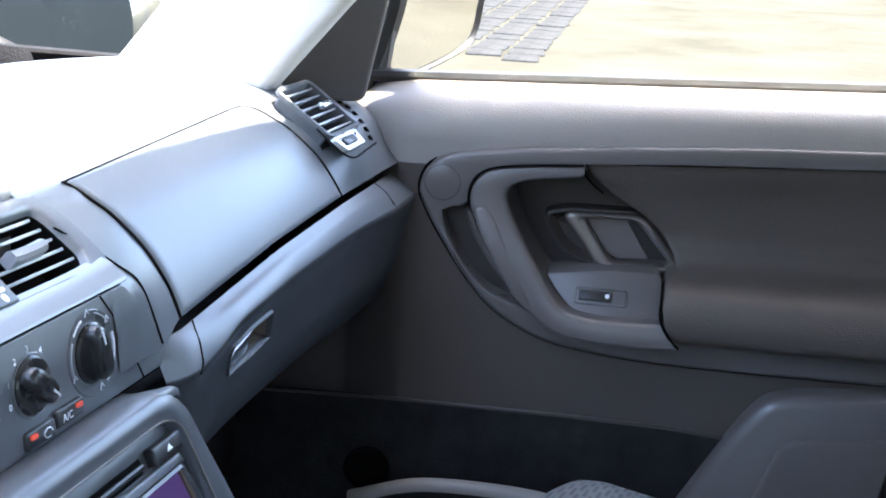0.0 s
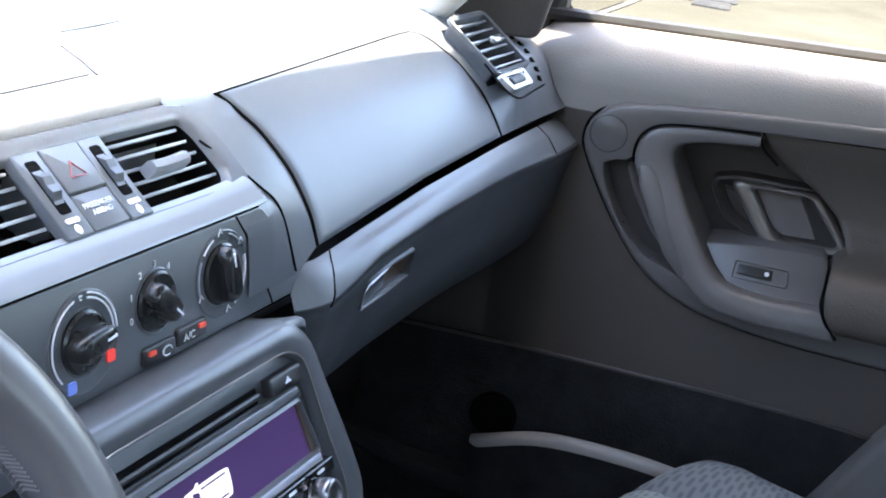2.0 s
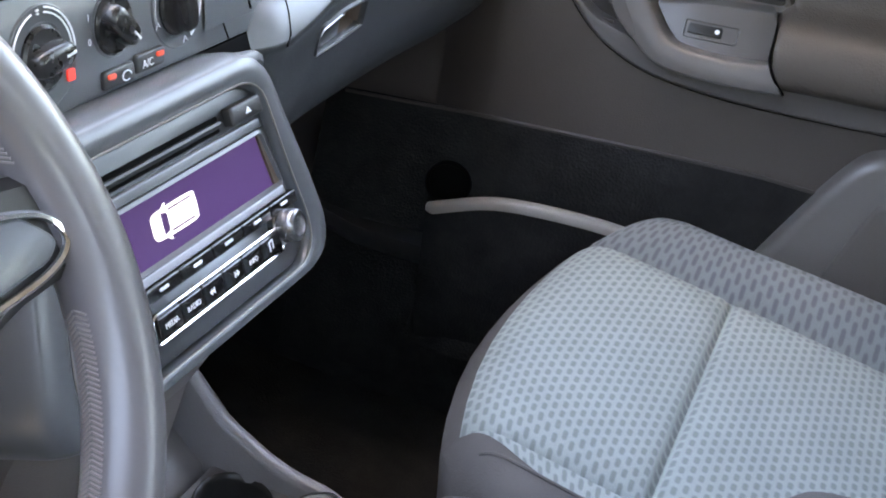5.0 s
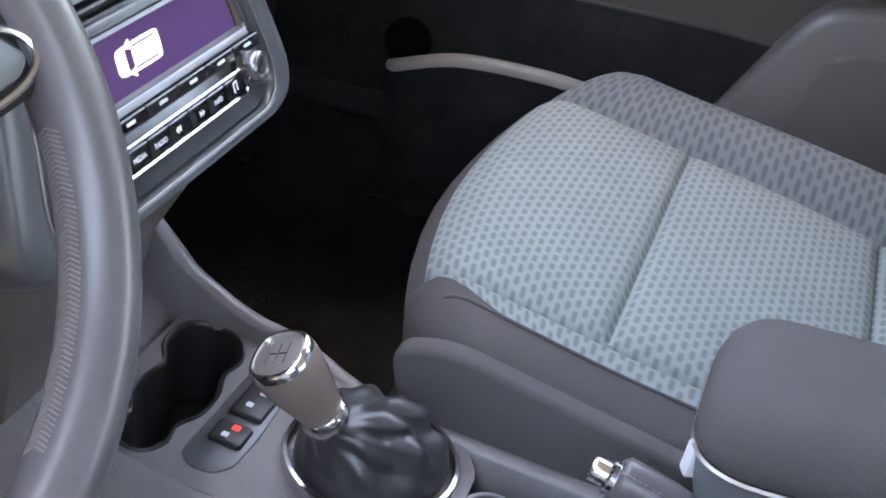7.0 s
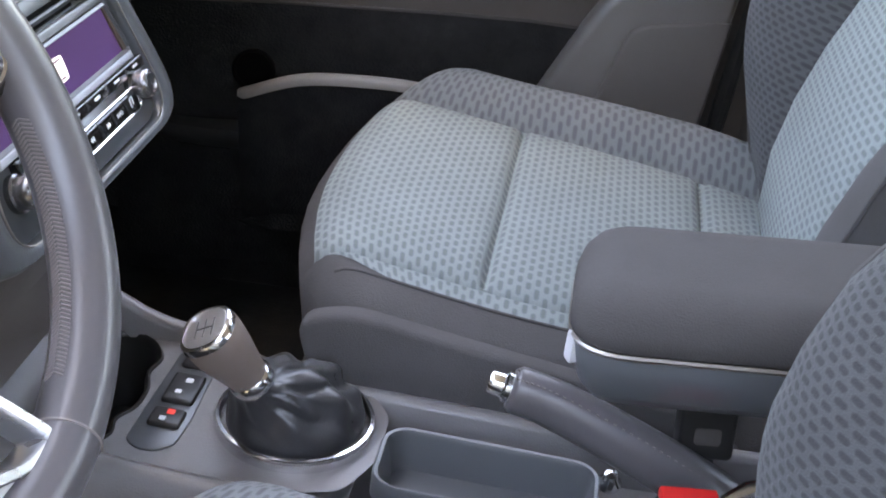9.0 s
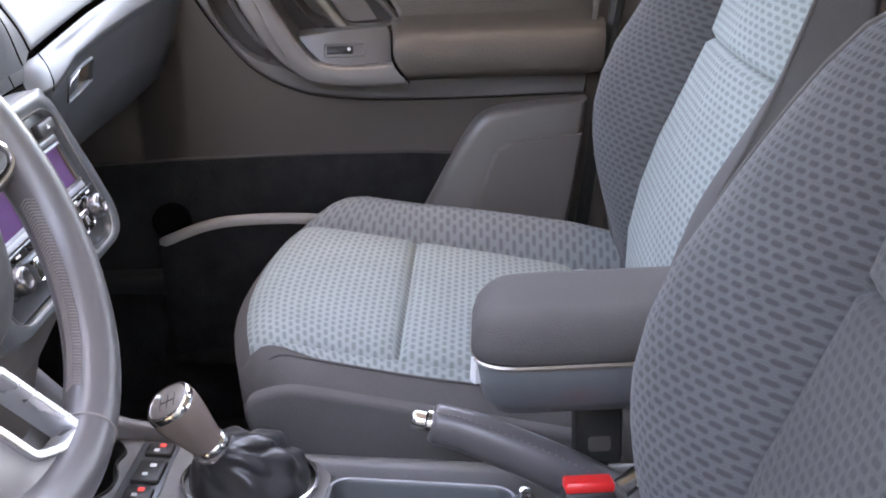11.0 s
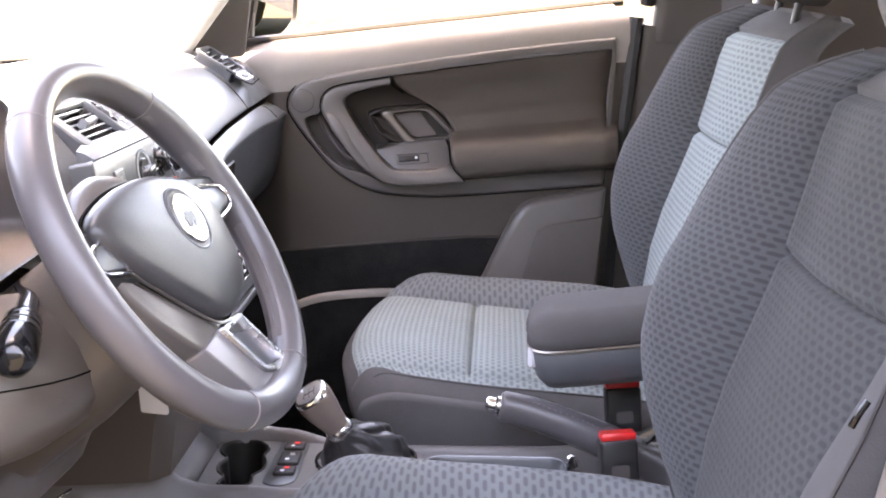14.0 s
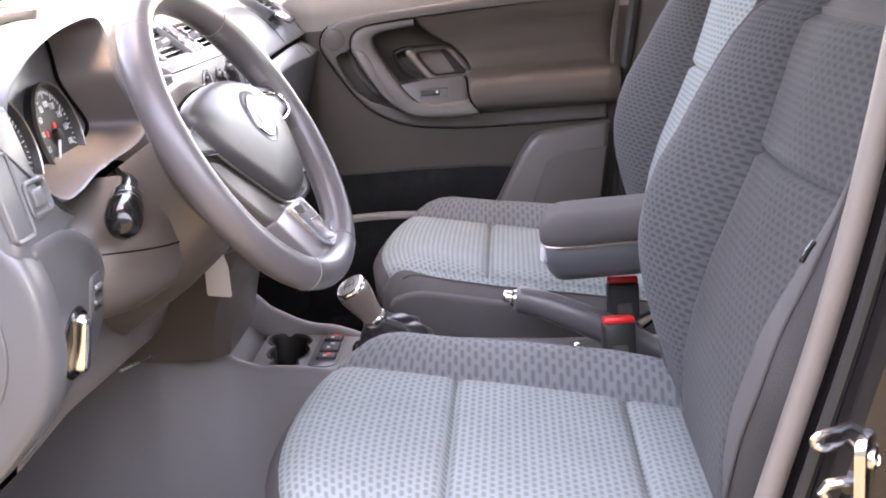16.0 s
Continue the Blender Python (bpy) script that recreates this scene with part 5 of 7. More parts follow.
blend = lambda t: [(a[0] + (b[0] - a[0]) * t, a[1] + (b[1] - a[1]) * t) for a, b in zip(om, im)]
rings(bm, [[RF.p(a, b, d) for a, b in o] for o, d in ((offset(om, -0.004), -0.16), (offset(om, -0.004), -0.020), (offset(om, -0.0025), -0.008), (om, -0.0025), (blend(0.12), 0.0), (blend(0.55), 0.0008), (blend(0.86), 0.0), (blend(0.95), -0.0015), (im, -0.005), (offset(im, 0.0006), -0.02))], cap0=False, cap1=False)
sur = part("radio_surround", bm, RSUR, dash, "grey plastic radio surround", smooth=50)
bm = bmesh.new()
tube(bm, [RF.p(a, b, 0.0004) for a, b in blend(0.93)], 0.0007, 5, closed=True)
part("bezel_line", bm, BRONZE, sur, "thin bronze edge of the surround")
# shelf between heater panel and surround
bm = bmesh.new()
rings(bm, [[V(x, y, z) for x, z in ((-0.120, 0.881), (-0.080, 0.8815), (-0.060, 0.8850), (-0.044, 0.8905), (-0.0345, 0.8945), (-0.0315, 0.8935), (-0.0300, 0.8890), (-0.06, 0.862))] for y in np.linspace(-0.12, 0.118, 12)] + [[V(x - q * 0.5, y, z - q) for x, z in ((-0.120, 0.881), (-0.080, 0.8815), (-0.060, 0.8850), (-0.044, 0.8905), (-0.0345, 0.8945), (-0.0315, 0.8935), (-0.0300, 0.8890), (-0.06, 0.862))] for y, q in ((0.135, 0.002), (0.146, 0.007), (0.153, 0.016), (0.157, 0.030))])
part("radio_shelf", bm, PANEL, dash, "grey plastic shelf above the radio", smooth=60)
# black bar standing in for the shadow below the heater panel
bm = bmesh.new()
rings(bm, [[V(x, y, z) for x, z in ((-0.12, 0.893), (-0.068, 0.8895), (-0.064, 0.8865), (-0.075, 0.8818), (-0.12, 0.8812))] for y in np.linspace(-0.18, 0.178, 6)])
part("heater_shadow_strip", bm, DEEP, dash, "black strip for the shadow under the heater panel")
radio = root("car_radio", RF.p(0, -0.13, 0), "black car radio with a violet display and round knobs", "car radio")
bm = bmesh.new()
slab(bm, RF, offset(ro, 0.001), -0.03, -0.006, 0.001)
part("face", bm, RFACE, radio, "dark grey radio face")
bm = bmesh.new()
slab(bm, RF, [(x - 0.016, y - 0.0060) for x, y in rrect(0.146, 0.0100, 0.001)], -0.006, -0.0054, 0)
part("disc_slot", bm, DEEP, radio)
bm = bmesh.new()
rings(bm, [[RF.p(a, -0.0075 + q, d) for q, d in ((0.0035, -0.012), (0.0035, -0.0030), (0.0020, -0.0020), (-0.0010, -0.0050), (-0.0010, -0.012))] for a in (-0.088, 0.056)])
part("slot_trim", bm, BLACK, radio)
bm = bmesh.new()
slab(bm, RF, rnd([(-0.098, -0.0130), (0.097, -0.0130), (0.100, -0.0205), (-0.101, -0.0205)], 0.002), -0.006, -0.0022, 0.0015)
part("upper_bar", bm, RSUR, radio, "lighter grey bar above the display")
bm = bmesh.new()
slab(bm, RF, rnd([(0.0640, 0.0010), (0.0990, 0.0010), (0.1000, -0.0105), (0.0640, -0.0105)], 0.002), -0.006, 0.001, 0.0015)
ej = part("eject_button", bm, BLACK, radio)
bm = bmesh.new()
slab(bm, RF, [(0.079, -0.0065), (0.086, -0.0065), (0.0825, -0.0025)], 0.001, 0.0014, 0)
part("eject_mark", bm, WHITEPRINT, ej)
bm = bmesh.new()
so2 = rnd([(-0.094, -0.0235), (0.0945, -0.0235), (0.1060, -0.0590), (-0.102, -0.0590)], 0.003)
rings(bm, [[RF.p(a, b, d) for a, b in offset(so2, q)] for q, d in ((-0.003, -0.006), (-0.003, -0.0025), (-0.001, -0.0015), (0.001, -0.0065))], cap0=False, cap1=False)
part("display_frame", bm, RSUR, radio, "grey display frame")
# brown strip painted as the reflection at the display's right end
bm = bmesh.new()
slab(bm, RF, [(0.0925, -0.0245), (0.0945, -0.0245), (0.1055, -0.0580), (0.1000, -0.0580)], -0.006, -0.0036, 0)
part("display_reflection", bm, BROWN_REFLECT, radio, "brown strip for the reflection at the display's end")
bm = bmesh.new()
slab(bm, RF, so2, -0.007, -0.0052, 0)
disp = part("display", bm, SCREEN, radio, "glowing violet display")
CF = Fr(RF.p(-0.0070, -0.0410, -0.0050), RF.u, RF.v)
bm = bmesh.new()
slab(bm, CF, [(p[0] * 0.92, p[1] * 0.95) for p in spline([(-0.024, 0, 0), (-0.0225, 0.0072, 0), (-0.010, 0.0088, 0), (0.020, 0.0088, 0), (0.0245, 0.0055, 0), (0.0245, -0.0055, 0), (0.020, -0.0088, 0), (-0.010, -0.0088, 0), (-0.0225, -0.0072, 0)], 4, True)], 0, 0.0004, 0)
ic = part("car_picture", bm, ICON, disp, "white car seen from above")
bm = bmesh.new()
slab(bm, CF, rnd([(-0.0125, 0.0064), (-0.0068, 0.0050), (-0.0068, -0.0050), (-0.0125, -0.0064)], 0.0012), 0.0004, 0.0007, 0)
part("picture_windscreen", bm, SCREEN, ic)
for s in (-1, 1):
    bm = bmesh.new()
    slab(bm, CF, [(-0.0050, s * 0.0066), (0.0185, s * 0.0066), (0.0185, s * 0.0056), (-0.0050, s * 0.0056)][::s], 0.0004, 0.0007, 0)
    part("picture_line", bm, SCREEN, ic)
    bm = bmesh.new()
    slab(bm, CF, [(-0.011, s * 0.0082), (-0.0075, s * 0.0105), (-0.006, s * 0.0105), (-0.007, s * 0.0082)][::-s], 0.0, 0.0004, 0)
    part("picture_mirror", bm, ICON, ic)
bm = bmesh.new()
slab(bm, RF, rnd([(-0.102, -0.0605), (0.106, -0.0605), (0.108, -0.0665), (-0.104, -0.0665)], 0.001), -0.006, -0.0015, 0.001)
part("silver_bar", bm, mat("pale satin strip", (0.30, 0.31, 0.335), 0.3, metal=0.3), radio, "pale satin strip under the display")
for i in range(6):
    x = -0.0730 + 0.0345 * i
    bm = bmesh.new()
    slab(bm, RF, [(a + x, b - 0.0712) for a, b in rrect(0.0340, 0.0086, 0.0012)], -0.006, 0.0, 0.0010)
    kb = part("preset_key", bm, GLOSS, radio)
    bm = bmesh.new()
    slab(bm, RF, [(a + x, b - 0.0708) for a, b in rrect(0.0085, 0.0019, 0.0005)], 0.0, 0.0004, 0)
    part("key_mark", bm, WHITEPRINT, kb)
for i, tx in enumerate(("MEDIA", "RADIO", "<<", ">>", "INFO", "d")):
    x = -0.0410 + 0.0226 * i
    bm = bmesh.new()
    slab(bm, RF, [(a + x, b - 0.0900) for a, b in rrect(0.0223, 0.0125, 0.0012)], -0.006, 0.0008, 0.0012)
    kb = part("function_key", bm, GLOSS, radio)
    if tx == "d":
        bm = bmesh.new()
        tube(bm, [RF.p(x - 0.002, -0.093, 0.0012), RF.p(x - 0.002, -0.087, 0.0012), RF.p(x + 0.002, -0.086, 0.0012), RF.p(x + 0.002, -0.092, 0.0012)], 0.0005, 5)
        part("note_mark", bm, WHITEPRINT, kb)
    elif tx in ("<<", ">>"):
        s = -1 if tx == "<<" else 1
        for q in (0, 0.0028):
            bm = bmesh.new()
            slab(bm, RF, [(x + s * (q + 0.0026), -0.0905), (x + s * q, -0.0885), (x + s * q, -0.0925)][::s], 0.0008, 0.0012, 0)
            part("skip_mark", bm, WHITEPRINT, kb)
    else:
        text_mesh(tx, RF, x, -0.0905, 0.0044, 0.0012, WHITEPRINT, kb)
bm = bmesh.new()
fb = rnd([(-0.0545, -0.0825), (0.0845, -0.0825), (0.0865, -0.0975), (-0.0560, -0.0975)], 0.003)
rings(bm, [[RF.p(a, b, d) for a, b in offset(fb, q)] for q, d in ((-0.0016, -0.006), (-0.0014, 0.0002), (-0.0006, 0.0009), (0.0004, 0.0002), (0.0004, -0.006))], cap0=False, cap1=False)
part("chrome_line", bm, CHROME, radio, "thin chrome line round the keys")
for s in (-1, 1):
    bm = bmesh.new()
    f = Fr(RF.p(s * 0.0950, -0.0845, -0.006), RF.u, RF.v)
    lathe(bm, f, [(0.0122, 0), (0.0122, 0.004), (0.0108, 0.005), (0.0108, 0.0125), (0.0100, 0.0155), (0.0088, 0.0165), (0.0068, 0.0165), (0.0062, 0.0145), (0.001, 0.0140)], 32)
    part("rotary_knob", bm, mat("brushed dark metal", (0.22, 0.215, 0.22), 0.25, metal=0.85), radio, "metal rotary knob")
# unseen filler inside the dashboard, added to block light leaks
bm = bmesh.new()
rings(bm, [[V(x, y, z) for x, z in ((-0.63, 0.965), (-0.27, 0.995), (-0.25, 0.985), (-0.24, 0.93), (-0.20, 0.85), (-0.16, 0.80), (-0.20, 0.72), (-0.32, 0.66), (-0.62, 0.64))] for y in (-0.652, 0.672)])
part("light_leak_filler", bm, DASH_SHADED, dash, smooth=0)
# stack sides running down to the tunnel
bm = bmesh.new()
secs = []
for z, hw, x in ((0.765, 0.140, 0.000), (0.745, 0.128, -0.004), (0.70, 0.115, -0.03), (0.65, 0.100, -0.055), (0.58, 0.095, -0.07)):
    secs.append([V(x - 0.4, 0.030 - hw, z), V(x - 0.02, 0.030 - hw, z), V(x, 0.030 - hw + 0.02, z), V(x, 0.030 + hw - 0.02, z), V(x - 0.02, 0.030 + hw, z), V(x - 0.4, 0.030 + hw, z)])
rings(bm, secs, closed=False)
part("stack_base", bm, COLP, dash, "dark plastic lower stack")

# small button on the driver's end of the heater panel
hbtn = root("panel_button", HF.p(-0.150, 0.0, 0), "small grey square button on the heater panel", "button")
bm = bmesh.new()
slab(bm, HF, [(x - 0.150, y) for x, y in rrect(0.030, 0.020, 0.003)], -0.003, 0.003, 0.0018)
part("cap", bm, RSUR, hbtn)
bm = bmesh.new()
slab(bm, HF, [(x - 0.150, y) for x, y in rrect(0.010, 0.005, 0.001)], 0.003, 0.0034, 0)
part("symbol", bm, GREYPRINT, hbtn)

# ---- driver's side of the dashboard ----
KN = [
    (-0.105, [(-0.10, 0.905), (-0.10, 0.87), (-0.10, 0.80), (-0.11, 0.72), (-0.14, 0.66), (-0.30, 0.60)]),
    (-0.20, [(-0.13, 0.870), (-0.122, 0.85), (-0.118, 0.79), (-0.118, 0.71), (-0.124, 0.652), (-0.30, 0.61)]),
    (-0.45, [(-0.13, 0.870), (-0.122, 0.85), (-0.118, 0.79), (-0.118, 0.71), (-0.124, 0.665), (-0.30, 0.61)]),
    (-0.52, [(-0.12, 0.870), (-0.112, 0.85), (-0.112, 0.79), (-0.115, 0.71), (-0.124, 0.668), (-0.30, 0.60)]),
    (-0.645, [(-0.11, 0.875), (-0.105, 0.855), (-0.105, 0.79), (-0.112, 0.71), (-0.125, 0.66), (-0.30, 0.59)]),
]
bm = bmesh.new()
rings(bm, [[V(p.x, y, p.z) for p in spline([(x, 0, z) for x, z in pr], 4)] for y, pr in skin(KN, 4)], closed=False)
part("knee_panel", bm, COLP, dash, "dark plastic driver's knee panel", smooth=45)
bm = bmesh.new()
tube(bm, [(-0.119, -0.335, 0.6575), (-0.119, -0.275, 0.6465), (-0.119, -0.216, 0.6365)], 0.0016, 6)
part("knee_panel_edge", bm, SILVER, dash, "thin bright edge under the knee panel")
# rounded switch panel between the end cap and the column
SP = Fr((-0.085, -0.55, 0.78), (0, 1, 0), (0.15, 0, 1))
bm = bmesh.new()
slab(bm, SP, rnd([(-0.095, 0.085), (-0.095, -0.108), (-0.03, -0.092), (0.044, -0.072), (0.095, -0.056), (0.119, -0.022), (0.124, 0.008), (0.097, 0.040), (0.058, 0.063), (-0.008, 0.085)], 0.022, 6), -0.045, 0.0, 0.012)
part("switch_panel", bm, RSUR, dash, "rounded dark plastic switch panel", smooth=60)
# end cap by the door
EC = Fr((-0.17, -0.645, 0.77), (1, 0, 0), (0, 0, 1))
bm = bmesh.new()
eo = [tuple(p[:2]) for p in spline([(0.078, 0.105, 0), (0.092, 0.086, 0), (0.103, 0.055, 0), (0.108, 0.010, 0), (0.104, -0.022, 0), (0.092, -0.052, 0), (0.070, -0.079, 0), (0.045, -0.104, 0), (-0.02, -0.15, 0), (-0.12, -0.17, 0), (-0.2, -0.1, 0), (-0.2, 0.15, 0), (-0.05, 0.20, 0), (0.04, 0.15, 0)], 5, True)]
slab(bm, EC, eo, -0.02, 0.016, 0.012)
cap = part("end_cap", bm, RSUR, dash, "rounded grey plastic dashboard end cap", smooth=60)
bm = bmesh.new()
slab(bm, EC, [(a * 0.68, b * 0.68 + 0.006) for a, b in eo], 0.0, 0.0185, 0.002)
part("fuse_cover", bm, RSUR, cap)
# left vent: a wedge-shaped surround with the louvres and a thumb wheel frame
LV = Fr((-0.085, -0.60, 0.890), (0, 1, 0), (-0.25, 0, 1))
bm = bmesh.new()
slab(bm, LV, rnd([(-0.058, 0.085), (-0.058, -0.036), (-0.028, -0.048), (0.030, -0.043), (0.074, -0.036), (0.086, -0.024), (0.056, -0.010), (0.034, 0.020), (0.026, 0.085)], 0.010, 5), -0.06, 0.0, 0.008)
part("vent_surround", bm, DASH, dash, "rounded grey plastic vent surround", smooth=60)
louvre_vent("side_vent", Fr(LV.p(-0.036, 0.012, 0.0015), LV.u, LV.v), 0.036, 0.066, 6, "dark air vent with grey slats", knob=False, tilt=-0.1, lip=0.003)
fw_ = rrect(0.048, 0.032, 0.008, 5)
bm = bmesh.new()
rings(bm, [[LV.p(a + 0.014, b + 0.003, d) for a, b in offset(fw_, q)] for q, d in ((0, -0.002), (0, 0.002), (0.001, 0.003), (0.003, 0.003), (0.0045, 0.0005), (0.005, -0.002))], cap0=False)
wp = part("vent_wheel_panel", bm, PANEL, dash, "grey thumb wheel frame")
bm = bmesh.new()
slab(bm, LV, [(a + 0.014, b + 0.003) for a, b in rrect(0.024, 0.016, 0.003)], -0.002, 0.0035, 0.0015)
part("thumb_wheel", bm, PANEL, wp, "satin thumb wheel")
# light level switch and round lamp switch
bm = bmesh.new()
slab(bm, SP, [(x + 0.070, y - 0.001) for x, y in rrect(0.034, 0.044, 0.008)], -0.004, 0.0025, 0.002)
ls = part("level_switch", bm, PANEL, dash, "small ribbed thumb wheel switch")
for i in range(4):
    bm = bmesh.new()
    slab(bm, SP, [(x + 0.070, y - 0.012 + 0.0072 * i) for x, y in rrect(0.016, 0.0034, 0.001)], 0.001, 0.0052, 0.0008)
    part("rib", bm, SILVER if i % 2 else BLACK, ls)
lc = Fr(SP.p(0.017, -0.030, 0), SP.u, SP.v)
bm = bmesh.new()
lathe(bm, lc, [(0.0335, -0.004), (0.0335, 0.0015), (0.0315, 0.003), (0.029, 0.001), (0.001, 0.001)], 36)
lk = part("lamp_switch_recess", bm, GLOSS, dash, "gloss black lamp switch")
bm = bmesh.new()
slab(bm, lc, rrect(0.017, 0.054, 0.008, 5), 0.0, 0.013, 0.004)
part("lamp_switch_knob", bm, CHROME, lk, "chrome lamp switch grip")

# instrument hood
hood = root("instrument_cluster", (-0.12, -0.39, 0.85), "instrument cluster with round dial under a dark hood", "instrument cluster")
ho2 = [(-0.570, 0.945), (-0.545, 0.974), (-0.497, 0.993), (-0.444, 1.007), (-0.379, 1.0185), (-0.299, 1.0265), (-0.246, 1.0265), (-0.229, 1.013), (-0.234, 0.990), (-0.243, 0.966), (-0.231, 0.942), (-0.213, 0.918), (-0.209, 0.903), (-0.233, 0.893), (-0.286, 0.8875), (-0.361, 0.885), (-0.416, 0.881), (-0.458, 0.875), (-0.499, 0.873), (-0.530, 0.882), (-0.555, 0.902)]
rimc = spline([(0, y, z) for y, z in ho2], 3, True)
cy, cz = -0.385, 0.945


def hring(x_of, s, dz=0.0):
    return [V(x_of(p.z), cy + (p.y - cy) * s, cz + (p.z - cz) * s + dz) for p in rimc]


xr = lambda z: -0.097 - (z - 0.90) * 0.25
xp = lambda z: -0.160 - (z - 0.90) * 0.25
bm = bmesh.new()
rings(bm, [hring(lambda z: xr(z) - 0.17, 0.94, -0.004), hring(lambda z: xr(z) - 0.10, 0.99, -0.001), hring(lambda z: xr(z) - 0.03, 1.0), hring(lambda z: xr(z) - 0.005, 1.0), hring(lambda z: xr(z) - 0.001, 0.992), hring(xr, 0.98), hring(lambda z: xr(z) - 0.003, 0.965)], cap0=False, cap1=False)
part("hood", bm, DASH, hood, "grey plastic hood", smooth=60)
bm = bmesh.new()
rings(bm, [hring(lambda z: xr(z) - 0.003, 0.965), hring(lambda z: xr(z) - 0.03, 0.93), hring(xp, 0.86)], cap0=False, cap1=False)
part("hood_lining", bm, HOODIN, hood, "dark hood lining", smooth=60)
bm = bmesh.new()
rings(bm, [hring(lambda z: xp(z) + 0.001, 0.88), hring(lambda z: xp(z) - 0.002, 0.88)])
plate = part("cluster_plate", bm, RSUR, hood, "dark instrument plate")
bm = bmesh.new()
tube(bm, hring(lambda z: xp(z) + 0.004, 0.862), 0.0022, 6, closed=True)
part("lens_edge", bm, DEEP, hood, "black edge round the instruments")
CLF = Fr((-0.158, -0.40, 0.905), (0, 1, 0), (-0.25, 0, 1))
for yc, r, nm in ((0.062, 0.050, "speedometer"), (-0.068, 0.050, "rev_counter")):
    f = Fr(CLF.p(yc, 0.006, 0.003), CLF.u, CLF.v)
    bm = bmesh.new()
    lathe(bm, f, [(r + 0.005, -0.003), (r + 0.005, 0.008), (r + 0.003, 0.010), (r + 0.0005, 0.003), (0.001, 0.002)], 40)
    dl = part(nm, bm, BLACK, hood, "black dial with white figures")
    bm = bmesh.new()
    rings(bm, [[f.p(a, b, d) for a, b in circle(q, 40)] for q, d in ((r + 0.0060, 0.006), (r + 0.0060, 0.0100), (r + 0.005, 0.0108), (r + 0.004, 0.0095))], cap0=False, cap1=False)
    part("bezel", bm, BRONZE, dl, "thin silver bezel")
    bm = bmesh.new()
    for i in range(41):
        a = radians(225 - 270 * i / 40)
        r0 = r * (0.88 if i % 4 else 0.80)
        tube(bm, [f.p(r0 * math.cos(a), r0 * math.sin(a), 0.003), f.p(r * 0.95 * math.cos(a), r * 0.95 * math.sin(a), 0.003)], 0.0007, 4)
    part("scale", bm, WHITEPRINT, dl)
    for i in range(11):
        a = radians(225 - 270 * i / 10)
        text_mesh(str(i * 20) if yc > 0 else str(i), f, r * 0.66 * math.cos(a), r * 0.66 * math.sin(a), 0.0095, 0.0033, WHITEPRINT, dl, "figure")
    bm = bmesh.new()
    tube(bm, [f.p(0, 0, 0.006), f.p(r * 0.8 * math.cos(radians(228)), r * 0.8 * math.sin(radians(228)), 0.006)], [0.0020, 0.0009], 6)
    part("needle", bm, WHITEPRINT, dl)
    bm = bmesh.new()
    lathe(bm, f, [(0.0075, 0.002), (0.0075, 0.007), (0.006, 0.0085), (0.001, 0.009)], 20)
    part("needle_hub", bm, BLACK, dl)
    for k in (0, 1):
        bm = bmesh.new()
        slab(bm, f, [(x + 0.004 - 0.026 * k, y + 0.011 - 0.006 * k) for x, y in circle(0.0036, 10)], 0.003, 0.0036, 0)
        part("warning_lamp", bm, REDPRINT, dl)
bm = bmesh.new()
slab(bm, CLF, rnd([(0.080, -0.042), (0.150, -0.030), (0.152, -0.020), (0.128, -0.008), (0.104, -0.026)], 0.003), 0.0, 0.004, 0.001)
part("display_window", bm, GLOSS, plate, "small dark display window")
for k in range(3):
    bm = bmesh.new()
    slab(bm, CLF, [(x + 0.106 + 0.016 * k, y - 0.029 + 0.004 * k) for x, y in rrect(0.008, 0.006, 0.001)], 0.004, 0.0046, 0)
    part("lamp_symbol", bm, GREYPRINT, plate)

# ---- steering column ----
colm = root("steering_column", (-0.1, -0.36, 0.72), "dark plastic steering column cover with stalk", "steering column")
A_T, A_P = radians(29.25), radians(7.63)
WN_ = V(math.cos(A_T) * math.cos(A_P), -math.cos(A_T) * math.sin(A_P), math.sin(A_T))
WV = V(-math.sin(A_T) * math.cos(A_P), math.sin(A_T) * math.sin(A_P), math.cos(A_T))
WF = Fr((0.0368, -0.3281, 0.9016), WV.cross(WN_), WV)
bm = bmesh.new()
co_ = [tuple(p[:2]) for p in spline([(-0.062, 0.0, 0), (-0.05, 0.04, 0), (0.0, 0.052, 0), (0.05, 0.04, 0), (0.062, 0.0, 0), (0.05, -0.06, 0), (0.0, -0.085, 0), (-0.05, -0.06, 0)], 5, True)]
rings(bm, [[WF.p(a * s, b * s - q, d) for a, b in co_] for s, q, d in ((0.72, 0, -0.030), (0.86, 0, -0.034), (0.92, 0.002, -0.05), (1.0, 0.006, -0.09), (1.05, 0.012, -0.14), (1.08, 0.02, -0.24))])
part("shroud", bm, COLP, colm, "dark plastic shroud", smooth=60)
bm = bmesh.new()
rings(bm, [[WF.p(a * s, b * s * 0.9, d) for a, b in circle(0.06, 28)] for s, d in ((1.0, -0.026), (1.05, -0.03), (1.05, -0.045), (0.9, -0.05))])
part("collar", bm, BLACK, colm)
# lower cover: a broad smooth hull under the column, with a seam along its side
LOWC = ((-0.070, 0.872, 0.075, 0.085), (-0.045, 0.852, 0.095, 0.085), (-0.030, 0.828, 0.110, 0.085), (-0.026, 0.803, 0.122, 0.085), (-0.030, 0.778, 0.132, 0.085), (-0.044, 0.756, 0.140, 0.085), (-0.070, 0.741, 0.146, 0.075), (-0.12, 0.730, 0.15, 0.06), (-0.22, 0.722, 0.15, 0.05))
bm = bmesh.new()
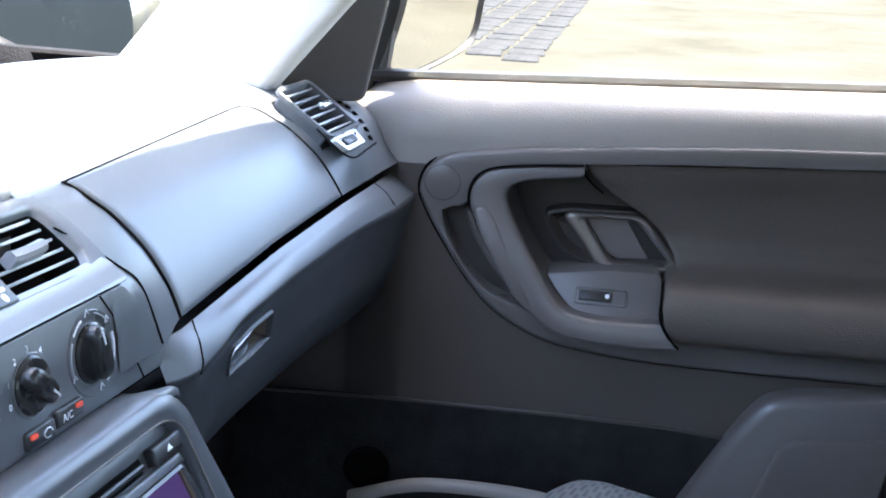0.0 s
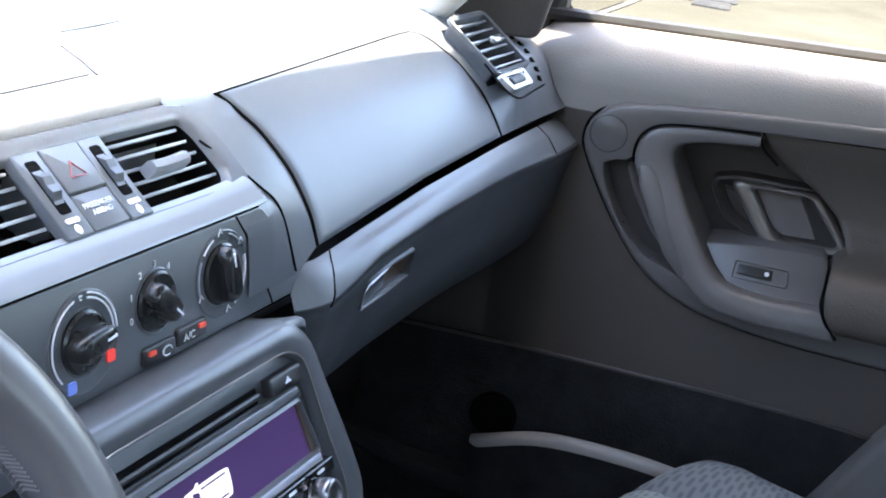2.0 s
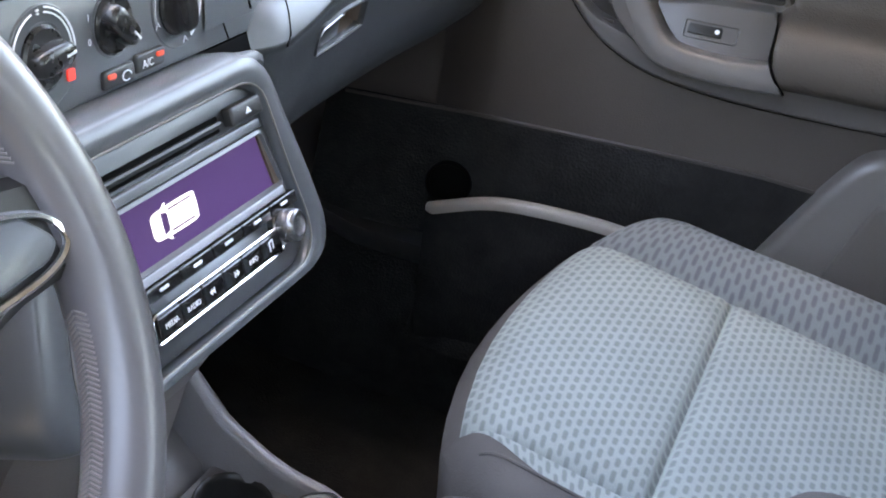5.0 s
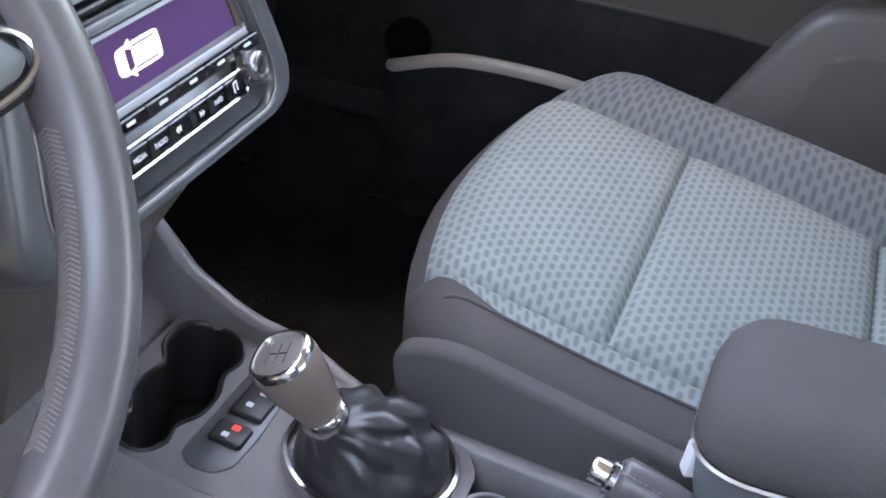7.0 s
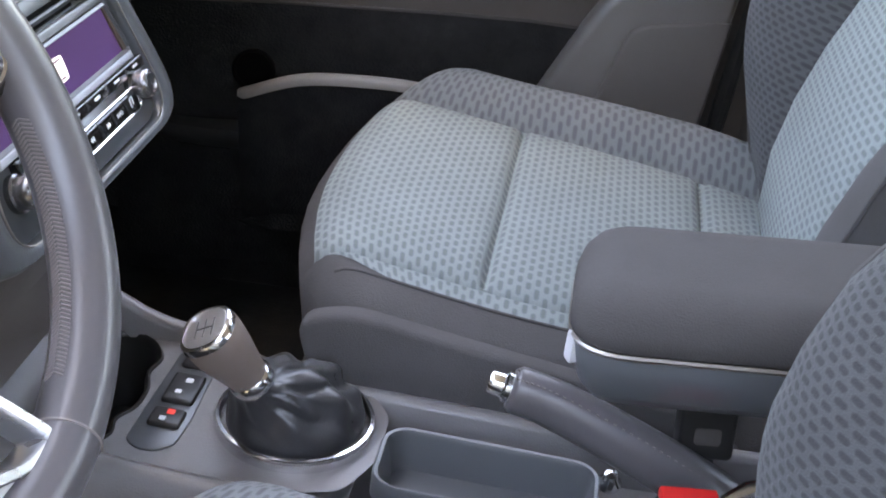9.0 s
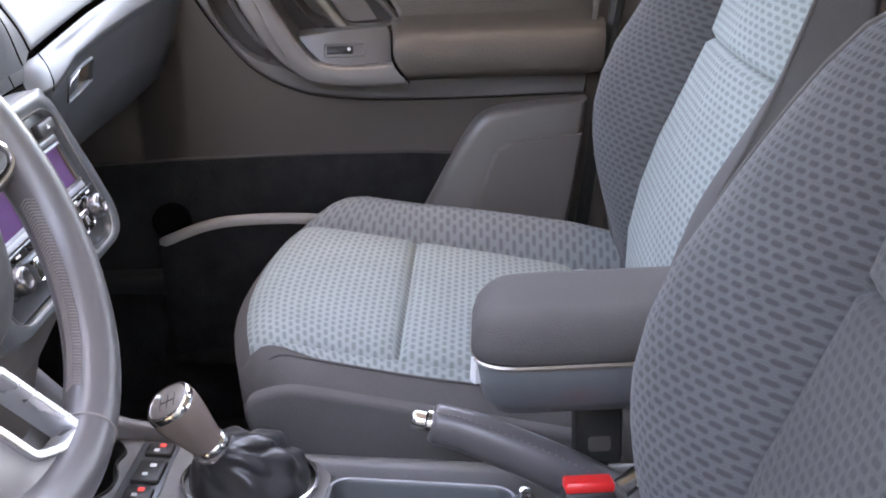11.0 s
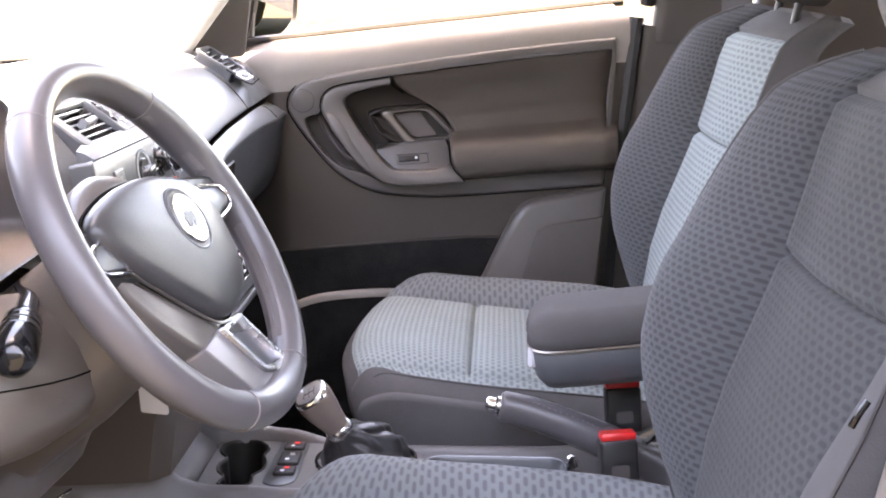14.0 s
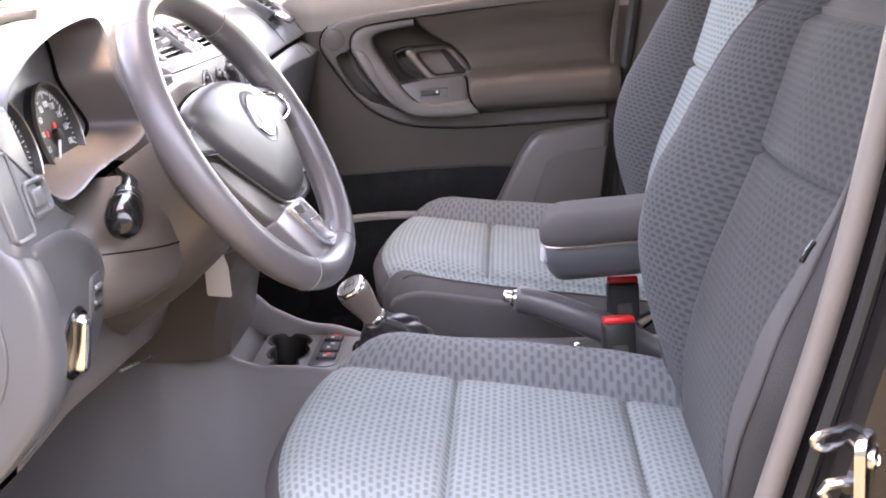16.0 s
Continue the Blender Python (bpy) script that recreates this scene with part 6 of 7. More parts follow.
rings(bm, [[V(c - e * abs(a) ** 2.4, -0.345 + w * a, z + 0.010 * a * a) for a in np.linspace(-1, 1, 23)] for c, z, w, e in LOWC], closed=False)
part("lower_cover", bm, COLP, colm, "dark plastic lower column cover", smooth=60)
groove("shroud_seam", [V(-0.0255 - 0.085 * abs(a) ** 2.4, -0.345 + 0.122 * a, 0.8035 + 0.010 * a * a) for a in np.linspace(-1, 1, 15)], 0.0009, colm)
# stalk
SA, SB = V(-0.066, -0.412, 0.857), V(0.22, -1, -0.22).normalized()
bm = bmesh.new()
tube(bm, [V(-0.09, -0.345, 0.870), V(-0.072, -0.38, 0.866), SA + SB * 0.002], [0.008, 0.009, 0.011], 12)
part("stalk_arm", bm, GLOSS, colm)
bm = bmesh.new()
su = SB.orthogonal().normalized()
lathe(bm, Fr(SA, su, SB.cross(su)), [(0.006, -0.008), (0.0135, -0.005), (0.0155, 0.0), (0.0155, 0.006), (0.0135, 0.0075), (0.0160, 0.009), (0.0165, 0.016), (0.0140, 0.0175), (0.0165, 0.019), (0.0175, 0.028), (0.0155, 0.0295), (0.0175, 0.031), (0.0180, 0.052), (0.0150, 0.064), (0.008, 0.070), (0.001, 0.071)], 24)
part("stalk_head", bm, GLOSS, colm, "ribbed gloss black stalk head")
# ignition key tag
tag = root("key_tag", (-0.06, -0.11, 0.70), "blank white paper tag hanging from the ignition key", "tag")
bm = bmesh.new()
slab(bm, Fr((-0.060, -0.110, 0.703), (0.93, -0.37, 0), (0.0, 0, 1)), rnd([(-0.014, 0.024), (-0.002, 0.031), (0.010, 0.030), (0.017, 0.010), (0.018, -0.028), (-0.018, -0.028), (-0.018, 0.010)], 0.004), -0.0006, 0.0006, 0)
part("card", bm, PAPER, tag)
bm = bmesh.new()
tube(bm, [(-0.061, -0.110, 0.732), (-0.070, -0.125, 0.752), (-0.078, -0.145, 0.772), (-0.080, -0.160, 0.785)], 0.0012, 6)
part("string", bm, PAPER, tag)
bm = bmesh.new()
box(bm, (-0.080, -0.170, 0.790), (0.02, 0.034, 0.022), bevel=0.004)
part("key_head", bm, BLACK, tag)

# ---- steering wheel ----
wheel = root("steering_wheel", WF.o, "dark leather steering wheel with three spokes and silver trim", "steering wheel")
bm = bmesh.new()
R, r = 0.1617, 0.0168
secs = []
for i in range(96):
    a = 2 * math.pi * i / 96
    c = WF.p(R * math.cos(a), R * math.sin(a), 0)
    out = WF.u * math.cos(a) + WF.v * math.sin(a)
    ang = math.degrees(a) % 360
    grip = 1.0 + 0.07 * (math.exp(-((ang - 36) / 12) ** 2) + math.exp(-((ang - 140) / 14) ** 2))
    secs.append([c + (out * math.cos(t) * r * 0.97 + WF.n * math.sin(t) * r * 1.04) * grip for t in np.linspace(0, 2 * math.pi, 20, endpoint=False)])
rings(bm, secs, loop=True)
rimo = part("rim", bm, LEATHER, wheel, "dark smooth leather rim", smooth=180)
# perforated, stitched inner side of the grips
for lo_a, hi_a in ((18, 50), (128, 166), (204, 240), (302, 354)):
    bm = bmesh.new()
    for i in range(int((hi_a - lo_a) * 1.17)):
        a = radians(lo_a) + 2 * math.pi * i / 420
        for sg in (1, -1):
            ps = []
            for k in (0, 1):
                ak = a + 0.017 * k
                ok = WF.u * math.cos(ak) + WF.v * math.sin(ak)
                th = math.pi + sg * (0.33 - 0.31 * k)
                ps.append(WF.o + ok * (R + 0.985 * r * math.cos(th)) + WF.n * (1.055 * r * math.sin(th)))
            tube(bm, ps, 0.0006, 4)
    part("stitching", bm, THREAD, rimo, "grey stitching")
for ang in (51, 129, -67, -113):
    a = radians(ang)
    out = WF.u * math.cos(a) + WF.v * math.sin(a)
    c = WF.o + out * R
    bm = bmesh.new()
    tube(bm, [c + out * math.cos(t) * r * 0.985 + WF.n * math.sin(t) * r * 1.055 for t in np.linspace(0, 2 * math.pi, 24, endpoint=False)], 0.0008, 5, closed=True)
    part("rim_seam", bm, THREAD, rimo)
# hub back cover: a round bowl behind the pad
bm = bmesh.new()
rings(bm, [[WF.p(a - 0.008, b - 0.006, d) for a, b in circle(q, 40)] for q, d in ((0.070, -0.012), (0.082, -0.018), (0.088, -0.028), (0.086, -0.044), (0.076, -0.058), (0.060, -0.066))])
part("hub_cover", bm, COLP, wheel, "brown-grey plastic cover behind the hub", smooth=60)
# airbag pad: a shield with a drawn-out corner to each side
padk = [(-0.123, 0.036), (-0.104, 0.048), (-0.052, 0.058), (0.0, 0.0585), (0.034, 0.053), (0.072, 0.041), (0.094, 0.017), (0.091, -0.017), (0.073, -0.051), (0.047, -0.071), (0.010, -0.080), (-0.020, -0.076), (-0.045, -0.058), (-0.072, -0.034), (-0.100, -0.007), (-0.120, 0.021)]
pad = even([tuple(p[:2]) for p in spline([(a, b, 0) for a, b in padk], 6, True)], 96)
pc = V(-0.004, -0.002, 0)
bm = bmesh.new()
rings(bm, [[WF.p(pc.x + (a - pc.x) * s, pc.y + (b - pc.y) * s, d) for a, b in pad] for s, d in ((0.93, -0.02), (0.985, -0.006), (1.0, 0.005), (0.985, 0.0105), (0.95, 0.0140), (0.86, 0.0175), (0.6, 0.0210), (0.25, 0.0225))])
part("airbag_pad", bm, PADM, wheel, "smooth dark grey airbag pad", smooth=60)
groove("pad_gap", [WF.p(a * 1.010, b * 1.010, 0.0) for a, b in pad + pad[:1]], 0.0018, wheel, DEEP)
bm = bmesh.new()
tube(bm, spline([WF.p(-0.120, 0.016, 0.0065), WF.p(-0.100, -0.012, 0.0065), WF.p(-0.072, -0.039, 0.0065), WF.p(-0.046, -0.062, 0.0065), WF.p(-0.021, -0.080, 0.0065), WF.p(0.010, -0.084, 0.0065)], 5), 0.0013, 6)
part("pad_edge_line", bm, BRONZE, wheel, "thin bronze line under the pad")
f = Fr(WF.p(0.008, 0.008, 0.0212), WF.u, WF.v)
bm = bmesh.new()
lathe(bm, f, [(0.031, -0.004), (0.031, 0.0008), (0.029, 0.0020), (0.0262, 0.0006), (0.001, 0.0003)], 40)
em = part("emblem_ring", bm, PANEL, wheel)
bm = bmesh.new()
lathe(bm, f, [(0.0240, 0.0), (0.0240, 0.0022), (0.0228, 0.0032), (0.0205, 0.0030), (0.0200, 0.0024), (0.001, 0.0026)], 40)
e2 = part("emblem", bm, SILVER, em, "round chrome badge")
bm = bmesh.new()
for k in range(5):
    slab(bm, Fr(f.p(-0.008 + 0.004 * k, -0.002 + 0.002 * (k % 3), 0.0026), f.u, f.v), rrect(0.0026, 0.012 + 0.003 * (k % 2), 0.001, 2), 0, 0.0008, 0)
part("badge_shape", bm, PANEL, e2)
# side spokes: dark body, grey tongue edged by a bright line
for s, y0 in ((1, 0.0), (-1, -0.004)):
    bm = bmesh.new()
    rings(bm, [[WF.p(s * x, y + y0, d) for x, y, d in ((x0, hi, -0.014), (x0, hi, -0.001), (x0, hi - 0.005, 0.004), (x0, lo + 0.005, 0.004), (x0, lo, -0.001), (x0, lo, -0.014))] for x0, lo, hi in ((0.07, -0.020, 0.050), (0.10, -0.014, 0.046), (0.125, -0.006, 0.042), (0.152, -0.002, 0.040))])
    sp = part("spoke", bm, BLACK, wheel, "black side spoke")
    edge = [(0.092, 0.033), (0.122, 0.0285), (0.140, 0.0235), (0.1475, 0.015), (0.1445, 0.007), (0.130, 0.001), (0.104, -0.003)]
    bm = bmesh.new()
    tongue = rnd([(0.080, 0.031), (0.132, 0.0255), (0.145, 0.013), (0.138, 0.006), (0.088, -0.002)], 0.005, 4)
    slab(bm, WF, [(s * a, b + y0) for a, b in (tongue[::-1] if s > 0 else tongue)], 0.0, 0.0075, 0.0015)
    part("tongue", bm, PANEL, sp, "grey plastic tongue")
    bm = bmesh.new()
    tube(bm, spline([WF.p(s * a, b + y0, 0.0075) for a, b in edge], 4), 0.0017, 6)
    part("spoke_trim", bm, CHROME, sp, "thin bright line")
# chin under the pad, running from the side spoke into the lower spoke
bm = bmesh.new()
chin = [(-0.120, 0.004), (-0.118, -0.022), (-0.100, -0.052), (-0.080, -0.076), (-0.062, -0.092), (-0.012, -0.090), (-0.005, -0.078), (-0.045, -0.052), (-0.080, -0.022)]
chin = rnd(chin, 0.008, 4)
slab(bm, WF, chin, -0.022, 0.0015, 0.004)
part("chin", bm, COLP, wheel, "brown-grey plastic chin below the pad")
# lower spoke: pale satin band, bright open frame, end plate at the rim
bm = bmesh.new()
slab(bm, WF, rnd([(-0.066, -0.090), (-0.020, -0.084), (0.010, -0.134), (0.034, -0.146), (0.056, -0.143), (0.064, -0.156), (0.020, -0.163), (-0.026, -0.149)], 0.005, 4), -0.016, 0.0040, 0.002)
bs = part("lower_spoke", bm, SPOKE, wheel, "pale satin lower spoke")
bm = bmesh.new()
o = rnd([(-0.026, -0.084), (0.022, -0.082), (0.0545, -0.138), (0.050, -0.145), (0.030, -0.146), (0.004, -0.138)][::-1], 0.006)
rings(bm, [[WF.p(a, b, d) for a, b in offset(o, q)] for q, d in ((0, -0.010), (0.0, 0.0065), (0.0012, 0.008), (0.0052, 0.008), (0.0062, 0.006), (0.0066, -0.010))], cap0=False, cap1=False)
part("silver_frame", bm, SILVER, bs, "satin silver trim frame")
bm = bmesh.new()
slab(bm, WF, rnd([(0.018, -0.150), (0.052, -0.147), (0.062, -0.140), (0.078, -0.150), (0.066, -0.162), (0.020, -0.166)], 0.004, 3), -0.012, 0.0055, 0.002)
part("end_plate", bm, PANEL, bs, "grey end plate at the rim")

# ---- centre console ----
con = root("centre_console", (0.1, 0.055, 0.4), "dark grey plastic centre console with cup holder", "centre console")
ZL = lambda x: float(np.interp(x, [-0.44, -0.16, -0.134, -0.099, -0.071, -0.042, 0.0, 0.04, 0.09, 0.2, 0.35, 0.6], [0.73, 0.640, 0.6145, 0.5855, 0.561, 0.551, 0.549, 0.544, 0.540, 0.535, 0.525, 0.52]))
ZR = lambda x: float(np.interp(x, [-0.44, -0.16, -0.09, -0.058, -0.02, 0.003, 0.04, 0.078, 0.115, 0.2, 0.35, 0.6], [0.75, 0.69, 0.613, 0.580, 0.560, 0.552, 0.547, 0.536, 0.532, 0.530, 0.522, 0.52]))
YR = lambda x: float(np.interp(x, [-0.44, 0.03, 0.07, 0.12, 0.2, 0.6], [0.178, 0.178, 0.170, 0.154, 0.148, 0.148]))
bm = bmesh.new()
secs = []
for x in np.linspace(-0.44, 0.62, 110):
    zl, zr = ZL(x), ZR(x)
    base = min(zl, zr) - (0.022 if x < -0.064 else 0.095 if x < 0.014 else 0.012 if x < 0.2 else 0.045)
    yl, yr = -0.013, YR(x)
    flare = 0.030 + 0.05 * max(0.0, min(1.0, (0.05 - x) / 0.3))
    secs.append([V(x, yl - flare - 0.05, 0.30), V(x, yl - flare - 0.012, 0.40), V(x, yl - flare * 0.55, zl - 0.075), V(x, yl - 0.012, zl - 0.024), V(x, yl - 0.004, zl - 0.005), V(x, yl + 0.001, zl - 0.001), V(x, yl + 0.006, zl), V(x, yl + 0.011, zl - 0.0015), V(x, yl + 0.014, zl - 0.006), V(x, yl + 0.017, base), V(x, 0.07, base - 0.002), V(x, yr - 0.010, base), V(x, yr - 0.007, zr - 0.006), V(x, yr - 0.004, zr - 0.0015), V(x, yr + 0.001, zr), V(x, yr + 0.006, zr - 0.001), V(x, yr + 0.011, zr - 0.006), V(x, yr + 0.020, zr - 0.10), V(x, yr + 0.03, 0.30)])
rings(bm, secs, closed=False)
part("shell", bm, CONS, con, "dark grey console shell", smooth=50)
# top plate with the clover-shaped cup well cut out
PF = Fr((0.0375, 0.100, 0.5345), (1, 0, -0.05), (0, 1, 0))
well = even([(p.x - 0.0375, p.y - 0.100) for p in spline([V(*q, 0) for q in ((-0.020, 0.017), (-0.036, 0.026), (-0.034, 0.050), (-0.044, 0.066), (-0.048, 0.090), (-0.043, 0.111), (-0.054, 0.130), (-0.0555, 0.154), (-0.045, 0.168), (-0.0285, 0.172), (-0.008, 0.163), (0.004, 0.142), (0.001, 0.120), (0.008, 0.098), (0.008, 0.072), (-0.001, 0.052), (0.002, 0.034), (-0.006, 0.019))], 5, True)], 72)
plate_o = rnd([(-0.100, -0.098), (0.10, -0.100), (0.150, -0.082), (0.168, -0.040), (0.168, 0.020), (0.150, 0.046), (0.085, 0.056), (0.030, 0.070), (-0.100, 0.078)], 0.012, 4)
bm = bmesh.new()
loops = []
for o in (plate_o, well):
    vs = [bm.verts.new(PF.p(a, b, 0)) for a, b in o]
    loops += [bm.edges.new((vs[i], vs[(i + 1) % len(vs)])) for i in range(len(vs))]
bmesh.ops.triangle_fill(bm, use_beauty=True, edges=loops)
part("switch_panel", bm, CONS, con, "grey top plate with switches", smooth=0)
bm = bmesh.new()
rings(bm, [[PF.p(a, b, d) for a, b in offset(well, q)] for q, d in ((-0.0025, 0.0002), (-0.001, 0.0022), (0.0008, 0.0015), (0.002, -0.004), (0.004, -0.075))], cap0=False)
part("cup_well", bm, BLACK, con, "black clover-shaped cup holder", smooth=60)
bm = bmesh.new()
slab(bm, PF, rnd([(-0.022, -0.070), (-0.010, -0.079), (0.006, -0.078), (0.0165, -0.066), (0.0185, -0.030), (0.0165, 0.010), (0.0165, 0.062), (-0.020, 0.066)], 0.006, 4), -0.003, 0.0015, 0.001)
part("button_panel", bm, RSUR, con, "dark button panel")
for b0, h, nm, lab in ((-0.038, 0.023, "seat_heater_button", "small black seat heater button with a red symbol"), (0.003, 0.040, "lock_button", "black door lock button with white symbols"), (0.046, 0.023, "seat_heater_button", "small black seat heater button with a red symbol")):
    bt = root(nm, PF.p(0, b0, 0), lab, "button", "console buttons")
    bm = bmesh.new()
    slab(bm, PF, [(x, y + b0) for x, y in rrect(0.026, h, 0.003)], -0.004, 0.0055, 0.002)
    part("cap", bm, BLACK, bt)
    bm = bmesh.new()
    slab(bm, PF, [(x - 0.002, y + b0 - h * 0.2) for x, y in rrect(0.005, 0.005, 0.001)], 0.0055, 0.006, 0)
    part("symbol", bm, WHITEPRINT, bt)
    bm = bmesh.new()
    slab(bm, PF, [(x + 0.002, y + b0 + h * 0.22) for x, y in rrect(0.006, 0.006, 0.001)], 0.0055, 0.006, 0)
    part("symbol", bm, REDPRINT if h < 0.03 else WHITEPRINT, bt)
# gear lever
gear = root("gear_lever", (0.134, 0.089, 0.537), "gear lever with silver-rimmed knob and black leather boot", "gear lever")
bm = bmesh.new()
GF = Fr((0.134, 0.089, 0.5325), (1, 0, -0.05), (0, 1, 0))
rings(bm, [[GF.p(a, b, d) for a, b in circle(rr, 48)] for rr, d in ((0.0635, -0.004), (0.0640, 0.004), (0.0625, 0.0075), (0.0600, 0.0078), (0.0582, 0.005), (0.0575, -0.004))], cap0=False, cap1=False)
part("boot_ring", bm, CHROME, gear, "chrome boot ring")
bm = bmesh.new()
top = V(0.109, 0.049, 0.595)
secs = []
for i in range(25):
    t = i / 24
    c = V(0.135, 0.090, 0.533).lerp(top, t ** 0.85) + V(0.006, 0.010, 0.0) * math.sin(math.pi * t)
    rr = 0.0535 * (1 - t) ** 1.2 + 0.0165 * t ** 0.5 + 0.003 * math.sin(math.pi * t)
    ring = []
    for j in range(96):
        a = 2 * math.pi * j / 96
        slack = 0.5 + 0.5 * math.cos(a - 0.7)
        env = math.sin(math.pi * min(1, t * 1.03)) ** 0.8
        crease = abs(math.sin(2.5 * a + 5.5 * t)) ** 0.6 - 0.6
        fold = env * (0.25 + 0.75 * slack) * (0.0060 * crease + 0.0035 * math.sin(7 * a - 8 * t) + 0.0020 * math.sin(12 * a + 11 * t))
        ring.append(V(c.x + (rr + fold) * math.cos(a), c.y + (rr + fold) * math.sin(a), c.z + env * slack * (0.008 + 0.006 * crease + 0.003 * math.sin(5 * a - 9 * t))))
    secs.append(ring)
rings(bm, secs)
part("boot", bm, BOOT, gear, "creased black leather boot", smooth=70)
KD = (V(0.0785, 0.028, 0.650) - top).normalized()
KU = V(1, 0.1, 0) - KD * KD.dot(V(1, 0.1, 0))
KF = Fr(top, KU, KD.cross(KU))
bm = bmesh.new()
sq = [(math.copysign(abs(math.cos(a)) ** 0.8, math.cos(a)), math.copysign(abs(math.sin(a)) ** 0.8, math.sin(a))) for a in np.linspace(0, 2 * math.pi, 36, endpoint=False)]
rings(bm, [[KF.p(a * w, b * w, d) for a, b in sq] for w, d in ((0.0140, -0.002), (0.0150, 0.006), (0.0172, 0.018), (0.0200, 0.032), (0.0217, 0.045), (0.0217, 0.053), (0.0202, 0.058))])
part("knob", bm, KNOBM, gear, "satin dark knob", smooth=60)
bm = bmesh.new()
rings(bm, [[KF.p(a * w, b * w, d) for a, b in sq] for w, d in ((0.0217, 0.0545), (0.0209, 0.0595), (0.0194, 0.0612), (0.0180, 0.0609), (0.0174, 0.0585))], cap0=False, cap1=False)
part("knob_rim", bm, CHROME, gear, "bright knob rim", smooth=60)
bm = bmesh.new()
slab(bm, KF, [(a * 0.0178, b * 0.0178) for a, b in sq], 0.054, 0.0602, 0.001)
kt = part("knob_cap", bm, KNOBC, gear, "satin grey knob cap with shift pattern")
bm = bmesh.new()
for x in (-0.007, 0, 0.007):
    tube(bm, [KF.p(x, -0.008, 0.0606), KF.p(x, 0.008, 0.0606)], 0.0005, 4)
tube(bm, [KF.p(-0.007, 0, 0.0606), KF.p(0.007, 0, 0.0606)], 0.0005, 4)
part("shift_pattern", bm, BLACK, kt)
bm = bmesh.new()
lathe(bm, Fr(top + KD * -0.004, KF.u, KF.v), [(0.0155, -0.006), (0.0175, -0.002), (0.0175, 0.004), (0.0155, 0.007)], 24)
part("knob_collar", bm, CHROME, gear, "chrome collar")

# handbrake
brake = root("handbrake", (0.42, 0.06, 0.5), "black leather handbrake lever with chrome button", "handbrake")
bm = bmesh.new()
hb = spline([(0.302, 0.066, 0.607), (0.335, 0.066, 0.598), (0.39, 0.062, 0.576), (0.44, 0.060, 0.551), (0.49, 0.058, 0.52), (0.53, 0.056, 0.49)], 5)
tube(bm, hb, [0.0135] + [0.0165] * 4 + list(np.linspace(0.0172, 0.021, len(hb) - 5)), 16, flat=1.15, up=(0, 0, 1))
grip = part("grip", bm, LEATHER, brake, "black leather grip", smooth=60)
for s in (-0.006, 0.006):
    bm = bmesh.new()
    for i in range(40):
        t = i / 40 * (len(hb) - 3) + 1
        p = hb[int(t)].lerp(hb[int(t) + 1], t - int(t))
        q = p + V(0.0022, 0, -0.001)
        tube(bm, [p + V(0, s - 0.006, 0.0178), q + V(0, s - 0.006, 0.0178)], 0.0007, 4)
    part("stitching", bm, THREAD, grip)
bm = bmesh.new()
bd = (hb[0] - hb[3]).normalized()
bf = Fr(hb[0], V(0, 1, 0), bd.cross(V(0, 1, 0)))
lathe(bm, bf, [(0.0115, -0.004), (0.0120, 0.004), (0.0092, 0.006), (0.0090, 0.015), (0.0075, 0.017), (0.001, 0.0172)], 20)
part("button", bm, CHROME, brake, "chrome release button")
# tray beside the lever with a chrome screw
bm = bmesh.new()
TF = Fr((0.292, 0.058, 0.5325), (1, 0, -0.06), (0, 1, 0))
to = rrect(0.172, 0.080, 0.022, 6)
rings(bm, [[TF.p(a, b, d) for a, b in offset(to, q)] for q, d in ((0, -0.02), (0, -0.002), (0.0015, 0.0), (0.004, -0.0005), (0.006, -0.004), (0.011, -0.034))], cap0=False)
part("tray", bm, RSUR, con, "dark grey tray beside the handbrake")
bm = bmesh.new()
lathe(bm, Fr((0.385, 0.080, 0.522), (1, 0, 0), (0, 1, 0.3)), [(0.009, 0), (0.009, 0.004), (0.006, 0.008), (0.005, 0.014), (0.001, 0.016)], 16)
part("screw", bm, CHROME, con, "small chrome stud")

# armrest
arm = root("armrest", (0.5, 0.055, 0.6), "dark cloth armrest over a grey plastic storage box", "armrest")


def capsule_outline(x0, x1, y0, y1, r):
    return rnd([(x0, y0), (x1, y0), (x1, y1), (x0, y1)], r, 8)


ao = capsule_outline(0.338, 0.66, -0.010, 0.130, 0.045)
bm = bmesh.new()
rings(bm, [[V(a, b, d + (a - 0.34) * 0.05) for a, b in offset(ao, q)] for q, d in ((0.004, 0.690), (0.0, 0.694), (0.0005, 0.704), (0.004, 0.715), (0.011, 0.723), (0.020, 0.728), (0.031, 0.730))])
part("lid", bm, ARMC, arm, "dark cloth padded lid", smooth=60)
bm = bmesh.new()
rings(bm, [[V(a, b, d + (a - 0.34) * 0.05) for a, b in offset(ao, q)] for q, d in ((0.030, 0.640), (0.018, 0.643), (0.009, 0.654), (0.003, 0.673), (0.001, 0.686), (0.002, 0.690))])
part("box", bm, PANEL, arm, "grey plastic storage box", smooth=60)
bm = bmesh.new()
tube(bm, [V(a, b, 0.6895 + (a - 0.34) * 0.05) for a, b in offset(ao, 0.0015)], 0.0022, 6, closed=True)
part("seam_line", bm, BRONZE, arm, "thin bright line under the lid")
bm = bmesh.new()
slab(bm, Fr((0.3415, 0.016, 0.680), (0.45, -0.89, 0), (0.05, 0.05, 1)), rrect(0.011, 0.022, 0.003), -0.01, 0.002, 0.001)
part("release_tab", bm, TABM, arm, "pale release tab")
bm = bmesh.new()
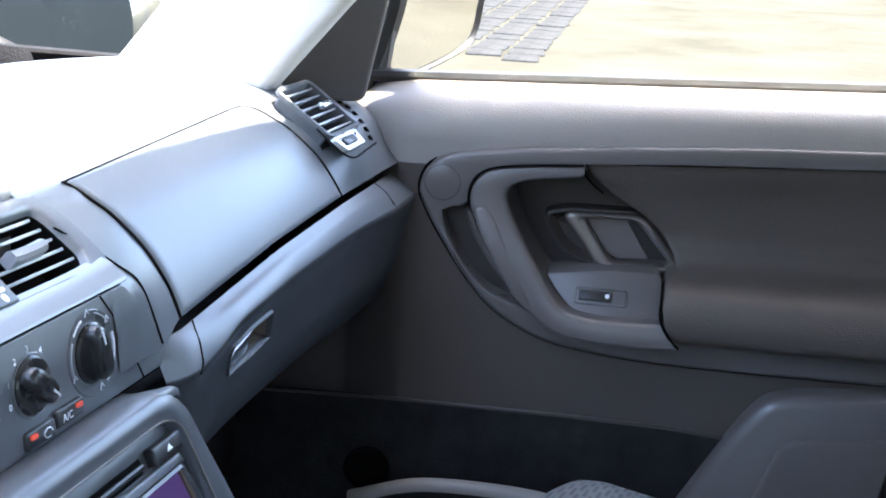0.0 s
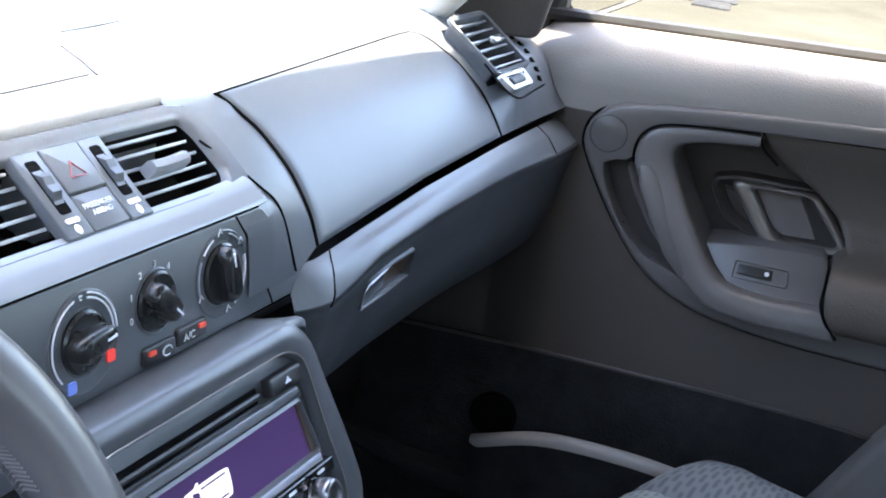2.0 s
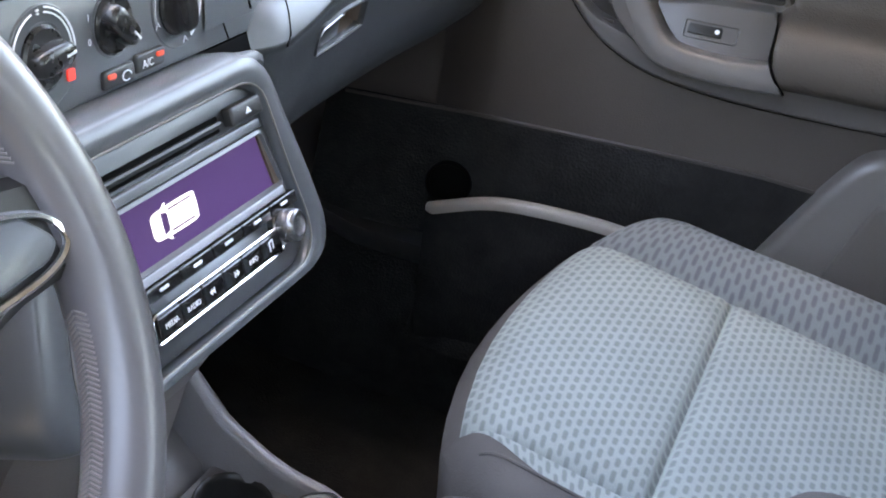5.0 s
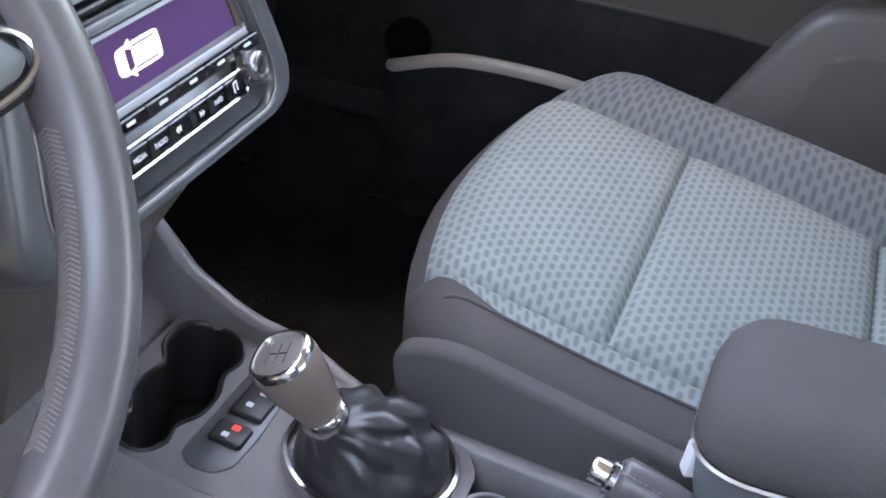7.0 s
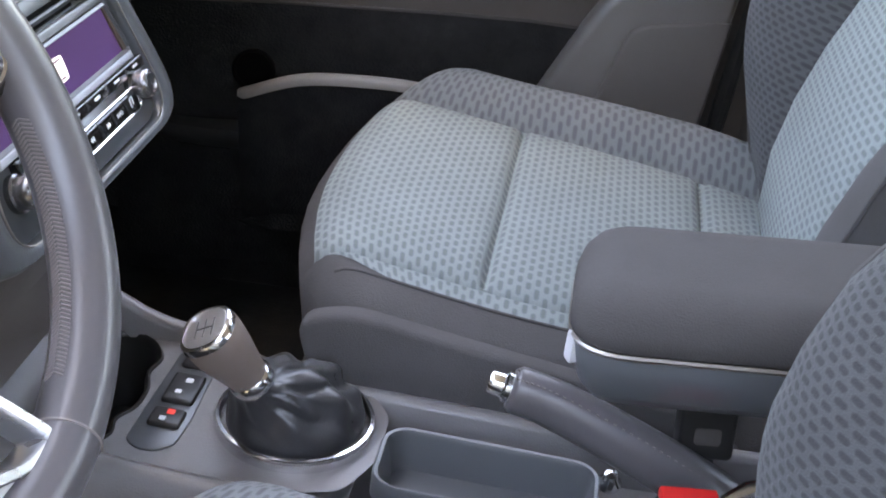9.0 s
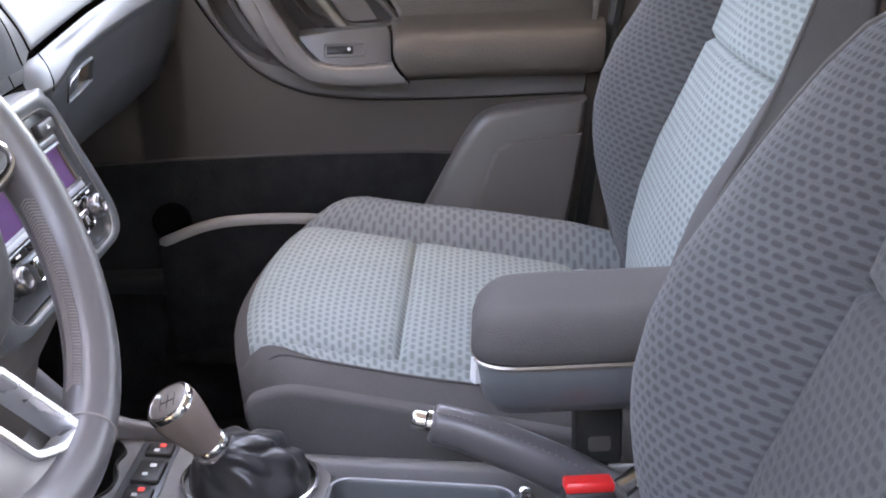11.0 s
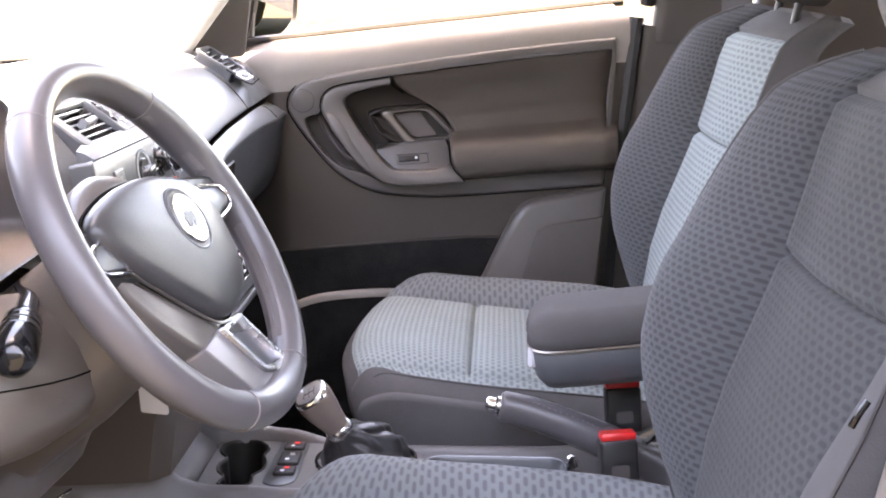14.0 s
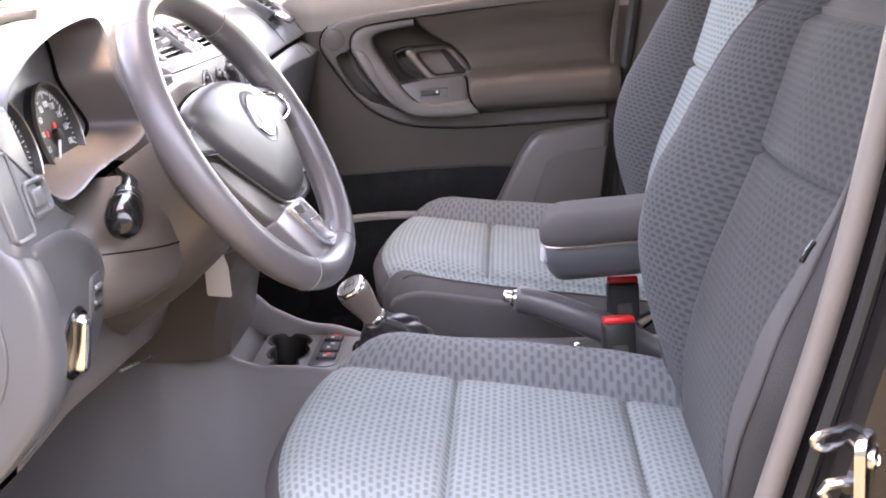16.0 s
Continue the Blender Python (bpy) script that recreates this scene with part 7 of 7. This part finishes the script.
box(bm, (0.60, 0.058, 0.58), (0.09, 0.08, 0.16), bevel=0.015)
part("stand", bm, BLACK, arm)


# seat belt buckles
def buckle(at, lean, label):
    b = root("seat_belt_buckle", at, label, "buckle", "seat belt buckles")
    f = Fr(at, (1, 0.1, 0), (lean, 0.1, 1))
    m = bmesh.new()
    slab(m, f, rrect(0.042, 0.056, 0.005), -0.011, 0.011, 0.003)
    part("body", m, BLACK, b, "black plastic body")
    m = bmesh.new()
    box(m, f.p(0, 0.031, 0), (0.040, 0.020, 0.009), Matrix(((f.u.x, f.n.x, f.v.x, 0), (f.u.y, f.n.y, f.v.y, 0), (f.u.z, f.n.z, f.v.z, 0), (0, 0, 0, 1))), 0.002)
    part("button", m, RED, b, "red release button")
    m = bmesh.new()
    slab(m, f, [(x, y - 0.008) for x, y in rrect(0.02, 0.014, 0.003)], 0.0108, 0.0118, 0)
    part("embossing", m, BROWNP, b)
    m = bmesh.new()
    tube(m, [f.p(0, -0.028, 0), f.p(0.004, -0.07, 0), f.p(0.02, -0.11, 0.0)], 0.007, 8, flat=1.6)
    part("stem", m, BLACK, b)
    return b


buckle((0.433, -0.028, 0.567), -0.16, "black seat belt buckle with bright red button")
buckle((0.449, 0.085, 0.590), -0.2, "black seat belt buckle with red button beside the armrest")
bm = bmesh.new()
tube(bm, [(0.46, -0.01, 0.585), (0.475, 0.0, 0.592), (0.50, 0.01, 0.594)], 0.006, 8, flat=1.5)
thing("belt_bracket", bm, STEEL, "bright metal seat belt bracket between the seats", "bracket")

# ---- front seats ----
def seat(dx, dy, dz, back_tone, group="front seats"):
    """A front seat; the offsets are from the passenger's place."""
    st = root("front_seat", (0.35 + dx, 0.40 + dy, 0.31 + dz), "grey patterned cloth front seat with plain dark side bolsters", "car seat", group)
    YC = 0.412 + dy

    def put(name, rows, material, label="", uvs=None, smooth=60):
        b = bmesh.new()
        vs = rings(b, [[V(p.x + dx, p.y + YC, p.z + dz) for p in rw] for rw in rows], closed=False)
        if uvs:
            lay = b.loops.layers.uv.new("UVMap")
            idx = {}
            for i, rw in enumerate(vs):
                for j, v in enumerate(rw):
                    idx[v] = uvs[i][j]
            for f in b.faces:
                for l in f.loops:
                    l[lay].uv = idx[l.vert]
        return part(name, b, material, st, label, smooth)

    # cushion cross profile: (v, height) from the middle to the outer foot
    prof = [(0.0, 0.004), (0.05, 0.005), (0.10, 0.006), (0.15, 0.006), (0.174, 0.004), (0.1825, -0.002), (0.186, -0.0075), (0.1895, -0.002), (0.197, 0.009), (0.210, 0.020), (0.225, 0.028), (0.240, 0.029), (0.254, 0.022), (0.264, 0.009), (0.269, -0.002), (0.2705, 0.001), (0.274, -0.012), (0.277, -0.045), (0.274, -0.08), (0.264, -0.115), (0.250, -0.135)]
    xs = [0.073, 0.075, 0.080, 0.089, 0.100, 0.113, 0.127, 0.145, 0.165, 0.19, 0.215, 0.24, 0.252, 0.257, 0.260, 0.262, 0.264, 0.267, 0.272, 0.285, 0.31, 0.34, 0.37, 0.40, 0.43, 0.450, 0.455, 0.458, 0.460, 0.462, 0.465, 0.470, 0.485, 0.51, 0.54]

    def z_top(x):
        z = 0.606 - 0.155 * (x - 0.20) - 0.25 * max(0, x - 0.42) ** 2
        q = max(0.0, 0.130 - x) / 0.067
        return z - 0.055 * q ** 2.6 - 0.004 * q

    def c_pt(x, v, h):
        q = max(0.0, 0.16 - x) / 0.10
        av = abs(v)
        back = ((0.020 if v > 0 else 0.028) * (av / 0.186) ** 2 + 0.9 * max(0.0, av - 0.186) ** 1.15) * max(0.0, 1 - (x - 0.075) / 0.20) ** 1.3
        taper = 0.10 * max(0.0, (x - 0.30) / 0.24) ** 1.5 if v > 0 else 0.05 * max(0.0, (x - 0.30) / 0.24)
        sc = 1 - taper
        seam = 0.0
        for sx in (0.262, 0.460):
            seam += 0.010 * math.exp(-((x - sx) / 0.0045) ** 2)
        bol = 1.0 + 0.5 * min(1, max(0, (x - 0.15) / 0.3))
        hh = h * (bol if abs(v) > 0.187 and h > 0 else 1) - (seam if abs(v) < 0.18 else 0)
        hh *= (1 - 0.7 * q) if h > 0 else 1
        puff = 0.0035 * math.sin(math.pi * min(1, max(0, (x - 0.10) / 0.16))) if x < 0.262 else 0.003 * math.sin(math.pi * min(1, (x - 0.262) / 0.198))
        return V(x + back, v * sc, z_top(x) + hh + (puff if abs(v) < 0.17 else 0))

    near = prof[:7] + [(0.1895, -0.0015), (0.194, -0.003), (0.205, -0.007), (0.216, -0.013), (0.227, -0.021), (0.237, -0.031), (0.245, -0.043), (0.250, -0.055), (0.253, -0.065), (0.255, -0.075), (0.256, -0.09), (0.254, -0.105), (0.247, -0.122), (0.236, -0.135)]
    full = [(-v, h) for v, h in reversed(near[1:])] + prof
    i0 = len(prof) - 1
    seam_i, top_i = 6, 14
    # middle panel
    rng = full[i0 - seam_i:i0 + seam_i + 1]
    rows = [[c_pt(x, v, h) for v, h in rng] for x in xs[3:]]
    put("cushion_panel", rows, FAB, "grey cloth cushion with dark dashes", [[(v, x) for v, h in rng] for x in xs[3:]])
    for s in (1, -1):
        if s > 0:
            rg = prof[seam_i:top_i + 1]
            rows = [[c_pt(x, v, h) for v, h in rg] for x in xs[3:]]
            put("cushion_bolster", rows, FAB_SIDE, "patterned cloth cushion bolster", [[(v, x) for v, h in rg] for x in xs[3:]])
            rg = prof[top_i:]
        else:
            rg = [(-v, h) for v, h in near[seam_i:]]
        rows = [[c_pt(x, v, h) for v, h in rg] for x in xs]
        put("cushion_side", rows, CLOTH, "plain dark cloth cushion side")
        b = bmesh.new()
        tube(b, [V(p.x + dx, p.y + YC, p.z + dz) for p in (c_pt(x, 0.270, 0.0) if s > 0 else c_pt(x, -0.205, -0.0068) for x in xs[4:])], 0.0026 if s > 0 else 0.0016, 6)
        part("piping", b, CLOTH, st)
    rows = []
    for k in range(4):
        x = xs[k]
        rows.append([c_pt(x, v, h) for v, h in full[7:-7]])
    low = [V(p.x + 0.004, p.y, p.z - 0.05) for p in rows[0]]
    low2 = [V(p.x + 0.03, p.y * 0.97, p.z - 0.085) for p in rows[0]]
    put("cushion_front", [low2, low] + rows, CLOTH, "plain dark cloth front edge")
    # patterned border strip outside the stitched groove
    strip = [(-v, h + 0.0014) for v, h in near[seam_i + 1:seam_i + 4]]
    wide = [min(1.0, max(0.02, (x - 0.10) / 0.06)) for x in xs[4:]]
    at = [[(-0.1895 + (v + 0.1895) * w, -0.0001 + (h + 0.0001) * w) for v, h in strip] for w in wide]
    put("cushion_border", [[c_pt(x, v, h) for v, h in row] for x, row in zip(xs[4:], at)], FAB, "patterned cloth border of the cushion", [[(v, x) for v, h in row] for x, row in zip(xs[4:], at)])
    # plastic valance and base
    for s in (1, -1):
        b = bmesh.new()
        f = Fr((dx, YC + s * 0.252, dz), (1, 0, 0), (0, 0, 1))
        o = rnd([(0.115, 0.585), (0.16, 0.598), (0.46, 0.545), (0.50, 0.50), (0.48, 0.43), (0.19, 0.46), (0.13, 0.52)], 0.02, 5)
        if s > 0:
            f = Fr((dx, YC + 0.252, dz), (-1, 0, 0), (0, 0, 1))
            o = [(-a, c) for a, c in o]
        slab(b, f, o, -0.01, 0.007, 0.006)
        part("valance", b, CLOTH, st, "dark side valance")
        b = bmesh.new()
        rings(b, [[V(x + dx, YC + s * (0.245 + q), z + dz + (0.20 - x) * 0.05) for q, z in ((0.0, 0.49), (0.014, 0.488), (0.018, 0.47), (0.016, 0.44), (0.0, 0.42))] for x in np.linspace(0.12, 0.52, 12)])
        part("plastic_rail_cover", b, PANEL, st, "dark plastic rail cover")
    b = bmesh.new()
    box(b, (0.31 + dx, YC, 0.455 + dz), (0.42, 0.44, 0.10), bevel=0.02)
    part("seat_pan", b, BLACK, st, "black seat pan")
    for s in (1, -1):
        b = bmesh.new()
        box(b, (0.30 + dx, YC + s * 0.2, 0.35 + dz / 2), (0.46, 0.05, 0.12 - dz), bevel=0.008)
        part("floor_rail", b, BLACK, st, "black floor rail")

    # backrest: s along the spine, lean varying
    lean = radians(15)
    up, fw = V(math.sin(lean), 0, math.cos(lean)), V(-math.cos(lean), 0, math.sin(lean))
    O = V(0.505, 0, 0.575)
    ss = [-0.03, 0.0, 0.03, 0.06, 0.08, 0.10, 0.12, 0.14, 0.16, 0.18, 0.20, 0.22, 0.26, 0.28, 0.300, 0.305, 0.308, 0.311, 0.316, 0.33, 0.36, 0.39, 0.42, 0.45, 0.459, 0.462, 0.465, 0.469, 0.485, 0.495, 0.50]

    def halfw(s):
        return float(np.interp(s, [-0.03, 0.05, 0.15, 0.26, 0.33, 0.40, 0.45, 0.48, 0.50], [0.185, 0.215, 0.248, 0.248, 0.228, 0.198, 0.175, 0.155, 0.13]))

    def bulge(s):
        return float(np.interp(s, [-0.03, 0.0, 0.03, 0.06, 0.09, 0.12, 0.15, 0.18, 0.22, 0.26, 0.30, 0.38, 0.44, 0.50], [-0.032, -0.016, 0.002, 0.020, 0.037, 0.052, 0.064, 0.071, 0.074, 0.070, 0.060, 0.040, 0.020, 0.0]))

    def b_pt(s, k, seam_on=True, puff=1.0, near_side=False):
        """k from 0 (middle) to 1 (outer front edge), to 1.6 (back edge)."""
        hw, bu = halfw(s), bulge(s) * puff
        panel = min(0.160, hw * 0.84) if near_side else min(0.126, hw * 0.74)
        roll = float(np.interp(s, [0.0, 0.10, 0.20, 0.31, 0.42, 0.50], [0.0, 0.004, 0.016, 0.036, 0.050, 0.054])) if near_side else 0.0
        lum = float(np.interp(s, [-0.03, 0.0, 0.06, 0.12, 0.18, 0.24, 0.31, 0.40, 0.47, 0.50], [-0.032, -0.014, 0.0, 0.003, -0.001, -0.011, -0.022, -0.028, -0.030, -0.030]))
        top_r = 0.05 * max(0, (s - 0.43) / 0.07) ** 2
        if k <= 0.6:
            s_at = s
            v = panel * k / 0.6
            d = lum - roll * (k / 0.6) ** 1.6 - (0.008 * math.exp(-((k - 0.6) / 0.025) ** 2))
            if seam_on:
                d -= 0.009 * (math.exp(-((s - 0.308) / 0.004) ** 2) + math.exp(-((s - 0.462) / 0.004) ** 2))
        elif k <= 1.0:
            t = (k - 0.6) / 0.4
            v = panel + (hw - panel) * t
            d = bu * math.sin(math.pi * min(1, t * 0.72)) ** 0.9 * 0.98 + lum * (1 - t) - roll - 0.008 * math.exp(-(t / 0.06) ** 2)
        else:
            t = (k - 1.0) / 0.6
            v = hw + 0.008 * math.sin(math.pi * t) - 0.02 * t * t
            d0 = bu * math.sin(math.pi * 0.72) ** 0.9 * 0.98 - roll
            d = d0 + (-0.10 - d0) * t
        return O + up * (s_at if k <= 0.6 else s) + fw * (d - top_r) + V(0, v, 0)

    ks = [-0.6, -0.57, -0.5, -0.35, -0.2, 0, 0.2, 0.35, 0.5, 0.57, 0.6]
    cut = ss.index(0.462)
    for nm, part_s, ma, lab in (("back_panel", ss[:cut + 1], back_tone, "grey cloth backrest with dark dashes, toned for its light"), ("back_top_band", ss[cut:], CLOTH, "plain dark cloth band at the top")):
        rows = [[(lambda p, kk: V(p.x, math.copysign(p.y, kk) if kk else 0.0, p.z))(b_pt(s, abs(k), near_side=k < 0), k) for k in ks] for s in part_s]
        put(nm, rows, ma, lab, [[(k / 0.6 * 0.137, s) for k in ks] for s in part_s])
    for sgn in (1, -1):
        ks = [0.6, 0.63, 0.67, 0.72, 0.78, 0.85, 0.92, 0.97, 1.0]
        rows = [[V(p.x, sgn * p.y, p.z) for p in (b_pt(s, k, True, 1.0 if sgn > 0 else 0.36, sgn < 0) for k in ks)] for s in ss]
        put("back_bolster", rows, FAB_SIDE_SHADED if sgn > 0 else CLOTH, "patterned cloth backrest bolster darkened for shade" if sgn > 0 else "plain dark cloth backrest bolster", [[((k - 0.6) * 0.36, s) for k in ks] for s in ss])
        ks = [1.0, 1.02, 1.06, 1.15, 1.3, 1.45, 1.55, 1.6]
        rows = [[V(p.x, sgn * p.y, p.z) for p in (b_pt(s, k, True, 1.0 if sgn > 0 else 0.36, sgn < 0) for k in ks)] for s in ss]
        put("back_side", rows, CLOTH, "plain dark cloth backrest side")
        b = bmesh.new()
        tube(b, [V(p.x + dx, sgn * p.y + YC, p.z + dz) for p in (b_pt(s, 1.0, True, 1.0 if sgn > 0 else 0.36, sgn < 0) for s in ss)], 0.0022, 6)
        part("back_piping", b, CLOTH, st)
    # top edge and rear shell
    e = [b_pt(0.50, k) for k in (0.0, 0.3, 0.6, 0.8, 1.0, 1.3, 1.6)]
    front = [V(p.x, -p.y, p.z) for p in reversed([b_pt(0.50, k, True, 0.36, True) for k in (0.3, 0.6, 0.8, 1.0, 1.3, 1.6)])] + e
    back = [O + up * 0.47 + fw * -0.105 + V(0, p.y, 0) for p in front]
    mid = [a.lerp(c, 0.5) + up * 0.018 for a, c in zip(front, back)]
    put("back_top", [front, [a.lerp(c, 0.2) + up * 0.012 for a, c in zip(front, back)], mid, back], CLOTH, "plain dark cloth top of the backrest")
    rows = []
    for s in ss[::2]:
        hw = halfw(s) - 0.012
        rows.append([O + up * min(s, 0.47) + fw * (-0.10 - 0.012 * (1 - (y / hw) ** 2)) + V(0, y, 0) for y in np.linspace(-hw, hw, 9)])
    put("back_shell", rows, CLOTH, "dark backrest rear shell")
    # headrest
    b = bmesh.new()
    hc = O + up * 0.588 + fw * -0.085 + V(dx, YC, dz)
    f = Fr(hc, V(0, 1, 0), up)
    o = rrect(0.25, 0.15, 0.06, 6)
    rings(b, [[f.p(x * q, y * q, d) for x, y in o] for q, d in ((0.75, -0.05), (0.95, -0.035), (1.0, 0.0), (0.97, 0.03), (0.8, 0.045))])
    part("headrest", b, CLOTH, st, "dark cloth headrest")
    for sgn in (1, -1):
        b = bmesh.new()
        tube(b, [hc + V(0, sgn * 0.06, 0) - up * 0.14, hc + V(0, sgn * 0.06, 0)], 0.006, 10)
        part("headrest_post", b, BLACK, st, "black headrest post")
    return st


# passenger's back panel takes the lit cloth tone, driver's the shaded one
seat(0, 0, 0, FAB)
seat(-0.033, -0.753, -0.024, FAB_SHADED)
# label loop on the driver's backrest
bm = bmesh.new()
tube(bm, [(0.536, -0.601, 0.812), (0.540, -0.603, 0.821), (0.546, -0.602, 0.829)], 0.0026, 8)
thing("belt_clip", bm, GLOSS, "small black clip on the side of the driver's backrest", "clip")
bm = bmesh.new()
rings(bm, [[V(0.655 + 0.012 * t, 0.705 - 0.004 * t, z), V(0.70 + 0.012 * t, 0.69 - 0.004 * t, z), V(0.70 + 0.012 * t, 0.688 - 0.004 * t, z), V(0.655 + 0.012 * t, 0.702 - 0.004 * t, z)] for z, t in ((0.45, 0), (0.8, 1), (1.1, 2), (1.4, 4))])
thing("seat_belt", bm, BELT, "grey woven seat belt hanging at the passenger's pillar", "seat belt")
bm = bmesh.new()
box(bm, (0.622, 0.735, 0.965), (0.02, 0.03, 0.012), bevel=0.003)
thing("belt_tongue", bm, STEEL, "small bright metal belt tongue at the pillar", "belt tongue")

# ---- pedals ----
pedal = root("pedal", (-0.33, -0.50, 0.42), "dark metal pedal with ribbed pad", "pedal")
bm = bmesh.new()
box(bm, (-0.30, -0.50, 0.46), (0.02, 0.07, 0.06), pose(0, 0, 0, 0, -35, 0), 0.004)
part("pad", bm, BLACK, pedal, "ribbed black pad")
for i in range(3):
    bm = bmesh.new()
    box(bm, (-0.288 - 0.012 * (i - 1) * 0.5, -0.50, 0.468 + 0.016 * (i - 1)), (0.006, 0.06, 0.006), pose(0, 0, 0, 0, -35, 0), 0.001)
    part("rib", bm, SILVER, pedal)
bm = bmesh.new()
tube(bm, [(-0.31, -0.5, 0.47), (-0.4, -0.5, 0.58), (-0.45, -0.5, 0.72)], 0.009, 8)
part("pedal_arm", bm, BLACK, pedal)

# ---- outside ----
random.seed(7)
paving = tagged(new("paving"), "grey paving stones along the yard's edge", "paving", kind="structure")
stone_meshes = []
for k in range(6):
    bm = bmesh.new()
    w, h = 0.29 + 0.025 * random.random(), 0.35 + 0.03 * random.random()
    slab(bm, Fr((0, 0, 0), (1, 0, 0), (0, 1, 0)), [(x + random.uniform(-0.012, 0.012), y + random.uniform(-0.012, 0.012)) for x, y in rrect(w, h, 0.04, 2)], -0.02, 0.012, 0.008)
    stone_meshes.append(mesh_of("paving_stone", bm, COBBLE))
for i in range(46):
    for j in range(6):
        ob = new("paving_stone", stone_meshes[random.randrange(6)])
        y = 9.0 + i * 0.42 + (j % 2) * 0.2
        x = -1.75 - (y - 10.2) * 0.098 - j * 0.33
        ob.matrix_basis = pose(x, y, random.uniform(-0.006, 0.006), 0, 0, 6 + random.uniform(-5, 5))
        ob.parent = paving
bm = bmesh.new()
box(bm, (2.28, 18.1, 0.006), (0.42, 0.20, 0.024), bevel=0.004)
thing("drain_cover", bm, DEEP, "small dark drain cover in the yard ground", "drain cover")


def far_car(at, turn, col, label):
    c = root("parked_car", at, label, "car")
    m = Matrix.Translation(at) @ pose(0, 0, 0, 0, 0, turn)
    paint = mat("car paint", col, 0.25, coat=0.6, mottle=0.05)
    prof = [tuple(p[:2]) for p in spline([(-2.1, 0.35, 0), (-2.15, 0.65, 0), (-1.9, 0.92, 0), (-1.2, 1.0, 0), (-0.6, 1.42, 0), (0.4, 1.48, 0), (1.3, 1.35, 0), (1.95, 0.98, 0), (2.1, 0.7, 0), (2.05, 0.35, 0)], 4)]
    b = bmesh.new()
    rings(b, [[m @ V(x * (1 - 0.06 * abs(t) ** 3), 0.85 * t * (1 - 0.18 * max(0, z - 0.95)), z) for x, z in prof] for t in (-1, -0.9, 0, 0.9, 1)])
    bd = part("body", b, paint, c)
    for s in (-1, 1):
        b = bmesh.new()
        rings(b, [[m @ V(x, s * (0.80 - 0.06 * (z - 1)), z) for x, z in ((-1.05, 1.02), (-0.55, 1.36), (0.35, 1.42), (1.15, 1.30), (1.5, 1.02))], [m @ V(x, s * (0.83 - 0.06 * (z - 1)), z) for x, z in ((-1.05, 1.02), (-0.55, 1.36), (0.35, 1.42), (1.15, 1.30), (1.5, 1.02))]])
        part("window", b, GLOSS, bd)
        for x in (-1.3, 1.3):
            b = bmesh.new()
            lathe(b, Fr(m @ V(x, s * 0.72, 0.32), m.to_3x3() @ V(1, 0, 0), m.to_3x3() @ V(0, 0, s)), [(0.30, 0.17), (0.32, 0.14), (0.32, -0.14), (0.30, -0.17), (0.2, -0.15), (0.01, -0.15)], 20)
            w = part("wheel", b, BLACK, c)
            b = bmesh.new()
            lathe(b, Fr(m @ V(x, s * 0.86, 0.32), m.to_3x3() @ V(1, 0, 0), m.to_3x3() @ V(0, 0, s)), [(0.2, 0.0), (0.2, -0.03), (0.05, -0.04), (0.01, -0.04)], 16)
            part("rim", b, SILVER, w)
    return c


far_car((4.5, 4.6, 0), 8, (0.06, 0.06, 0.063), "silver car parked in the yard behind")
far_car((7.5, 8.0, 0), 80, (0.065, 0.065, 0.06), "pale car parked at the yard's end")
far_car((-4.54, 4.30, 0), 27, (0.016, 0.020, 0.020), "pale blue-grey car parked ahead")


wiper = root("wiper", (-0.6, 0.633, 0.976), "pale grey windscreen wiper arm lying on the cowl", "wiper")
bm = bmesh.new()
tube(bm, [(-0.6, 0.633, 0.976), (-0.6, 0.688, 0.986)], [0.006, 0.010], 8, flat=1.4)
part("arm", bm, mat("pale wiper arm", (0.10, 0.11, 0.12), 0.4), wiper)
bm = bmesh.new()
tube(bm, [(-0.6, 0.133, 0.964), (-0.6, 0.7370000000000001, 0.968)], 0.004, 6)
part("blade", bm, BLACK, wiper, "black rubber blade")


def hedge(x0, x1, y0, y1, h, seed):
    random.seed(seed)
    b = bmesh.new()
    for i in range(900):
        c = V(random.uniform(x0, x1), random.uniform(y0, y1), random.uniform(0.05, 1) ** 0.6 * h * random.uniform(0.7, 1.08))
        s = random.uniform(0.07, 0.2)
        q = Euler((random.uniform(0, 6), random.uniform(0, 6), random.uniform(0, 6))).to_matrix()
        vs = [b.verts.new(c + q @ V(*p)) for p in ((-s, 0, 0), (0, -s * 0.5, 0.02), (s, 0, 0), (0, s * 0.5, 0.02))]
        b.faces.new(vs)
    return thing("hedge", b, HEDGE, "green leafy hedge in front of the car", "hedge", kind="stuff", smooth=0)


hedge(-13, -11.5, -6, 7, 1.9, 1)
bm = bmesh.new()
box(bm, (-16, 0, 2.2), (0.3, 30, 4.4), bevel=0.02)
thing("far_wall", bm, WALLOUT, "pale rendered wall beyond the hedge", "wall", kind="structure")
# unseen wall added to cut the side light reaching the cabin
bm = bmesh.new()
box(bm, (0.5, -6.0, 1.7), (18, 0.3, 3.4), bevel=0.02)
thing("side_light_blocker", bm, WALLOUT, "unseen plain wall added to cut side light", "wall", kind="structure")
